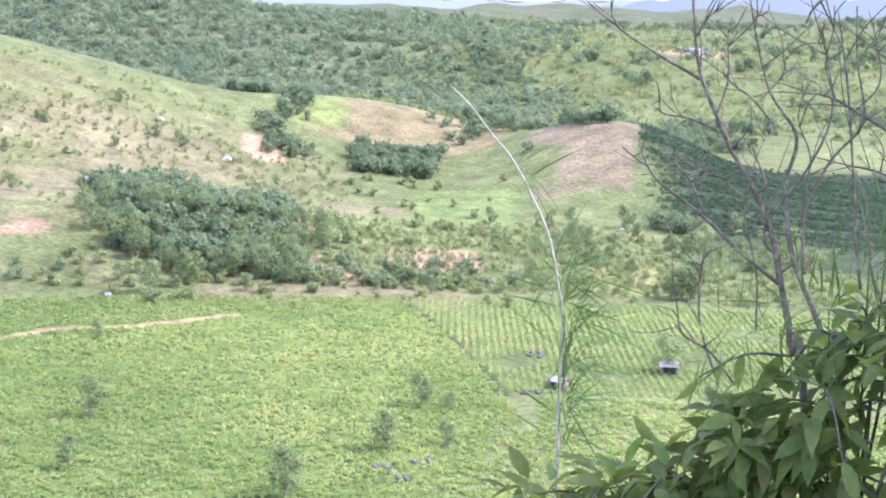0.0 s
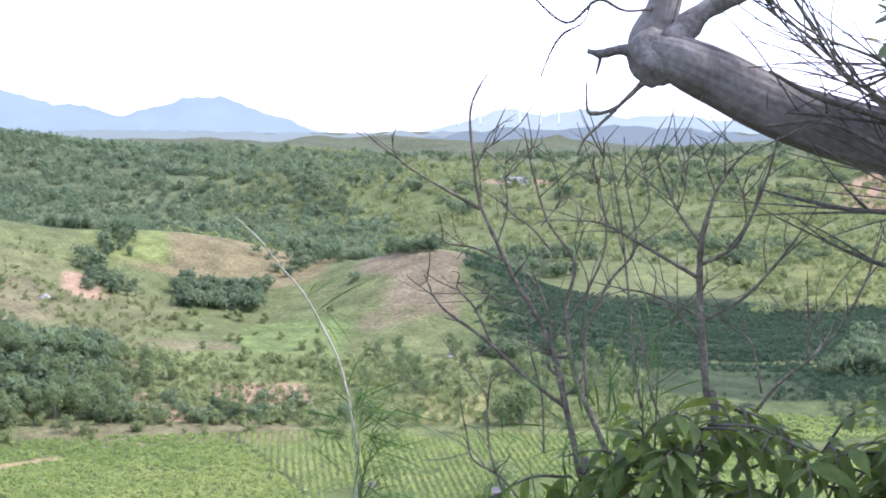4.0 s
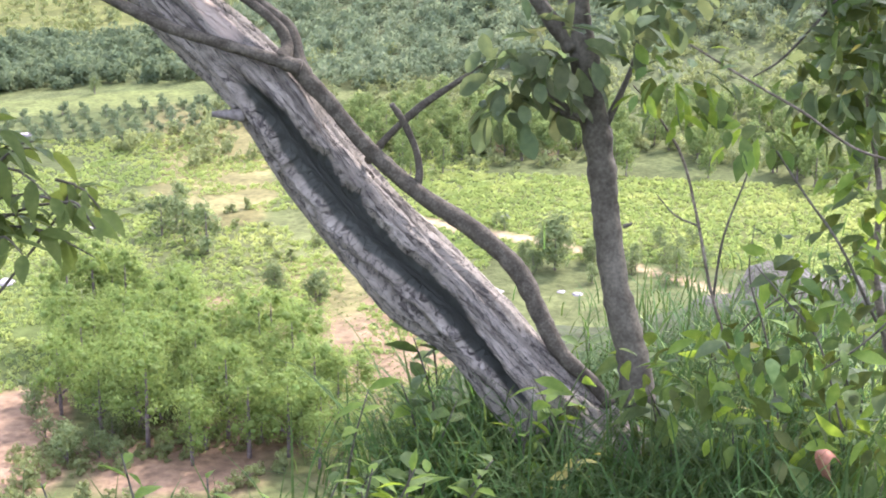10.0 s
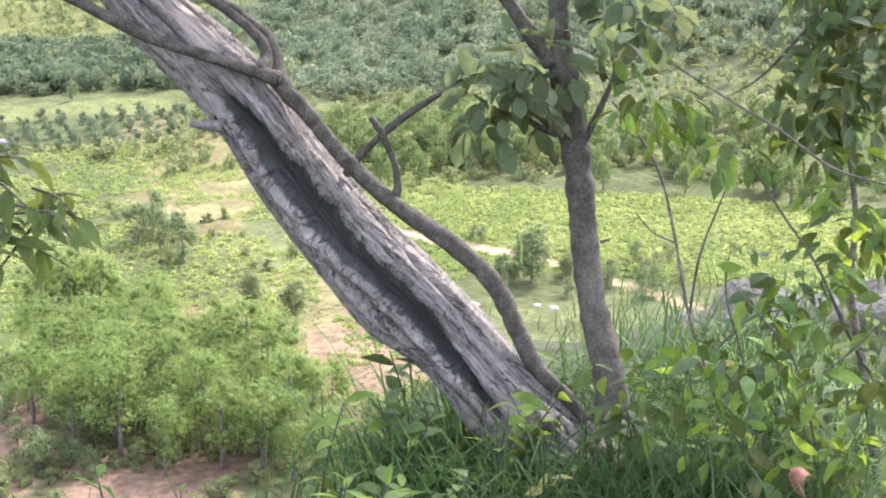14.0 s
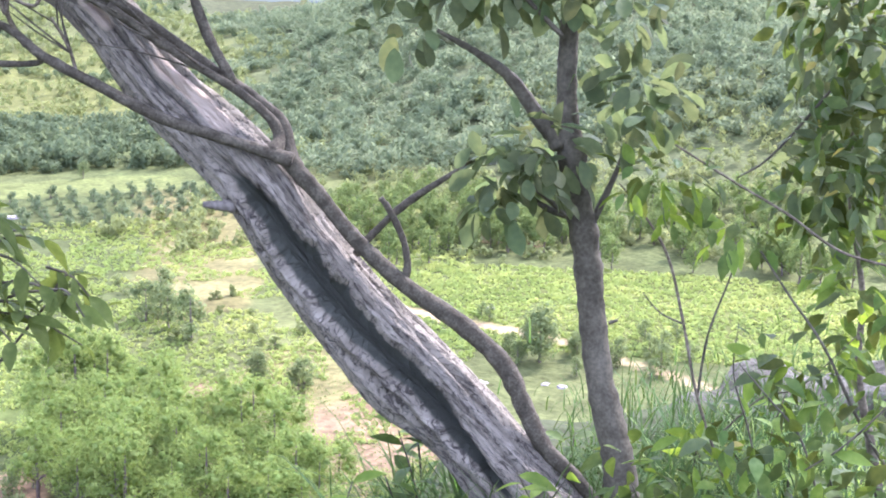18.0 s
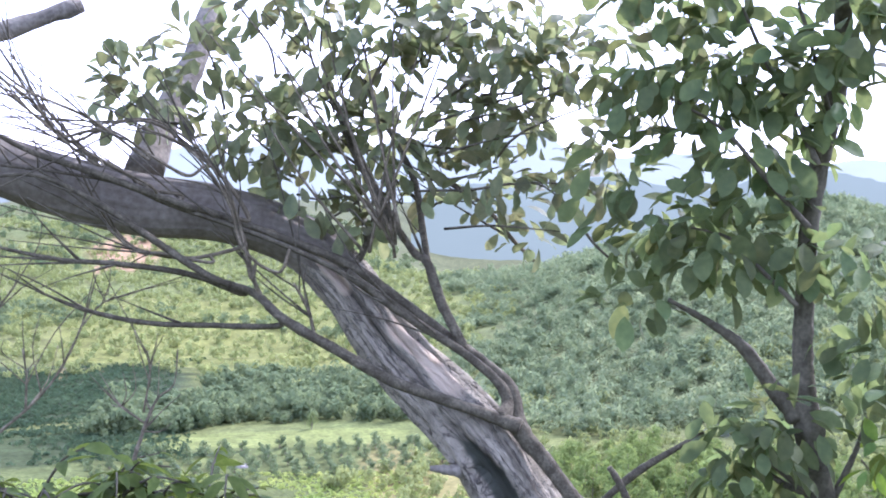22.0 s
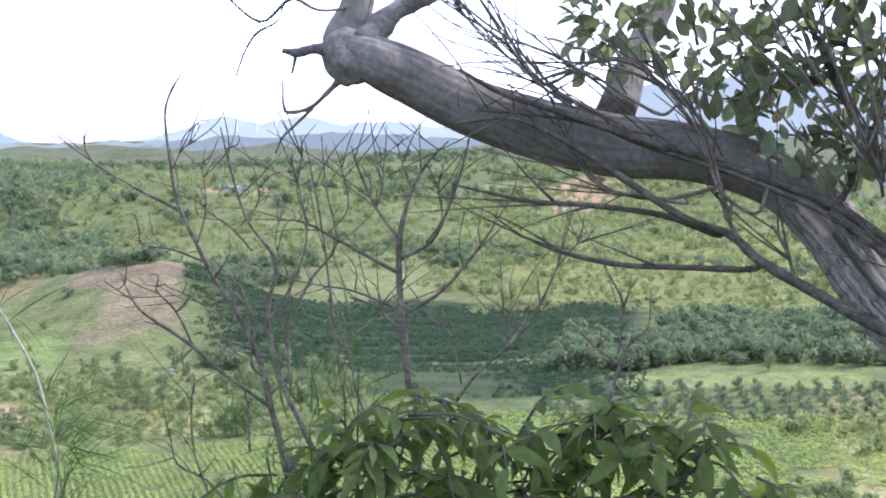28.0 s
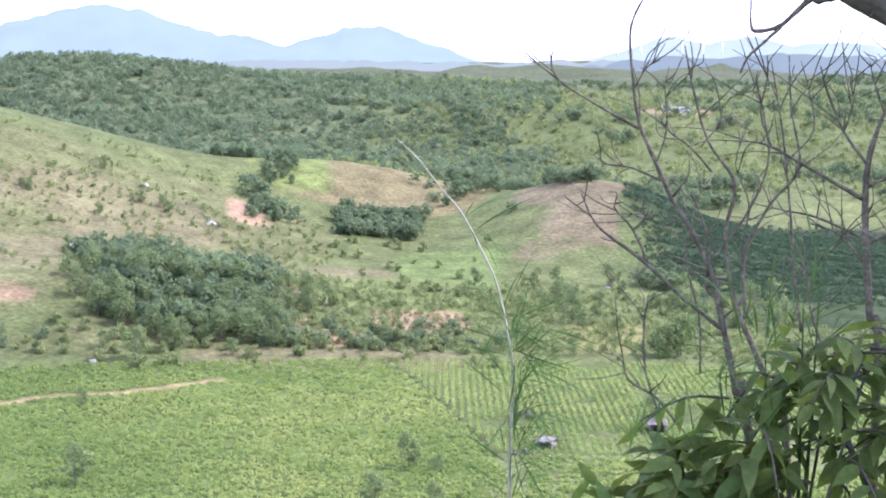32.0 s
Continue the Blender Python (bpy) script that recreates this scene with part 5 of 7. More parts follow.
    worn.data.foreach_set("color", np.repeat(np.array(bare), 4))
    layer = ob.data.uv_layers.new(name="bark")
    for loop, spot_uv in zip(ob.data.loops, layer.data):
        k, j = divmod(loop.vertex_index, sides)
        spot_uv.uv = (math.sin(2 * math.pi * j / sides) * 0.14 + 0.3 * (j > sides // 4) * (j < 3 * sides // 4), run[k])
    bm = bmesh.new()
    bmesh.ops.create_icosphere(bm, subdivisions=4, radius=0.092)
    for v in bm.verts:
        v.co *= 1 + 0.22 * noise.noise(v.co * 14) + 0.08 * noise.noise(v.co * 45)
        v.co += Vector((-0.775, 4.444, 1.847)) - base
    burl = bpy.data.meshes.new("burl")
    bm.to_mesh(burl)
    bm.free()
    burl.materials.append(LIMB)
    burl.polygons.foreach_set("use_smooth", np.ones(len(burl.polygons), bool))
    part("burl", burl, None, tree, "swollen knob where the trunk turns upward")
    for i, line in enumerate(TRUNK_LIMBS):
        part("limb" if line[0][3] > 0.03 else "twig", tube(line, base, 12 if line[0][3] > 0.03 else 6, 5, 0.12, i), LIMB if line[0][3] > 0.02 else TWIG, tree)
    return tree


def put_leaves(owner, base, mesh_list, places, aways, rng, name="leaf", spread=0.7, droop=0.35, sizes=(0.7, 1.25), single=300):
    """Leaves as parts of their own; past the first three hundred they are joined."""
    rest_v, rest_f = [], []
    for i, (p, a) in enumerate(zip(places, aways)):
        m = Matrix.Translation(Vector(p) - Vector(base)) @ facing(rng, a, spread, droop) @ Matrix.Scale(rng.uniform(*sizes), 4)
        me = mesh_list[rng.integers(len(mesh_list))]
        if i < single:
            part(name, me, None, owner, at=m)
        else:
            n = len(rest_v)
            rest_v.extend(m @ v.co for v in me.vertices)
            rest_f.extend(tuple(n + k for k in q.vertices) for q in me.polygons)
    if rest_v:
        ob = part("foliage", (rest_v, rest_f), mesh_list[0].materials[0], owner, "joined mass of the same leaves")
        ob["kind"] = "stuff"


def lump_places(rng, lumps, count):
    """Places in rounded lumps (x, y, z, half-widths), pointing outwards."""
    places, aways = [], []
    w = np.array([q[3] * q[5] for q in lumps])
    for k in rng.choice(len(lumps), count, p=w / w.sum()):
        d = rng.normal(0, 1, 3)
        d /= np.linalg.norm(d)
        r = rng.random() ** 0.45
        q = lumps[k]
        places.append(np.array(q[:3]) + d * np.array(q[3:6]) * r)
        aways.append(d)
    return places, aways


def rooted(line, others, reach=0.11):
    """The line, begun on the nearest stouter stem when one passes close to its foot."""
    best, at = reach, None
    for other in others:
        if other is line or other[0][3] < line[0][3]:
            continue
        for q in curve_through(other, 5):
            d = math.dist(q[:3], line[0][:3])
            if d < best and q[3] >= line[0][3] * 0.7:
                best, at = d, q
    return line if at is None or best < 0.004 else ((*at[:3], line[0][3]), *line)


def climbing_fig():
    base = Vector(VINE_STEMS[0][0][:3])
    base.z = float(height(base.x, base.y))
    fig = thing("climbing_fig", base, "dark twisting climber wound round the leaning trunk, with olive leaves", "climbing plant")
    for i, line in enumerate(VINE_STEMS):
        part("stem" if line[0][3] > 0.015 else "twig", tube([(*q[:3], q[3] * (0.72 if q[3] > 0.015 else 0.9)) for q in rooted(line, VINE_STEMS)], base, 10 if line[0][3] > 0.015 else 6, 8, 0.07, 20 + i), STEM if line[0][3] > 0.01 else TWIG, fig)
    rng = np.random.default_rng(5)
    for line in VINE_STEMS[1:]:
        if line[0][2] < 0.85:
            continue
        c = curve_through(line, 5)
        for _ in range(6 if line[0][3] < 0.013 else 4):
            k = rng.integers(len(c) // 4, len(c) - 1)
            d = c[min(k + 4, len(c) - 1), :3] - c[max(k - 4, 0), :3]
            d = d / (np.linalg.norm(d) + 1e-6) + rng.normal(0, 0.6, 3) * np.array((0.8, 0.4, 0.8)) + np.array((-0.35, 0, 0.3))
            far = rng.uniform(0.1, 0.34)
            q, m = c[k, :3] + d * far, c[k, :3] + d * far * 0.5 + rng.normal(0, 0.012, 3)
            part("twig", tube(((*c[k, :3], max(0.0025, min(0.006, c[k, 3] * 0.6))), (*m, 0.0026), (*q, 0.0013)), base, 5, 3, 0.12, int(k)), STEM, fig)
    shapes = [mesh_of("leaf", *leaf_shape(0.078, 0.041, f, d, 1.0, (0.5, 0.85, 1.0, 0.66)), FIG_LEAF) for f, d in ((0.3, 0.2), (0.15, 0.4), (0.4, 0.05))]
    lumps = FIG_LUMPS
    places, aways = lump_places(rng, lumps, 1750)
    put_leaves(fig, base, shapes, places, aways, rng)
    # long straight shoots that fan out from the fork
    fork = np.array((0.85, 4.296, 1.457))
    for i, tip in enumerate(((0.238, 4.415, 2.153), (0.38, 4.407, 2.195), (0.489, 4.397, 2.072), (0.56, 4.39, 2.219), (0.651, 4.378, 2.131), (0.731, 4.367, 2.243), (0.778, 4.359, 2.08), (0.867, 4.343, 2.228), (0.959, 4.325, 2.102), (0.708, 4.37, 1.895), (0.474, 4.399, 1.816), (1.065, 4.302, 2.177))):
        q, f = np.array(tip), fork + rng.normal(0, 0.045, 3)
        part("shoot", tube(((*f, 0.0055), (*(f * 0.5 + q * 0.5 + rng.normal(0, 0.018, 3)), 0.004), (*q, 0.002)), base, 6, 5, 0.08, 90 + i), TWIG, fig)
    for i in range(30):
        k = lumps[i % len(lumps)]
        p = np.array(k[:3])
        q = p + rng.uniform(-1, 1, 3) * np.array(k[3:6])
        s = np.array((0.55, 4.6, 1.55)) * 0.35 + p * 0.65
        part("twig", tube(((*s, 0.005), (*((s + q) / 2 + rng.normal(0, 0.03, 3)), 0.004), (*q, 0.002)), base, 5, 3, 0.1, i), STEM, fig)
    return fig


def young_tree():
    base = Vector(YOUNG_TREE[0][0][:3])
    base.z = float(height(base.x, base.y))
    tree = thing("young_tree", base, "slender young tree with smooth brown bark and broad dull leaves", "tree")
    for i, line in enumerate(YOUNG_TREE):
        part("trunk" if i == 0 else "branch", tube(line, base, 18 if i == 0 else 8, 8, 0.09, 60 + i), YOUNG, tree)
    rng = np.random.default_rng(8)
    shapes = [mesh_of("leaf", *leaf_shape(0.094, 0.052, f, d, 1.0, (0.55, 0.9, 1.0, 0.62)), YOUNG_LEAF) for f, d in ((0.25, 0.2), (0.12, 0.45), (0.35, 0.1))]
    places, aways = lump_places(rng, YOUNG_LUMPS, 1040)
    put_leaves(tree, base, shapes, places, aways, rng, droop=0.6)
    return tree


def bare_shrub():
    base = Vector(BARE_SHRUB[0][0][:3])
    low = Vector((base.x, base.y, float(height(base.x, base.y))))
    shrub = thing("bare_shrub", low, "leafless shrub of thin grey forking twigs", "shrub")
    rng = np.random.default_rng(4)
    for i, line in enumerate(BARE_SHRUB):
        big = line[0][3] > 0.011
        if big:
            p = line[0]
            line = ((p[0] + (low.x - p[0]) * 0.6, p[1] + (low.y - p[1]) * 0.6, low.z - 0.05, p[3] * 1.2), *line)
        part("stem" if big else "twig", tube([(*q[:3], q[3] * 0.78) for q in line], low, 8 if big else 6, 4, 0.14, 100 + i), TWIG, shrub)
        if len(line) > 2:
            c = curve_through(line, 4)
            for _ in range(5):
                k = rng.integers(len(c) // 3, len(c) - 1)
                d = c[-1, :3] - c[0, :3]
                d = d / np.linalg.norm(d) + rng.normal(0, 0.75, 3) * np.array((1, 0.5, 0.6)) + np.array((0, 0, 0.15))
                q = c[k, :3] + d * rng.uniform(0.05, 0.17)
                m = (c[k, :3] + q) / 2 + rng.normal(0, 0.016, 3)
                part("twig", tube(((*c[k, :3], max(0.0022, c[k, 3] * 0.5)), (*m, 0.002), (*q, 0.0012)), low, 5, 3, 0.1, k), TWIG, shrub)
    return shrub


def broadleaf_bush():
    base = Vector((-0.87, 3.62, 0))
    base.z = float(height(base.x, base.y))
    bush = thing("broadleaf_bush", base, "leafy green bush with large drooping pointed leaves on the slope edge", "bush")
    rng = np.random.default_rng(11)
    shapes = [mesh_of("leaf", *leaf_shape(0.118, 0.046, f, d, 0.8, (0.66, 1.0, 0.82, 0.34)), BUSH_LEAF) for f, d in ((0.25, 0.4), (0.12, 0.65), (0.35, 0.25), (0.2, 0.85))]
    for i, line in enumerate(BUSH_BRANCH):
        part("branch", tube(line, base, 9, 6, 0.07, 700 + i), YOUNG, bush)
    places, aways = lump_places(rng, BUSH_LUMPS, 150)
    root = np.array(base)
    for i, (p, a) in enumerate(zip(places, aways)):
        out = np.array(a) * np.array((1, 0.8, 0.35)) + rng.normal(0, 0.3, 3) + np.array((0.1, -0.25, 0.12))
        out /= np.linalg.norm(out)
        long = rng.uniform(0.16, 0.30)
        s0, s2 = np.array(p) - out * long * 0.5, np.array(p) + out * long * 0.5 + np.array((0, 0, -0.05))
        s1 = (s0 + s2) / 2 + np.array((0, 0, 0.035))
        line = curve_through(((*s0, 0.005), (*s1, 0.004), (*s2, 0.0022)), 5)
        spray = part("spray", tube(((*s0, 0.005), (*s1, 0.004), (*s2, 0.0022)), base, 5, 3, 0.08, i), YOUNG, bush)
        side = np.cross(out, (0, 0, 1))
        side /= np.linalg.norm(side) + 1e-6
        n = int(rng.integers(5, 9))
        for k in range(n):
            q = line[int((0.15 + 0.85 * k / (n - 1)) * (len(line) - 1)), :3]
            d = out * 0.75 + side * (0.9 if k % 2 else -0.9) * (1 - 0.8 * (k == n - 1))
            part("leaf", shapes[int(rng.integers(len(shapes)))], None, spray, at=Matrix.Translation(Vector(q) - base) @ facing(rng, d, 0.32, 0.4) @ Matrix.Scale(rng.uniform(0.6, 1.05), 4))
        if i % 12 == 0:
            m = root * 0.45 + s0 * 0.55 + rng.normal(0, 0.05, 3) + np.array((0, 0, 0.06))
            part("stem", tube(((*root, 0.008), (*m, 0.006), (*s0, 0.004)), base, 6, 5, 0.08, i), YOUNG, bush)
    # the low skirt of the same leaves that hangs down the slope
    places, aways = lump_places(rng, BUSH_LUMPS[-7:], 620)
    put_leaves(bush, base, shapes, places, [np.array(a) + np.array((-0.2, -0.4, 0.1)) for a in aways], rng, spread=0.5, droop=0.4, sizes=(0.6, 1.05), single=0)
    return bush


def cane():
    line = CANE[0]
    base = Vector((line[0][0], line[0][1], float(height(line[0][0], line[0][1]))))
    ob = thing("bamboo_shoot", base, "arching pale bamboo shoot with feathery narrow leaves", "bamboo")
    part("stalk", tube([(*q[:3], q[3] * 0.7) for q in ((*base, line[0][3]), *line)], base, 8, 6, 0.03, 1), STRAW, ob)
    rng = np.random.default_rng(2)
    blade = [mesh_of("leaf", *leaf_shape(0.21, 0.006, 0.2, d), GRASS) for d in (0.15, 0.4, 0.65)]
    c = curve_through(line, 10)
    n, places, aways = len(c), [], []
    for i in range(290):
        k = int(n * (0.04 + 0.38 * rng.random() ** 0.9))
        d = rng.normal(0, 0.8, 3) * np.array((1, 0.6, 0.5)) + np.array((0.75, 0, 0.5))
        places.append(c[k, :3] + d * rng.random() * 0.06)
        aways.append(d)
    for i in range(14):
        k = int(n * (0.62 + 0.06 * rng.random()))
        places.append(c[k, :3])
        aways.append(np.array((0.6, 0, 0.2)))
    put_leaves(ob, base, blade, places, aways, rng, spread=0.35, droop=0.05, sizes=(0.5, 1.2))
    return ob


def thicket():
    base = Vector((2.5, 3.1, 0))
    base.z = float(height(base.x, base.y))
    ob = thing("leafy_thicket", base, "tangled thicket of vines and green leaves with dry runners", "bush")
    for i, line in enumerate(THICKET_STEMS):
        part("stem", tube([(*q[:3], q[3] * 0.62) for q in line], base, 7, 6, 0.1, 200 + i), TWIG if i % 3 == 0 else YOUNG, ob)
    rng = np.random.default_rng(21)
    shapes = [mesh_of("leaf", *leaf_shape(0.074, 0.037, f, d), LEAF) for f, d in ((0.25, 0.2), (0.12, 0.45))] + [mesh_of("leaf", *leaf_shape(0.08, 0.045, 0.3, 0.2), YOUNG_LEAF)]
    lime = [mesh_of("leaf", *leaf_shape(0.085, 0.036, f, d), LIME_LEAF) for f, d in ((0.25, 0.2), (0.12, 0.5))]
    places, aways = lump_places(rng, THICKET_LUMPS, 760)
    put_leaves(ob, base, shapes, places, aways, rng, droop=0.5)
    places, aways = lump_places(rng, THICKET_LUMPS[:2] + THICKET_LUMPS[4:13], 190)
    put_leaves(ob, base, lime, places, aways, rng, droop=0.4)
    gold = [mesh_of("leaf", *leaf_shape(0.055, 0.028, 0.2, 0.2), YELLOW_LEAF)]
    places, aways = lump_places(rng, THICKET_LUMPS[13:16] + THICKET_LUMPS[6:7], 14)
    put_leaves(ob, base, gold, places, aways, rng, droop=0.4)
    broad = [mesh_of("leaf", *leaf_shape(0.085, 0.042, f, d), YOUNG_LEAF) for f, d in ((0.25, 0.3), (0.15, 0.6))]
    places, aways = lump_places(rng, THICKET_LUMPS[13:], 420)
    put_leaves(ob, base, broad, places, aways, rng, droop=0.6, single=0)
    return ob


def feathery_plant():
    """A fine-leaved seedling between the bare shrub and the bush."""
    base = Vector(NEEDLE_LUMPS[2][:3])
    base.z = float(height(base.x, base.y))
    ob = thing("feathery_seedling", base, "soft green seedling with thread-like leaves", "plant")
    rng = np.random.default_rng(33)
    blade = [mesh_of("leaf", *leaf_shape(0.17, 0.006, 0.2, d), GRASS) for d in (0.05, 0.3)]
    for k, q in enumerate(NEEDLE_LUMPS):
        p = np.array(q[:3])
        m = (p + np.array(base)) / 2 + rng.normal(0, 0.03, 3)
        part("stem", tube(((*base, 0.006), (*m, 0.005), (*p, 0.002)), base, 5, 4, 0.05, k), GRASS, ob)
    places, aways = lump_places(rng, NEEDLE_LUMPS, 200)
    put_leaves(ob, base, blade, places, aways, rng, spread=0.5, droop=-0.2, sizes=(0.5, 1.2))


leaning_tree()
feathery_plant()
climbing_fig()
young_tree()
bare_shrub()
broadleaf_bush()
cane()
thicket()


# ---- grass and small plants on the edge of the spur ----
def blade_shape(length, width, bend):
    """One grass blade that rises and arches over along +x."""
    verts, faces, x, z = [], [], 0.0, 0.0
    for k in range(5):
        w = width * (0.5, 0.48, 0.4, 0.26, 0.04)[k]
        verts += [(x, -w, z), (x, w, z)]
        a = 0.12 + bend * (0.25, 0.7, 1.25, 1.8)[min(k, 3)]
        x, z = x + math.sin(a) * length / 4, z + math.cos(a) * length / 4
    for k in range(4):
        faces += [(2 * k, 2 * k + 1, 2 * k + 3), (2 * k, 2 * k + 3, 2 * k + 2)]
    return verts, faces


def grass_tussock(bearing, far, tall, count, spread, seed, mat, label):
    rng = np.random.default_rng(seed)
    p = spot(bearing, far)
    ob = thing("grass_tussock", (p.x, p.y, p.z - 0.02), label, "grass", "tussocks on the spur")
    for bend in (0.45, 0.8, 1.15):
        n = count // 3
        q = rng.normal(0, spread, (n, 3)) * np.array((1, 1, 0.05))
        part("tuft", big_mesh("tuft", [scatter(blade_shape(tall * 1.35, 0.0075, bend), q, rng.uniform(0, 6.28, n), rng.uniform(0.55, 1.25, n))], mat), mat, ob)["kind"] = "stuff"
    return ob


for i, (bearing, far, tall) in enumerate(((-23.5, 4.2, 0.24), (-25.0, 4.15, 0.36), (-28.0, 4.2, 0.34), (-31.0, 4.0, 0.30), (-34.0, 4.4, 0.34), (-37.0, 4.7, 0.36), (-27.0, 3.7, 0.24),
                                          (-31.5, 3.55, 0.26), (-36.0, 3.7, 0.28), (-40.0, 4.2, 0.34), (-23.5, 3.75, 0.26), (-39.0, 3.5, 0.26), (-33.0, 5.0, 0.30), (-38.0, 5.4, 0.34))):
    grass_tussock(bearing, far, tall, 420, 0.17, 400 + i, GRASS, "thick tussock of long green grass round the tree's foot")
for i in range(22):
    grass_tussock(-33 - 0.55 * i, 5.2 + 0.75 * (i % 5), 0.14, 110, 0.34, 480 + i, GRASS, "low green grass on the lip of the spur")
for i, (bearing, far) in enumerate(((-36.5, 4.9), (-38.5, 4.6), (-40.0, 5.0))):
    grass_tussock(bearing, far, 0.26, 240, 0.15, 430 + i, LIME_GRASS, "sunlit yellow-green grass tussock behind the thicket")


def herb(name, base, rise, lean, mesh_list, pairs, label, seed, size=1.0):
    """A small upright plant: one stem with leaves along it."""
    rng = np.random.default_rng(seed)
    ob = thing(name, base, label, "plant", "herbs on the spur")
    top = Vector((lean[0], lean[1], rise))
    part("stem", tube(((0, 0, -0.03, 0.005), (lean[0] * 0.3, lean[1] * 0.3, rise * 0.55, 0.004), (*top, 0.002)), (0, 0, 0), 5, 3, 0.08, seed), YOUNG, ob)
    for i in range(pairs):
        f = 0.2 + 0.8 * (i + rng.random()) / pairs
        at = Vector((lean[0] * f * f, lean[1] * f * f, rise * f))
        d = Vector((math.cos(i * 2.4), math.sin(i * 2.4), 0.4))
        part("leaf", mesh_list[int(rng.integers(len(mesh_list)))], None, ob, at=Matrix.Translation(at) @ facing(rng, d, 0.25, 0.15) @ Matrix.Scale(size * rng.uniform(0.7, 1.2), 4))
    return ob


LIME_BLADES = [mesh_of("leaf", *leaf_shape(0.105, 0.042, f, d), LIME_LEAF) for f, d in ((0.3, 0.2), (0.15, 0.5))]
DARK_BLADES = [mesh_of("leaf", *leaf_shape(0.11, 0.05, f, d), LEAF) for f, d in ((0.3, 0.2), (0.15, 0.5))]
GOLD_BLADES = [mesh_of("leaf", *leaf_shape(0.06, 0.026, f, d), YELLOW_LEAF) for f, d in ((0.3, 0.2), (0.15, 0.4))]
herb_rng = random.Random(9)
for i in range(34):
    bearing, far = herb_rng.uniform(-42, -17), herb_rng.uniform(3.7, 5.0)
    p = spot(bearing, far)
    kind = (LIME_BLADES, DARK_BLADES, DARK_BLADES)[i % 3]
    herb("small_herb", p, herb_rng.uniform(0.22, 0.5), (herb_rng.uniform(-0.12, 0.12), herb_rng.uniform(-0.08, 0.08)), kind, 11, "leafy green herb growing among the grass", 500 + i)
for i in range(26):
    bearing = -4.5 - 0.78 * i + herb_rng.uniform(-0.4, 0.4)
    far = herb_rng.uniform(2.85, 3.35)
    rise = herb_rng.uniform(0.30, 0.52) if bearing > -14 else herb_rng.uniform(0.22, 0.36)
    herb("lip_herb", spot(bearing, far), rise, (herb_rng.uniform(-0.14, 0.14), herb_rng.uniform(-0.1, 0.05)), (DARK_BLADES, LIME_BLADES, DARK_BLADES, LIME_BLADES)[i % 4], 12, "leafy green plant on the lip of the slope", 600 + i, 0.72)
for i, (bearing, far) in enumerate(((-28.5, 3.6), (-26.4, 4.15), (-29.3, 3.75), (-35.5, 4.3), (-38.0, 4.0))):
    herb("yellow_herb", spot(bearing, far), 0.20 + 0.05 * (i % 2), (0.05, -0.03), GOLD_BLADES, 6, "small plant with yellowing leaves in the grass", 560 + i)
for i, (bearing, far, rise) in enumerate(((-6.0, 2.75, 0.22), (-9.5, 2.8, 0.18), (-12.0, 2.75, 0.24), (-3.0, 2.7, 0.16), (-15.5, 2.85, 0.20))):
    p = spot(bearing, far)
    grass_tussock(bearing, far, 0.26, 60, 0.09, 470 + i, GRASS, "sparse grass on the lip of the slope")


def rock(name, p, size, mat, seed, label, category="rock", group="", squash=0.75):
    """A boulder: a lumpy, cracked, flattened ball set into the ground."""
    bm = bmesh.new()
    bmesh.ops.create_icosphere(bm, subdivisions=4, radius=1.0)
    for v in bm.verts:
        d = v.co.normalized()
        n = noise.noise(d * 1.3 + Vector((seed, 0, 0))) * 0.35 + noise.noise(d * 3.1 + Vector((0, seed, 0))) * 0.16 + noise.noise(d * 8 + Vector((0, 0, seed))) * 0.07 + noise.noise(d * 19 + Vector((0, 0, seed))) * 0.035
        v.co = Vector((d.x, d.y, d.z * squash)) * (1 + n)
        v.co.x *= size[0]
        v.co.y *= size[1]
        v.co.z *= size[2]
    me = bpy.data.meshes.new(name)
    bm.to_mesh(me)
    bm.free()
    me.materials.append(mat)
    me.polygons.foreach_set("use_smooth", np.ones(len(me.polygons), bool))
    ob = new(name, me)
    ob.location = p
    return tagged(ob, label, category, group)


rock("outcrop_rock", (3.84, 4.98, -0.70), (0.42, 0.4, 0.40), ROCK, 3.3, "weathered grey rock outcrop behind the thicket, streaked with lichen")
rock("outcrop_rock", (4.5, 4.75, -0.62), (0.5, 0.4, 0.4), ROCK, 7.1, "weathered grey rock outcrop behind the thicket, streaked with lichen")


def dry_leaf():
    """A curled dead leaf standing in the grass."""
    p = Vector(DRY_LEAF)
    ob = thing("dry_leaf", p, "curled reddish-brown dead leaf caught in the grass", "leaf")
    ob.scale = (1.5, 1.5, 1.5)
    verts, faces = [], []
    for i in range(13):
        t = i / 12
        a = -1.2 + 2.6 * t
        cx, cz, w = 0.055 * math.cos(math.pi - a) + 0.03, 0.09 * math.sin(a + 1.2) * (0.6 + 0.4 * t), 0.022 * math.sin(math.pi * min(1, 0.12 + t * 0.85))
        verts += [(cx, -w, cz), (cx - 0.006, 0, cz + 0.010), (cx, w, cz)]
    for i in range(12):
        k = 3 * i
        faces += [(k, k + 1, k + 4, k + 3), (k + 1, k + 2, k + 5, k + 4)]
    part("blade", (verts, faces), DRY, ob)


dry_leaf()

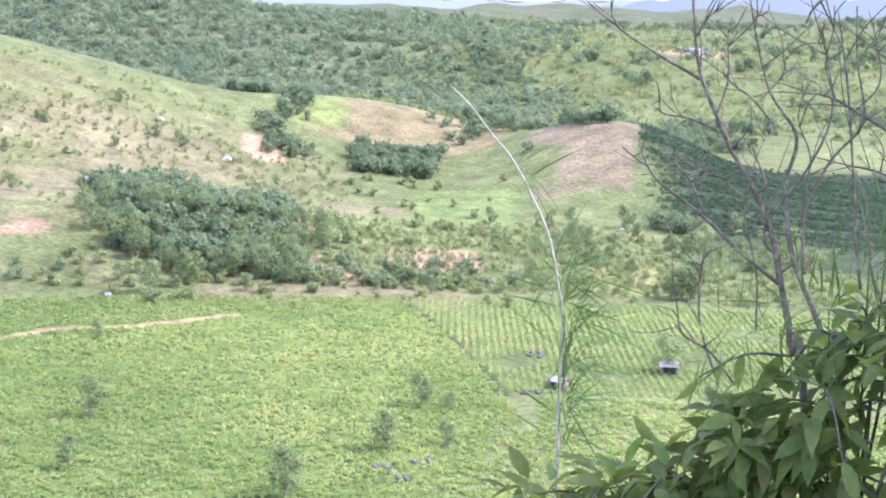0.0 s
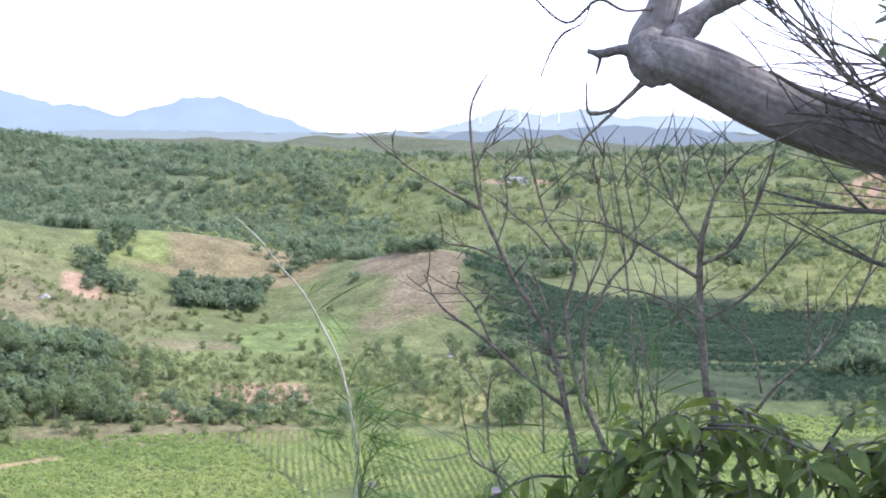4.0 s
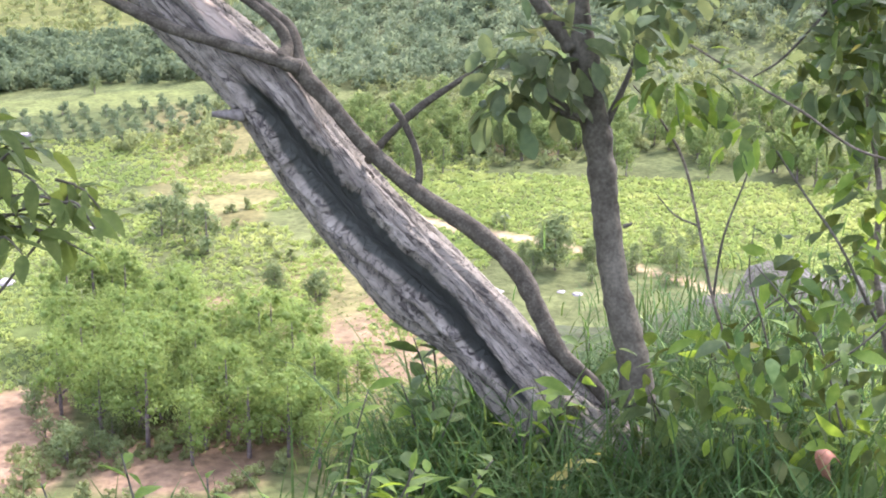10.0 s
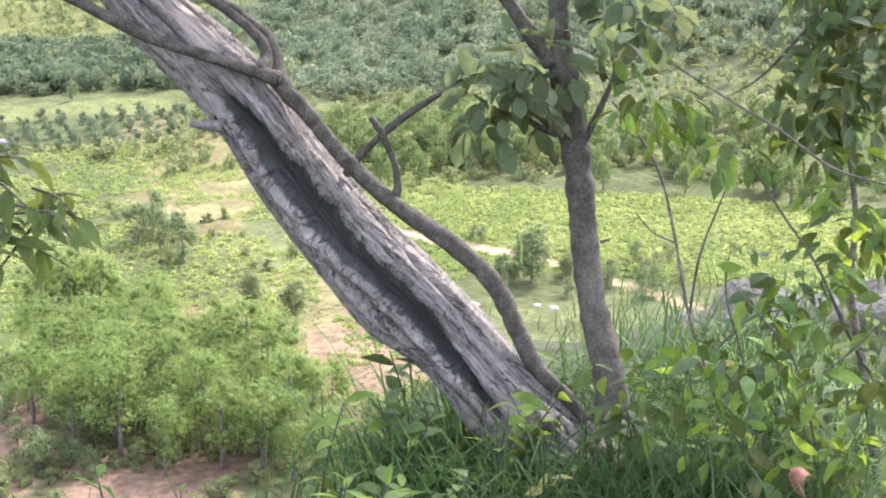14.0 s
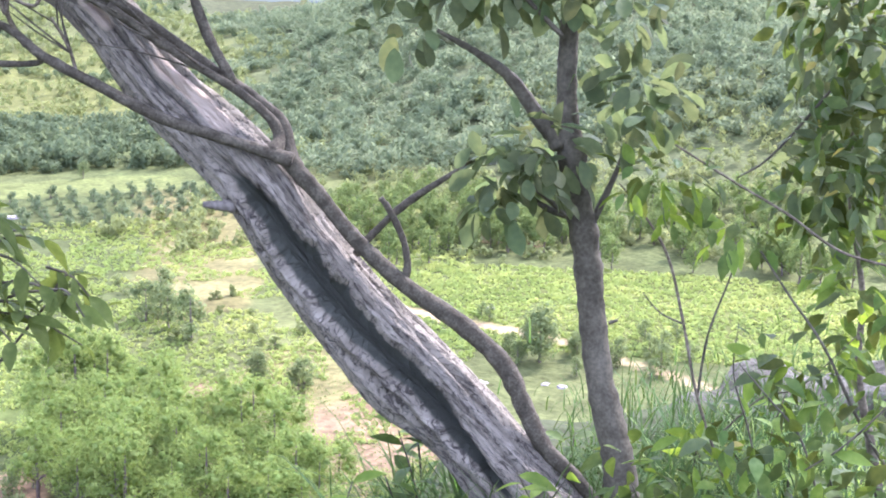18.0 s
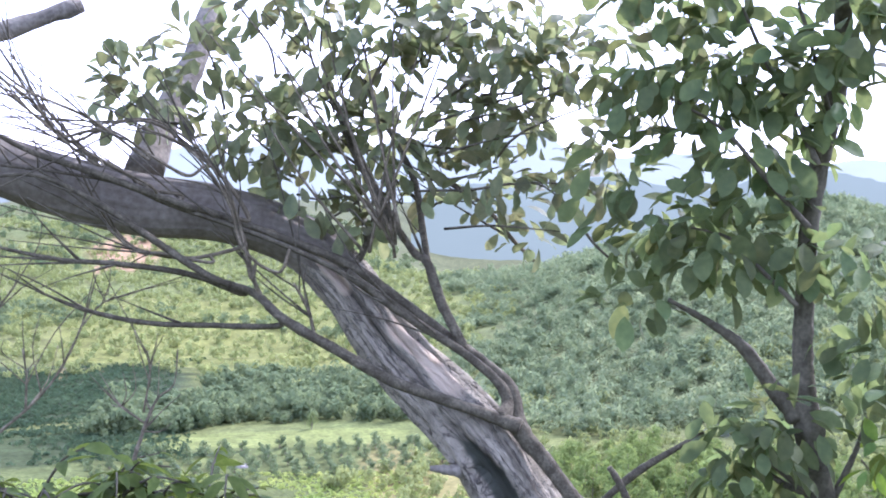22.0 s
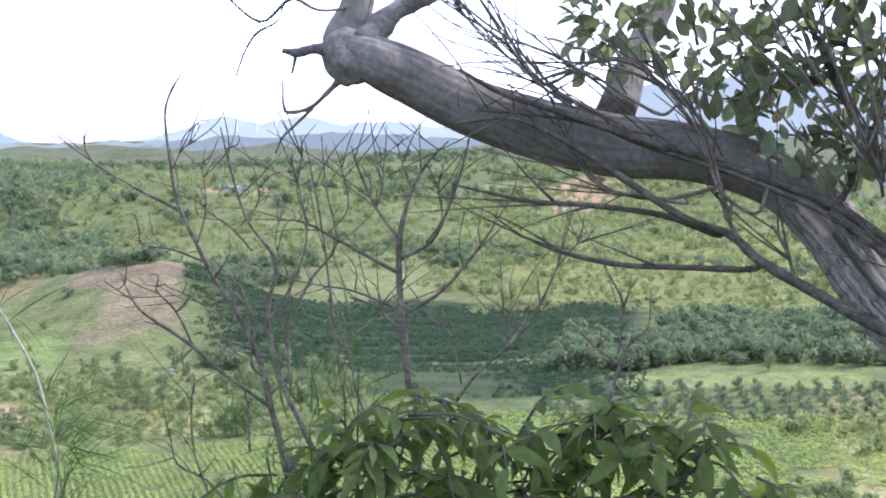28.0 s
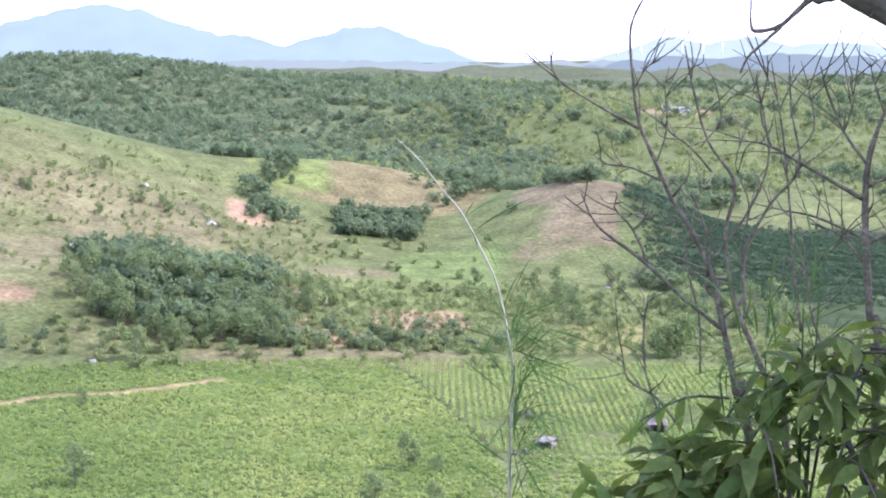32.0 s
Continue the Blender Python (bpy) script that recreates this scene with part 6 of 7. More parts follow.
# single trees: bearing, distance, size
SINGLE_TREES = (
    (40.37, 189.2, 1.21), (32.16, 154.2, 1.17), (27.71, 171.2, 0.99), (26.18, 189.6, 0.91), (24.94, 188.1, 0.51), (25.04, 172.6, 0.62),
    (15.54, 212.6, 1.36), (41.39, 168.2, 0.81), (31.93, 265.6, 0.89), (28.68, 265.6, 0.6), (26.61, 269.1, 0.82), (25.76, 261.1, 0.71),
    (39.95, 231.6, 0.56), (37.72, 258.1, 1.03), (14.67, 264.6, 1.53), (15.5, 264.6, 1.06), (40.26, 337.6, 0.81), (36.35, 384.1, 0.8),
)
SINGLE_TREES += (
    (38.98, 370.6, 0.71), (-26.97, 188, 1.36), (-28.57, 190.5, 0.69), (-30.31, 187.5, 0.75), (-32.29, 185.5, 0.92), (-16.56, 173.5, 0.86),
    (-14.58, 177.5, 0.88), (-8.27, 190.5, 0.67), (-9.84, 209.5, 1.59), (-10.78, 205.5, 1.15), (-11.72, 199, 1.51), (-24.69, 208, 0.58),
    (-17.7, 294, 0.71), (-0.78, 152, 0.85), (-10.47, 213.5, 1.37), (-16.31, 173.5, 0.83), (-14.58, 178, 0.78), (-26.94, 189, 1.44),
    (-24.35, 210.5, 0.51), (14.53, 266, 1.71), (19.11, 293, 1.41), (21.34, 298.5, 0.96), (-7.46, 329, 0.92),
)
BOULDERS = ((-24.68, 215.5, 1.1, 1.5), (-4.56, 291.6, 1.6, 2.5), (-3.25, 191, 1.4, 3.5), (-6.65, 217, 0.8, 4.5), (34.45, 377.6, 1.6, 5.5), (39.92, 337.1, 1.6, 6.5), (37.14, 399.1, 1.4, 7.5), (-24.36, 178, 1, 8.5), (-28, 177.5, 0.8, 9.5), (-27.24, 178.5, 0.6, 10.5), (-6.81, 217, 0.8, 11.5), (39.45, 258.1, 0.9, 12.5), (17.68, 336.1, 0.8, 13.5))
HUTS = ((15.46, 212.1), (20.15, 200.6), (39.81, 336.1), (14.67, 794.1), (15.32, 806.1), (15.0, 800.1))
HEAPS = ((21.27, 219.1), (21.36, 197.6), (26.91, 160.1), (27.79, 164.2), (26.16, 166.1), (21.1, 218.6))
TURBINES = (17.39, 16.41, 14.74, 13.12, 13.89)


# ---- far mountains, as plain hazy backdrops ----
# Aerial haze put into an emission colour; the ranges glow by themselves.
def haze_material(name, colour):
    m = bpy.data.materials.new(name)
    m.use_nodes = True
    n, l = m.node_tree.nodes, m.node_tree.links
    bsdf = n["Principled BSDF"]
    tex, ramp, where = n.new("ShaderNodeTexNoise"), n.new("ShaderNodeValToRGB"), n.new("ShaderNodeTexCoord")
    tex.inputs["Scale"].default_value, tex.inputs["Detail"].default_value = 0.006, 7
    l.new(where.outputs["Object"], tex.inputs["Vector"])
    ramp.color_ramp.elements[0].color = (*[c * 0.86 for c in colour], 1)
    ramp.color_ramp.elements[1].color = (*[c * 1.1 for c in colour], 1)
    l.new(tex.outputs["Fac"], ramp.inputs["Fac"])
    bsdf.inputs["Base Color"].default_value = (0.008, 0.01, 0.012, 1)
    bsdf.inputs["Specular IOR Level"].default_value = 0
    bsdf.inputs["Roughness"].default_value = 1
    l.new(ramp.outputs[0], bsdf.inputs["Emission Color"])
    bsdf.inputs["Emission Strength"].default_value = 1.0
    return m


def mountain_range(label, far, left, right, peaks, colour, foot, seed):
    """A distant range. peaks: rows of bearing, height in degrees over the eye's level, spread in degrees."""
    cols, ups = np.arange(right, left, 0.12), np.linspace(0, 1, 9)
    crest = np.full(len(cols), -9.0)
    for bearing, up, spread in peaks:
        crest = np.maximum(crest, -1.0 + (up + 1.0) * np.exp(-0.5 * np.abs((cols - bearing) / spread) ** 1.7))
    crest = crest + (value_noise(cols * 10, cols * 0 + seed * 7, 9, seed) - 0.5) * 0.22 + (value_noise(cols * 10, cols * 0 + seed, 3, seed) - 0.5) * 0.10
    verts, faces = [], []
    for i, u in enumerate(ups):
        for az, top in zip(cols, crest):
            d = far * (1 + 0.10 * u)
            b = math.radians(az)
            verts.append((-math.sin(b) * d, math.cos(b) * d, foot + (1.6 + d * math.tan(math.radians(max(top, -2.0))) - foot) * math.sin(u * math.pi / 2)))
    n = len(cols)
    faces = [(i * n + k, i * n + k + 1, (i + 1) * n + k + 1, (i + 1) * n + k) for i in range(len(ups) - 1) for k in range(n - 1)]
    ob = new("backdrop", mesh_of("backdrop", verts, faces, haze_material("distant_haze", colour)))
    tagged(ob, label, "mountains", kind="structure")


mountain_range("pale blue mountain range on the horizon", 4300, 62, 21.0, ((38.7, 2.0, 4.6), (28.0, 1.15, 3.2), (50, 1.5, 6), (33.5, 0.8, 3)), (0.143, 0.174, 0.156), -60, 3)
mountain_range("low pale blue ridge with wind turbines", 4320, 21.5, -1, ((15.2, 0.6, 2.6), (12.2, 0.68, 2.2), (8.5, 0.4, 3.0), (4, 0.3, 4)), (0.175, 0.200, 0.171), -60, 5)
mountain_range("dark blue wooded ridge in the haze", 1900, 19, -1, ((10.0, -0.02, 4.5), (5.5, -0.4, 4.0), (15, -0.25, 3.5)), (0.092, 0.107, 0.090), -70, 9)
# added low rise that covers the far plain with a hazy tone
mountain_range("low backdrop added in the grey-green tone of the hazy far plain", 1950, 62, 14, ((32, -0.30, 12), (24.0, -0.35, 7), (18.5, -0.30, 6), (45, -0.3, 12)), (0.124, 0.140, 0.107), -70, 13)
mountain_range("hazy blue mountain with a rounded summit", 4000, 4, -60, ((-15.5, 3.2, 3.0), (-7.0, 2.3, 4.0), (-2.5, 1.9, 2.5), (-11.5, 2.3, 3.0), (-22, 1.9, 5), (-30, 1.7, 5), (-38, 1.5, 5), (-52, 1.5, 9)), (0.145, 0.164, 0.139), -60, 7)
mountain_range("wooded mountain flank with grey-blue haze painted in", 1500, -11.5, -48, ((-15, 0.5, 3.5), (-20, 0.75, 4), (-28, 1.25, 4), (-33, 1.0, 4), (-39, 0.85, 5)), (0.080, 0.097, 0.075), -130, 11)


# ---- trees of the valley ----
def tree_kind(seed, tall, wide, crown_mat, count, leaf, lumps_n, clear, name, label, category="tree", flat=0.85):
    """One tree, with trunk, limbs and a crown of many small sprays, standing at its own base."""
    rng = np.random.default_rng(seed)
    ob = thing(name, (0, 0, -500), label, category)
    lumps = []
    for i in range(lumps_n):
        f = (i + 0.5) / lumps_n
        r = wide * 0.5 * (0.32 + 0.26 * rng.random()) * (1.1 - 0.5 * abs(f - 0.5))
        a, out = rng.random() * 6.28, wide * 0.5 * 0.82 * math.sin(math.pi * (0.22 + 0.66 * f)) * (0.35 + 0.65 * rng.random())
        lumps.append((math.cos(a) * out, math.sin(a) * out, tall * (clear + (0.96 - clear) * f) , r))
    lean = rng.normal(0, 0.02, 2) * tall
    r0 = tall * 0.016 + 0.03
    stem = ((0, 0, -0.3, r0 * 1.25), (lean[0] * 0.4, lean[1] * 0.4, tall * clear, r0), (lean[0], lean[1], tall * 0.8, r0 * 0.35))
    limbs = [tube(((lean[0] * 0.4, lean[1] * 0.4, tall * clear * 0.85, r0 * 0.6), (q[0] * 0.5, q[1] * 0.5, tall * clear * 0.4 + q[2] * 0.6, r0 * 0.4), (*q[:3], r0 * 0.15)), (0, 0, 0), 4, 1, 0.1, i) for i, q in enumerate(lumps[:4])]
    part("trunk", join(tube(stem, (0, 0, 0), 6, 3, 0.08, seed), *limbs), TRUNK_FAR, ob)
    part("crown", join(heart(rng, lumps, flat, 0.3), tuft(rng, count, lumps, leaf, flat, 0.15)), crown_mat, ob)
    return ob


BROAD = [tree_kind(40 + i, 5.2, 4.4, CROWN, 760, 0.32, 11, 0.22, "field_tree", "small dark green broadleaf tree standing among the crops") for i in range(4)]
LIGHT = [tree_kind(50 + i, 8.8, 6.0, ACACIA, 2600, 0.21, 26, 0.30, "acacia_tree", "slender light green acacia in a planted grove", flat=0.95) for i in range(5)]
FAR_LIGHT = [tree_kind(55 + i, 7.6, 5.4, GROVE, 700, 0.46, 14, 0.24, "acacia_tree", "green acacia in a planted wood beside the field", flat=0.95) for i in range(3)]
ROUND = [tree_kind(60 + i, 2.2, 3.1, HEDGE, 190, 0.36, 7, 0.10, "orchard_tree", "low round fruit tree in an orchard row", flat=0.8) for i in range(3)]
SHRUBS = [tree_kind(70 + i, 2.4, 3.0, SCRUB, 260, 0.40, 7, 0.06, "field_shrub", "pale green shrub at a field edge", "shrub", flat=0.7) for i in range(3)]
GROUPS = {"field_tree": "scattered field trees", "acacia_tree": "acacia grove", "orchard_tree": "orchard rows", "field_shrub": "field-edge shrubs"}
MASTERS = BROAD + LIGHT + FAR_LIGHT + ROUND + SHRUBS
for ob in MASTERS:
    ob["group"] = GROUPS[ob.name.split(".")[0]]
USED = set()


def plant(kind, bearing, far, size=1.0, rng=random):
    """Stands a tree of that kind on the ground; each master is used up first."""
    i = rng.randrange(len(kind)) if rng is random else int(rng.integers(len(kind)))
    src, p = kind[i], spot(bearing, far)
    m = Matrix.Translation((p.x, p.y, p.z - 0.05)) @ pose(0, 0, 0, 0, 0, random.uniform(0, 360))
    if src.name not in USED:
        USED.add(src.name)
        src.matrix_basis = m
        ob = src
    else:
        ob = copy_thing(src, m)
    k = size * random.uniform(0.85, 1.15)
    ob.scale = (k, k, k * random.uniform(0.92, 1.1))
    return ob


for bearing, far, size in SINGLE_TREES:
    plant(BROAD, bearing, far, size)


def stand(kind, count, left, right, near, far, low=0.7, high=1.2, gap=0.0):
    """A loose stand of trees between two bearings and two distances."""
    done = []
    for _ in range(count * 9):
        if len(done) == count:
            break
        u, v = random.uniform(-1, 1), random.uniform(-1, 1)
        if random.random() < smooth(0.65, 1.15, math.hypot(u, v)):
            continue
        a, d = (left + right) / 2 + u * (left - right) / 2, (near + far) / 2 + v * (far - near) / 2
        q = (math.radians(a) * d, d)
        if gap and any((q[0] - r[0]) ** 2 + (q[1] - r[1]) ** 2 < gap * gap for r in done):
            continue
        done.append(q)
        plant(kind, a, d, random.uniform(low, high))


# the acacia grove below the spur
stand(LIGHT, 34, -4.6, -11.5, 128, 170, 0.95, 1.25, 3.4)
stand(LIGHT, 27, -9.5, -16.5, 123, 152, 0.9, 1.15, 3.2)
stand(LIGHT, 12, -14.5, -19.0, 121, 140, 0.7, 0.95, 3.0)
stand(LIGHT, 12, -19.5, -23.5, 120, 138, 0.5, 0.75, 2.4)
stand(SHRUBS, 26, -1, -24, 112, 130, 0.4, 0.9)
stand(BROAD, 14, -1, -9, 124, 150, 0.5, 0.8)
# woods at the foot of the dark hill and round the light field
stand(FAR_LIGHT, 95, -16.5, -29, 243, 305, 0.6, 0.95)
stand(FAR_LIGHT, 70, -27, -45, 240, 300, 0.7, 1.0)
stand(BROAD, 22, -20, -36, 178, 205, 0.4, 0.75)
stand(SHRUBS, 45, -2, -24, 165, 240, 0.4, 0.9)
# the grove in the hollow, the field edges
stand(BROAD, 90, 40.5, 29.5, 262, 320, 0.7, 1.2)
stand(BROAD, 26, 44, 13, 260, 284, 0.4, 0.9)
stand(SHRUBS, 70, 46, 12, 252, 284, 0.5, 1.2)
stand(BROAD, 40, 25, 8, 285, 345, 0.6, 1.1)
stand(BROAD, 26, 47, 31, 295, 420, 0.4, 0.8)
stand(SHRUBS, 40, 32, 20, 285, 400, 0.5, 1.2)
# the orchard
for row in range(6):
    for k in range(22):
        plant(ROUND, 1.2 - k * 0.80 + 0.13 * row + random.uniform(-0.1, 0.1), 277 + row * 5.2 + 0.5 * k + random.uniform(-0.8, 0.8), random.uniform(0.8, 1.25))


# ---- woods and scrub that nobody could count ----
def blob(seed, count, flat, card=0.34, hearts=3):
    rng = np.random.default_rng(seed)
    lumps = [(rng.normal(0, 0.2), rng.normal(0, 0.2), 0.3 + 0.45 * rng.random(), 0.24 + 0.14 * rng.random()) for _ in range(hearts)]
    return tuft(rng, count, lumps, card, flat, 0.25)


def woods(name, label, mat, seed, bands, tri=64, card=0.22, hearts=3):
    """bands: rows of count, left, right, near, far, smallest and largest crown in metres, clumping."""
    rng = np.random.default_rng(seed)
    shapes = [blob(seed + i, tri, 0.9, card, hearts) for i in range(4)]
    pieces = []
    for count, left, right, near, far, low, high, clump in bands:
        az, d = rng.uniform(right, left, count * 3), np.sqrt(rng.uniform(near**2, far**2, count * 3))
        b = np.radians(az)
        x, y = -np.sin(b) * d, np.cos(b) * d
        side = np.minimum(np.minimum(az - right, left - az) / (left - right), np.minimum(d - near, far - d) / (far - near))
        keep = value_noise(x, y, 45, seed) * 0.6 + value_noise(x, y, 15, seed + 1) * 0.4 > clump + 0.45 * (1 - smooth(0, 0.16, side))
        x, y = x[keep][:count], y[keep][:count]
        z = height(x, y)
        s = rng.uniform(low, high, len(x))
        pick = rng.integers(0, 4, len(x))
        for k in range(4):
            m = pick == k
            if m.any():
                sz = np.stack((s[m], s[m], s[m] * rng.uniform(0.75, 1.3, m.sum())), -1)
                pieces.append(scatter(shapes[k], np.stack((x, y, z - 0.1 * s), -1)[m], rng.uniform(0, 6.28, m.sum()), sz))
    ob = new(name, big_mesh(name, pieces, mat))
    return tagged(ob, label, "trees", kind="stuff")


woods("hill_forest", "dense dark green forest covering the hillside", FOREST, 300, ((6600, -12.5, -50, 318, 720, 3.2, 6.8, 0.08),), 124, 0.155, 5)
woods("hill_forest", "hazy green forest on the long hill beyond the fields", FOREST, 310, ((5200, 52, 20, 560, 1050, 3.6, 7.0, 0.08),), 54, 0.25, 4)
woods("valley_woods", "dark clumps of trees along hedges and the valley bottom", HEDGE, 330,
      ((800, 3, -15, 330, 430, 3, 6, 0.36), (600, 24, 2, 455, 600, 3, 6, 0.55), (700, 36, 16, 380, 620, 3, 6.5, 0.55), (1500, 30, -16, 650, 1500, 3.5, 8, 0.50), (650, 15, -14, 440, 700, 2.2, 5, 0.52),
       (400, 40, 31, 268, 348, 3, 5.5, 0.22), (120, 29.2, 25.4, 388, 424, 3, 5.5, 0.2), (40, 33, 30.5, 395, 415, 2.5, 4.5, 0.2), (130, 48, 12, 262, 296, 1.6, 3.2, 0.5), (260, 26, 10, 290, 350, 3, 5.5, 0.5)), 92, 0.2, 4)
woods("slope_scrub", "pale green scrub and bushes dotted over the far slopes", SCRUB, 360,
      ((3600, 30, 2, 470, 1100, 2.0, 5.0, 0.20), (5000, 6, -16, 385, 1100, 2.0, 5.0, 0.20), (800, 48, 28, 285, 460, 0.9, 2.2, 0.42), (1500, -8, -46, 240, 420, 1.6, 4.2, 0.42), (1500, 34, 5, 258, 335, 0.8, 2.4, 0.30), (1100, 2, -25, 100, 138, 0.5, 1.3, 0.40)), 58, 0.215, 3)


# ---- crops ----
def crop_shape(seed, count):
    rng = np.random.default_rng(seed)
    return tuft(rng, count, [(rng.normal(0, 0.18), rng.normal(0, 0.18), 0.35, 0.42) for _ in range(3)], 0.5, 0.7)


def crop_rows():
    """Cassava-like rows running down the sunlit field, and the thick stand beside them."""
    rng = np.random.default_rng(77)
    shapes = [crop_shape(80 + i, 10) for i in range(3)]
    pieces = []
    u, v = np.meshgrid(np.arange(-34, 34, 0.62), np.arange(-80, 80, 1.25))
    u, v = u.ravel() + rng.normal(0, 0.1, u.size), v.ravel() + rng.normal(0, 0.07, v.size)
    b, turn = math.radians(16.5), math.radians(115)
    ox, oy = -math.sin(b) * 232, math.cos(b) * 232
    x, y = ox + u * math.cos(turn) - v * math.sin(turn), oy + u * math.sin(turn) + v * math.cos(turn)
    d, az = np.hypot(x, y), np.degrees(np.arctan2(-x, y))
    edge = 27.0 - (257 - d) * 0.0754
    m = (az < edge) & (az > 5.5) & (d < 258) & (d > 197) & (value_noise(x, y, 9, 5) > 0.2)
    rows = (x[m], y[m], rng.uniform(0.5, 0.78, m.sum()))
    n = 36000
    az2, d2 = rng.uniform(-1, 50, n), np.sqrt(rng.uniform(142**2, 257**2, n))
    bb = np.radians(az2)
    m2 = (az2 > 27.2 - (257 - d2) * 0.0754) | ((d2 < 196) & (az2 < 21))
    thick = (-np.sin(bb[m2]) * d2[m2], np.cos(bb[m2]) * d2[m2], rng.uniform(0.5, 0.95, m2.sum()))
    n = 8200
    az3, d3 = rng.uniform(-46, -21, n), np.sqrt(rng.uniform(193**2, 244**2, n))
    b3 = np.radians(az3)
    light = (-np.sin(b3) * d3, np.cos(b3) * d3, rng.uniform(0.5, 1.0, n))
    n = 21000
    az4, d4 = rng.uniform(-24, 6, n), np.sqrt(rng.uniform(150**2, 285**2, n))
    b4 = np.radians(az4)
    x4, y4 = -np.sin(b4) * d4, np.cos(b4) * d4
    dry = (az4 < -12) & (d4 < 178)
    m4 = value_noise(x4, y4, 22, 9) * 0.6 + value_noise(x4, y4, 7, 10) * 0.4 > 0.36 + 0.16 * dry
    # stubble in rows on the dry field
    su, sv = np.meshgrid(np.arange(-36, 36, 0.8), np.arange(-26, 26, 1.5))
    su, sv = su.ravel() + rng.normal(0, 0.15, su.size), sv.ravel() + rng.normal(0, 0.12, sv.size)
    sx, sy = 49 + su * 0.86 - sv * 0.51, 152 + su * 0.51 + sv * 0.86
    sa, sd = np.degrees(np.arctan2(-sx, sy)), np.hypot(sx, sy)
    ms = (sa < -11.8) & (sa > -24.5) & (sd > 139) & (sd < 178) & (value_noise(sx, sy, 6, 31) > 0.3)
    stubble = (sx[ms], sy[ms], rng.uniform(0.22, 0.46, ms.sum()))
    mixed = (x4[m4], y4[m4], rng.uniform(0.4, 0.95, m4.sum()))
    # plants of the hollow, in the colour that includes cloud shade
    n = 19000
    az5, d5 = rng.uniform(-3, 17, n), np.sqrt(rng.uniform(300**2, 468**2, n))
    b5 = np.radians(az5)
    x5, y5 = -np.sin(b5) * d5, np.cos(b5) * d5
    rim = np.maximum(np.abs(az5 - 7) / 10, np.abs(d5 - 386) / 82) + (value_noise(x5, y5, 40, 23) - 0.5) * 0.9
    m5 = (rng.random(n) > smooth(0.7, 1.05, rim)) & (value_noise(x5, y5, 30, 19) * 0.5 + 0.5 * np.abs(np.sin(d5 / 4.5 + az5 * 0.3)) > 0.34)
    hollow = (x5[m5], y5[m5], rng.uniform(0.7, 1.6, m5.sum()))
    for i, (name, label, (x, y, s)) in enumerate((("crop_rows", "straight rows of green cassava plants on brown soil", rows), ("crop_field", "thick bright green leafy crop covering the field", thick),
                                                   ("crop_field", "pale green low crop in a flat field beside the dirt road", light), ("crop_patches", "loose patches of green crop plants", mixed), ("crop_stubble", "rows of low stubble on dry pinkish soil", stubble),
                                                   ("crop_field", "dark green crop in the valley hollow, deepened by painted cloud shade", hollow))):
        free = ~on_road(x, y, 1.2)
        x, y, s = x[free], y[free], s[free]
        z = height(x, y)
        pick = rng.integers(0, 3, len(x))
        pieces = [scatter(shapes[k], np.stack((x, y, z - 0.05), -1)[pick == k], rng.uniform(0, 6.28, (pick == k).sum()), s[pick == k]) for k in range(3)]
        tagged(new(name, big_mesh(name, pieces, SHADED_CROP if i == 5 else SCRUB if i == 4 else CROP)), label, "crops", kind="stuff")


crop_rows()


# ---- boulders, huts, sheds and wind turbines far off ----
def sit(bearing, far, sink=0.0):
    p = spot(bearing, far)
    return Vector((p.x, p.y, p.z - sink))


for bearing, far, size, seed in BOULDERS:
    rock("boulder", sit(bearing, far, size * 0.1), (size, size * 0.8, size * 0.75), PALE_ROCK, seed, "pale rounded granite boulder lying in the field", "boulder", "field boulders")


def box(lo, hi):
    (a, b, c), (d, e, f) = lo, hi
    v = [(a, b, c), (d, b, c), (d, e, c), (a, e, c), (a, b, f), (d, b, f), (d, e, f), (a, e, f)]
    return v, [(3, 2, 1, 0), (4, 5, 6, 7), (0, 1, 5, 4), (1, 2, 6, 5), (2, 3, 7, 6), (3, 0, 4, 7)]


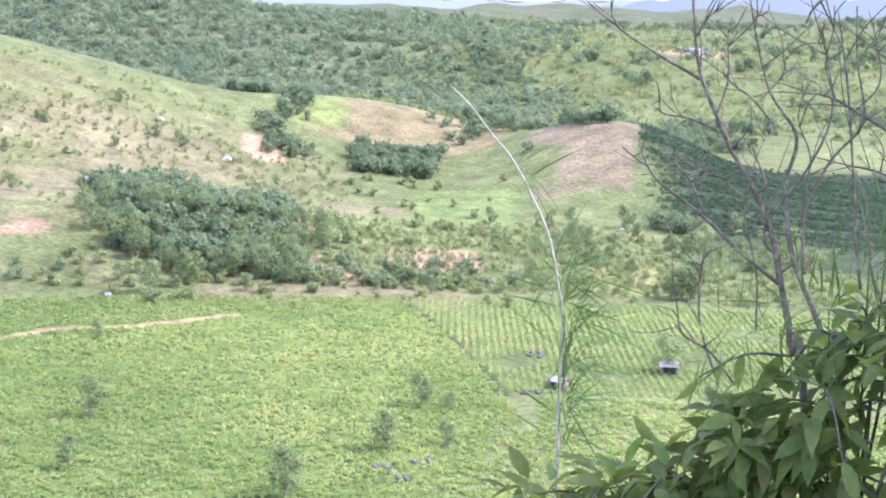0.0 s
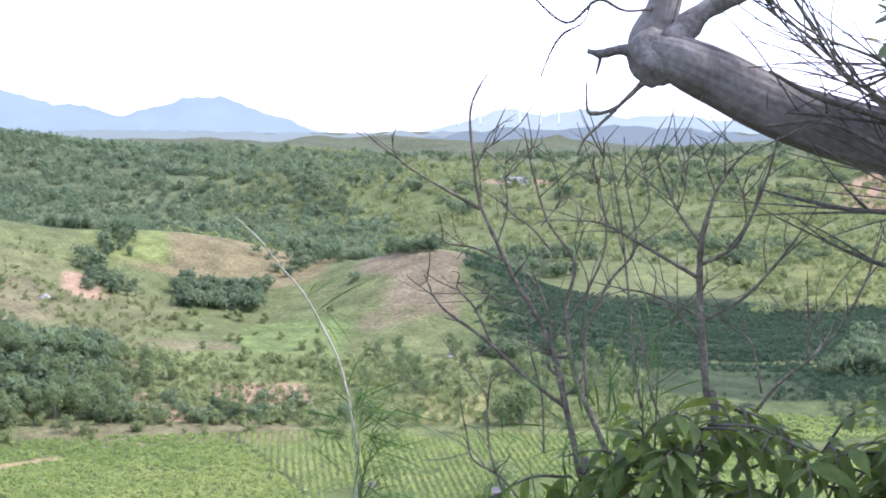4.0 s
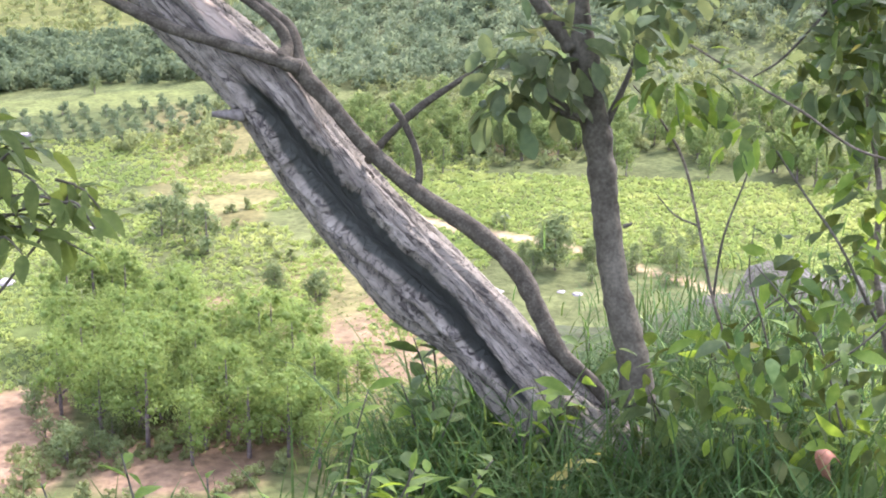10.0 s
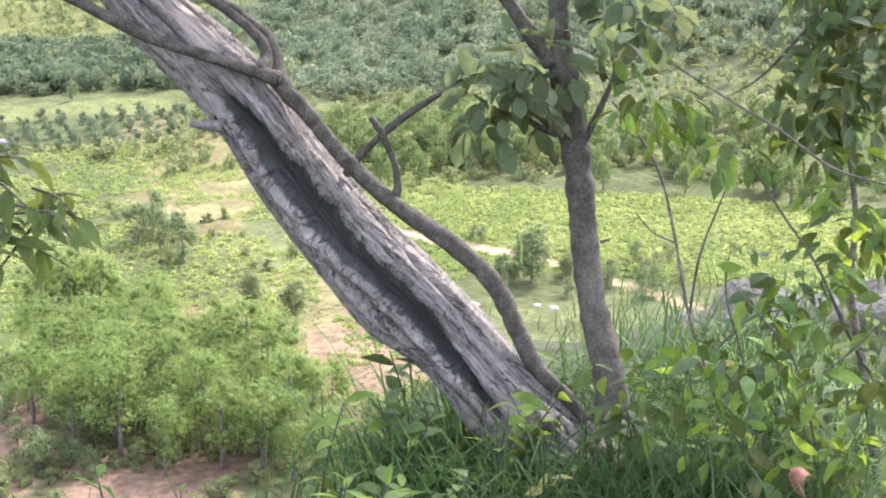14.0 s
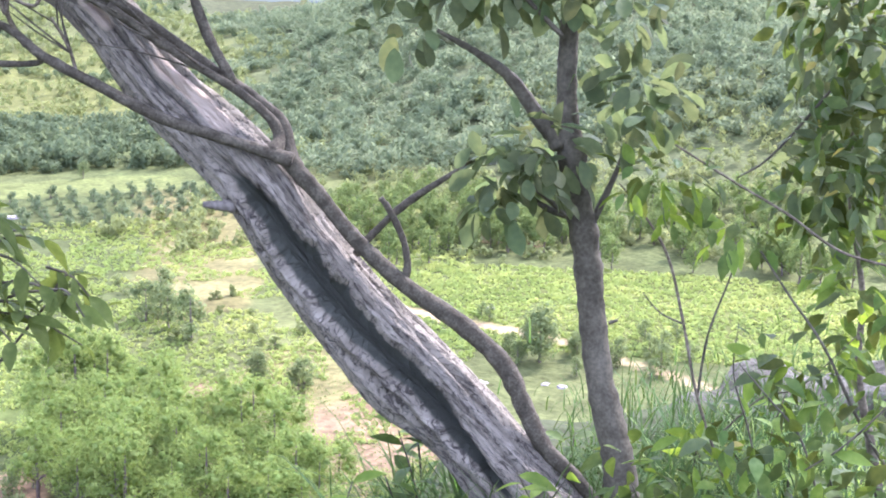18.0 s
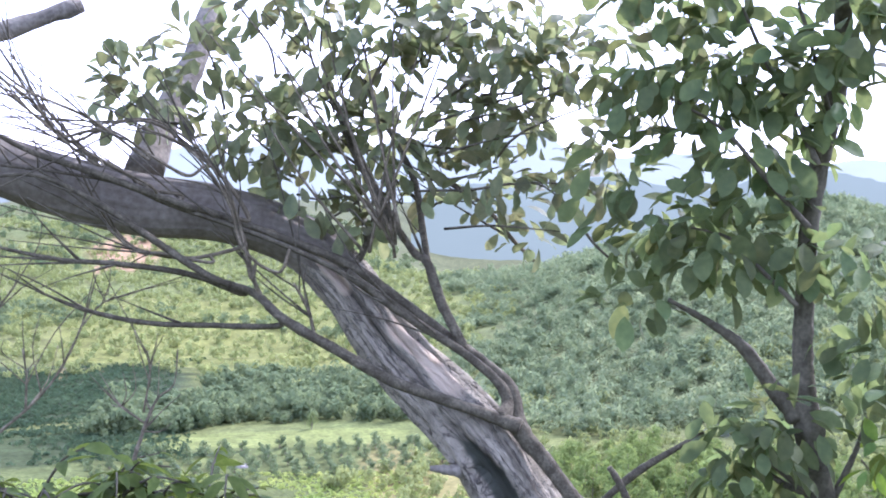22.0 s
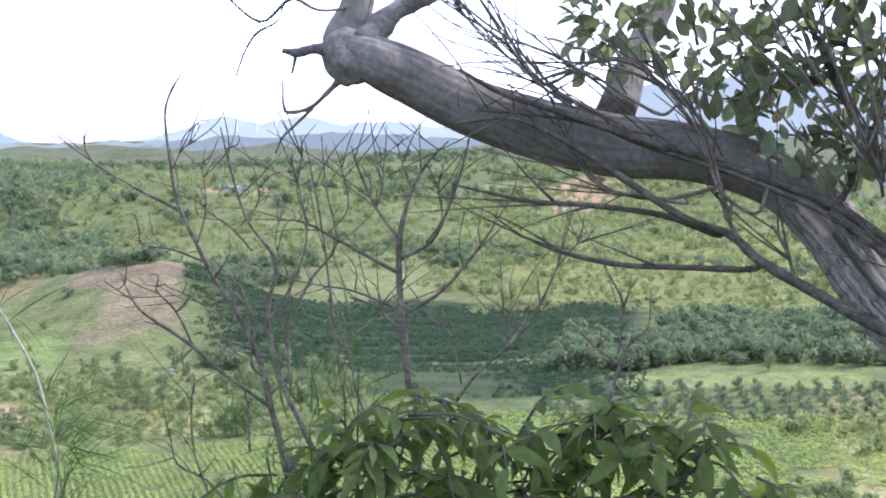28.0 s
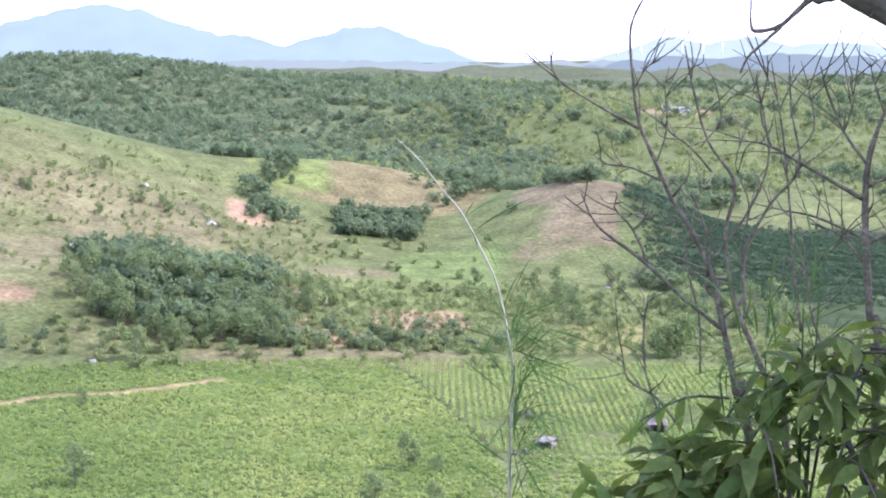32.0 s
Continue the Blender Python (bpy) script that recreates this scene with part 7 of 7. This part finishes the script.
def shed(name, bearing, far, turn, size, wall_mat, roof_mat, label, open_front=False):
    """A small farm building with a pitched roof, eaves, door and window openings framed out."""
    p = sit(bearing, far, 0.15)
    ob = thing(name, p, label, "building")
    ob.rotation_euler = (0, 0, radians(turn))
    w, d, h = size
    for x in (-w / 2, w / 2):
        part("wall", box((x - 0.08, -d / 2, 0), (x + 0.08, d / 2, h)), wall_mat, ob, smooth_faces=False)
    part("wall", box((-w / 2 + 0.082, d / 2 - 0.16, 0), (w / 2 - 0.082, d / 2, h)), wall_mat, ob, smooth_faces=False)
    if open_front:
        for x in (-w / 2 + 0.2, 0, w / 2 - 0.2):
            part("post", tube(((x, -d / 2, 0, 0.07), (x, -d / 2, h, 0.06)), (0, 0, 0), 7, 2, 0.05, 1), WOOD, ob)
    else:
        n = max(2, int(w / 3))
        step = w / n
        for i in range(n):
            a = -w / 2 + 0.082 + i * (w - 0.164) / n
            e = a + (w - 0.164) / n
            part("wall", box((a, -d / 2, 0), (a + (e - a) * 0.35, -d / 2 + 0.16, h)), wall_mat, ob, smooth_faces=False)
            part("wall", box((a + (e - a) * 0.65, -d / 2, 0), (e, -d / 2 + 0.16, h)), wall_mat, ob, smooth_faces=False)
            part("window_sill" if i else "threshold", box((a + (e - a) * 0.35, -d / 2, 0), (a + (e - a) * 0.65, -d / 2 + 0.16, h * 0.3 if i else 0.1)), wall_mat, ob, smooth_faces=False)
            part("lintel", box((a + (e - a) * 0.35, -d / 2, h * 0.8), (a + (e - a) * 0.65, -d / 2 + 0.16, h)), wall_mat, ob, smooth_faces=False)
    rise, o = d * 0.28, 0.4
    for s in (-1, 1):
        v = [(-w / 2 - o, s * (d / 2 + o), h - 0.1), (w / 2 + o, s * (d / 2 + o), h - 0.1), (w / 2 + o, 0, h + rise), (-w / 2 - o, 0, h + rise)]
        v += [(x, y, z + 0.09) for x, y, z in v]
        part("roof", (v, box((0, 0, 0), (1, 1, 1))[1]), roof_mat, ob, smooth_faces=False)
    return ob


shed("field_hut", *HUTS[0], 20, (2.3, 1.9, 1.5), WOOD, TIN, "small weathered plank hut with a pale tin roof under a tree", True)
shed("field_hut", *HUTS[1], -10, (2.2, 1.7, 1.3), WOOD, TIN, "low open field shelter with a pale roof", True)
shed("field_hut", *HUTS[2], 35, (3.6, 3.0, 2.0), WOOD, TIN, "small hut with a tin roof on the dry slope", True)
shed("white_shed", *HUTS[3], 12, (8, 4.5, 2.6), WALL, TIN, "long white farm shed on bare earth on the far slope")
shed("white_shed", *HUTS[4], 14, (5, 4, 2.4), WALL, TIN, "small white farm shed on bare earth on the far slope")
shed("white_shed", *HUTS[5], 5, (4.5, 4, 2.4), WALL, TIN, "white walled shed with a grey roof on the far slope")


def stone_pile(bearing, far, seed):
    p = sit(bearing, far)
    rng = np.random.default_rng(seed)
    ob = thing("stone_pile", p, "heap of pale field stones among the crops", "stones", "stone heaps")
    for i in range(7):
        bm = bmesh.new()
        bmesh.ops.create_icosphere(bm, subdivisions=2, radius=1.0)
        s = rng.uniform(0.2, 0.5)
        q = rng.normal(0, 0.7, 2)
        for v in bm.verts:
            v.co = v.co * s * (1 + 0.35 * noise.noise(v.co * 1.5 + Vector((seed, i, 0)))) + Vector((q[0], q[1], 0.25 + 0.2 * rng.random() * 0))
            v.co.z *= 0.8
        me = bpy.data.meshes.new("stone")
        bm.to_mesh(me)
        bm.free()
        me.materials.append(ROCK)
        part("stone", me, None, ob)


for i, (bearing, far) in enumerate(HEAPS):
    stone_pile(bearing, far, 11 + i)


def wind_turbine(bearing, far, spin, base_up):
    b = radians(bearing)
    ob = thing("wind_turbine", (-math.sin(b) * far, math.cos(b) * far, base_up), "white three-bladed wind turbine on the hazy ridge", "wind turbine", "row of wind turbines")
    part("tower", tube(((0, 0, 0, 2.3), (0, 0, 30, 1.8), (0, 0, 58, 1.3)), (0, 0, 0), 10, 3, 0.0, 1), WHITE, ob)
    part("nacelle", box((-1.6, -3, 57), (1.6, 5, 60.4)), WHITE, ob, smooth_faces=False)
    for k in range(3):
        a = radians(spin + 120 * k)
        c, s = math.cos(a), math.sin(a)
        line = [(c * r, -3.6, 58.8 + s * r, w) for r, w in ((0.5, 1.1), (8, 1.3), (20, 0.9), (31, 0.35))]
        part("blade", tube(line, (0, 0, 0), 6, 3, 0.0, k), WHITE, ob)
    return ob


for i, bearing in enumerate(TURBINES):
    wind_turbine(bearing, 4240, 17 + 37 * i, -6 + 3 * (i % 2))
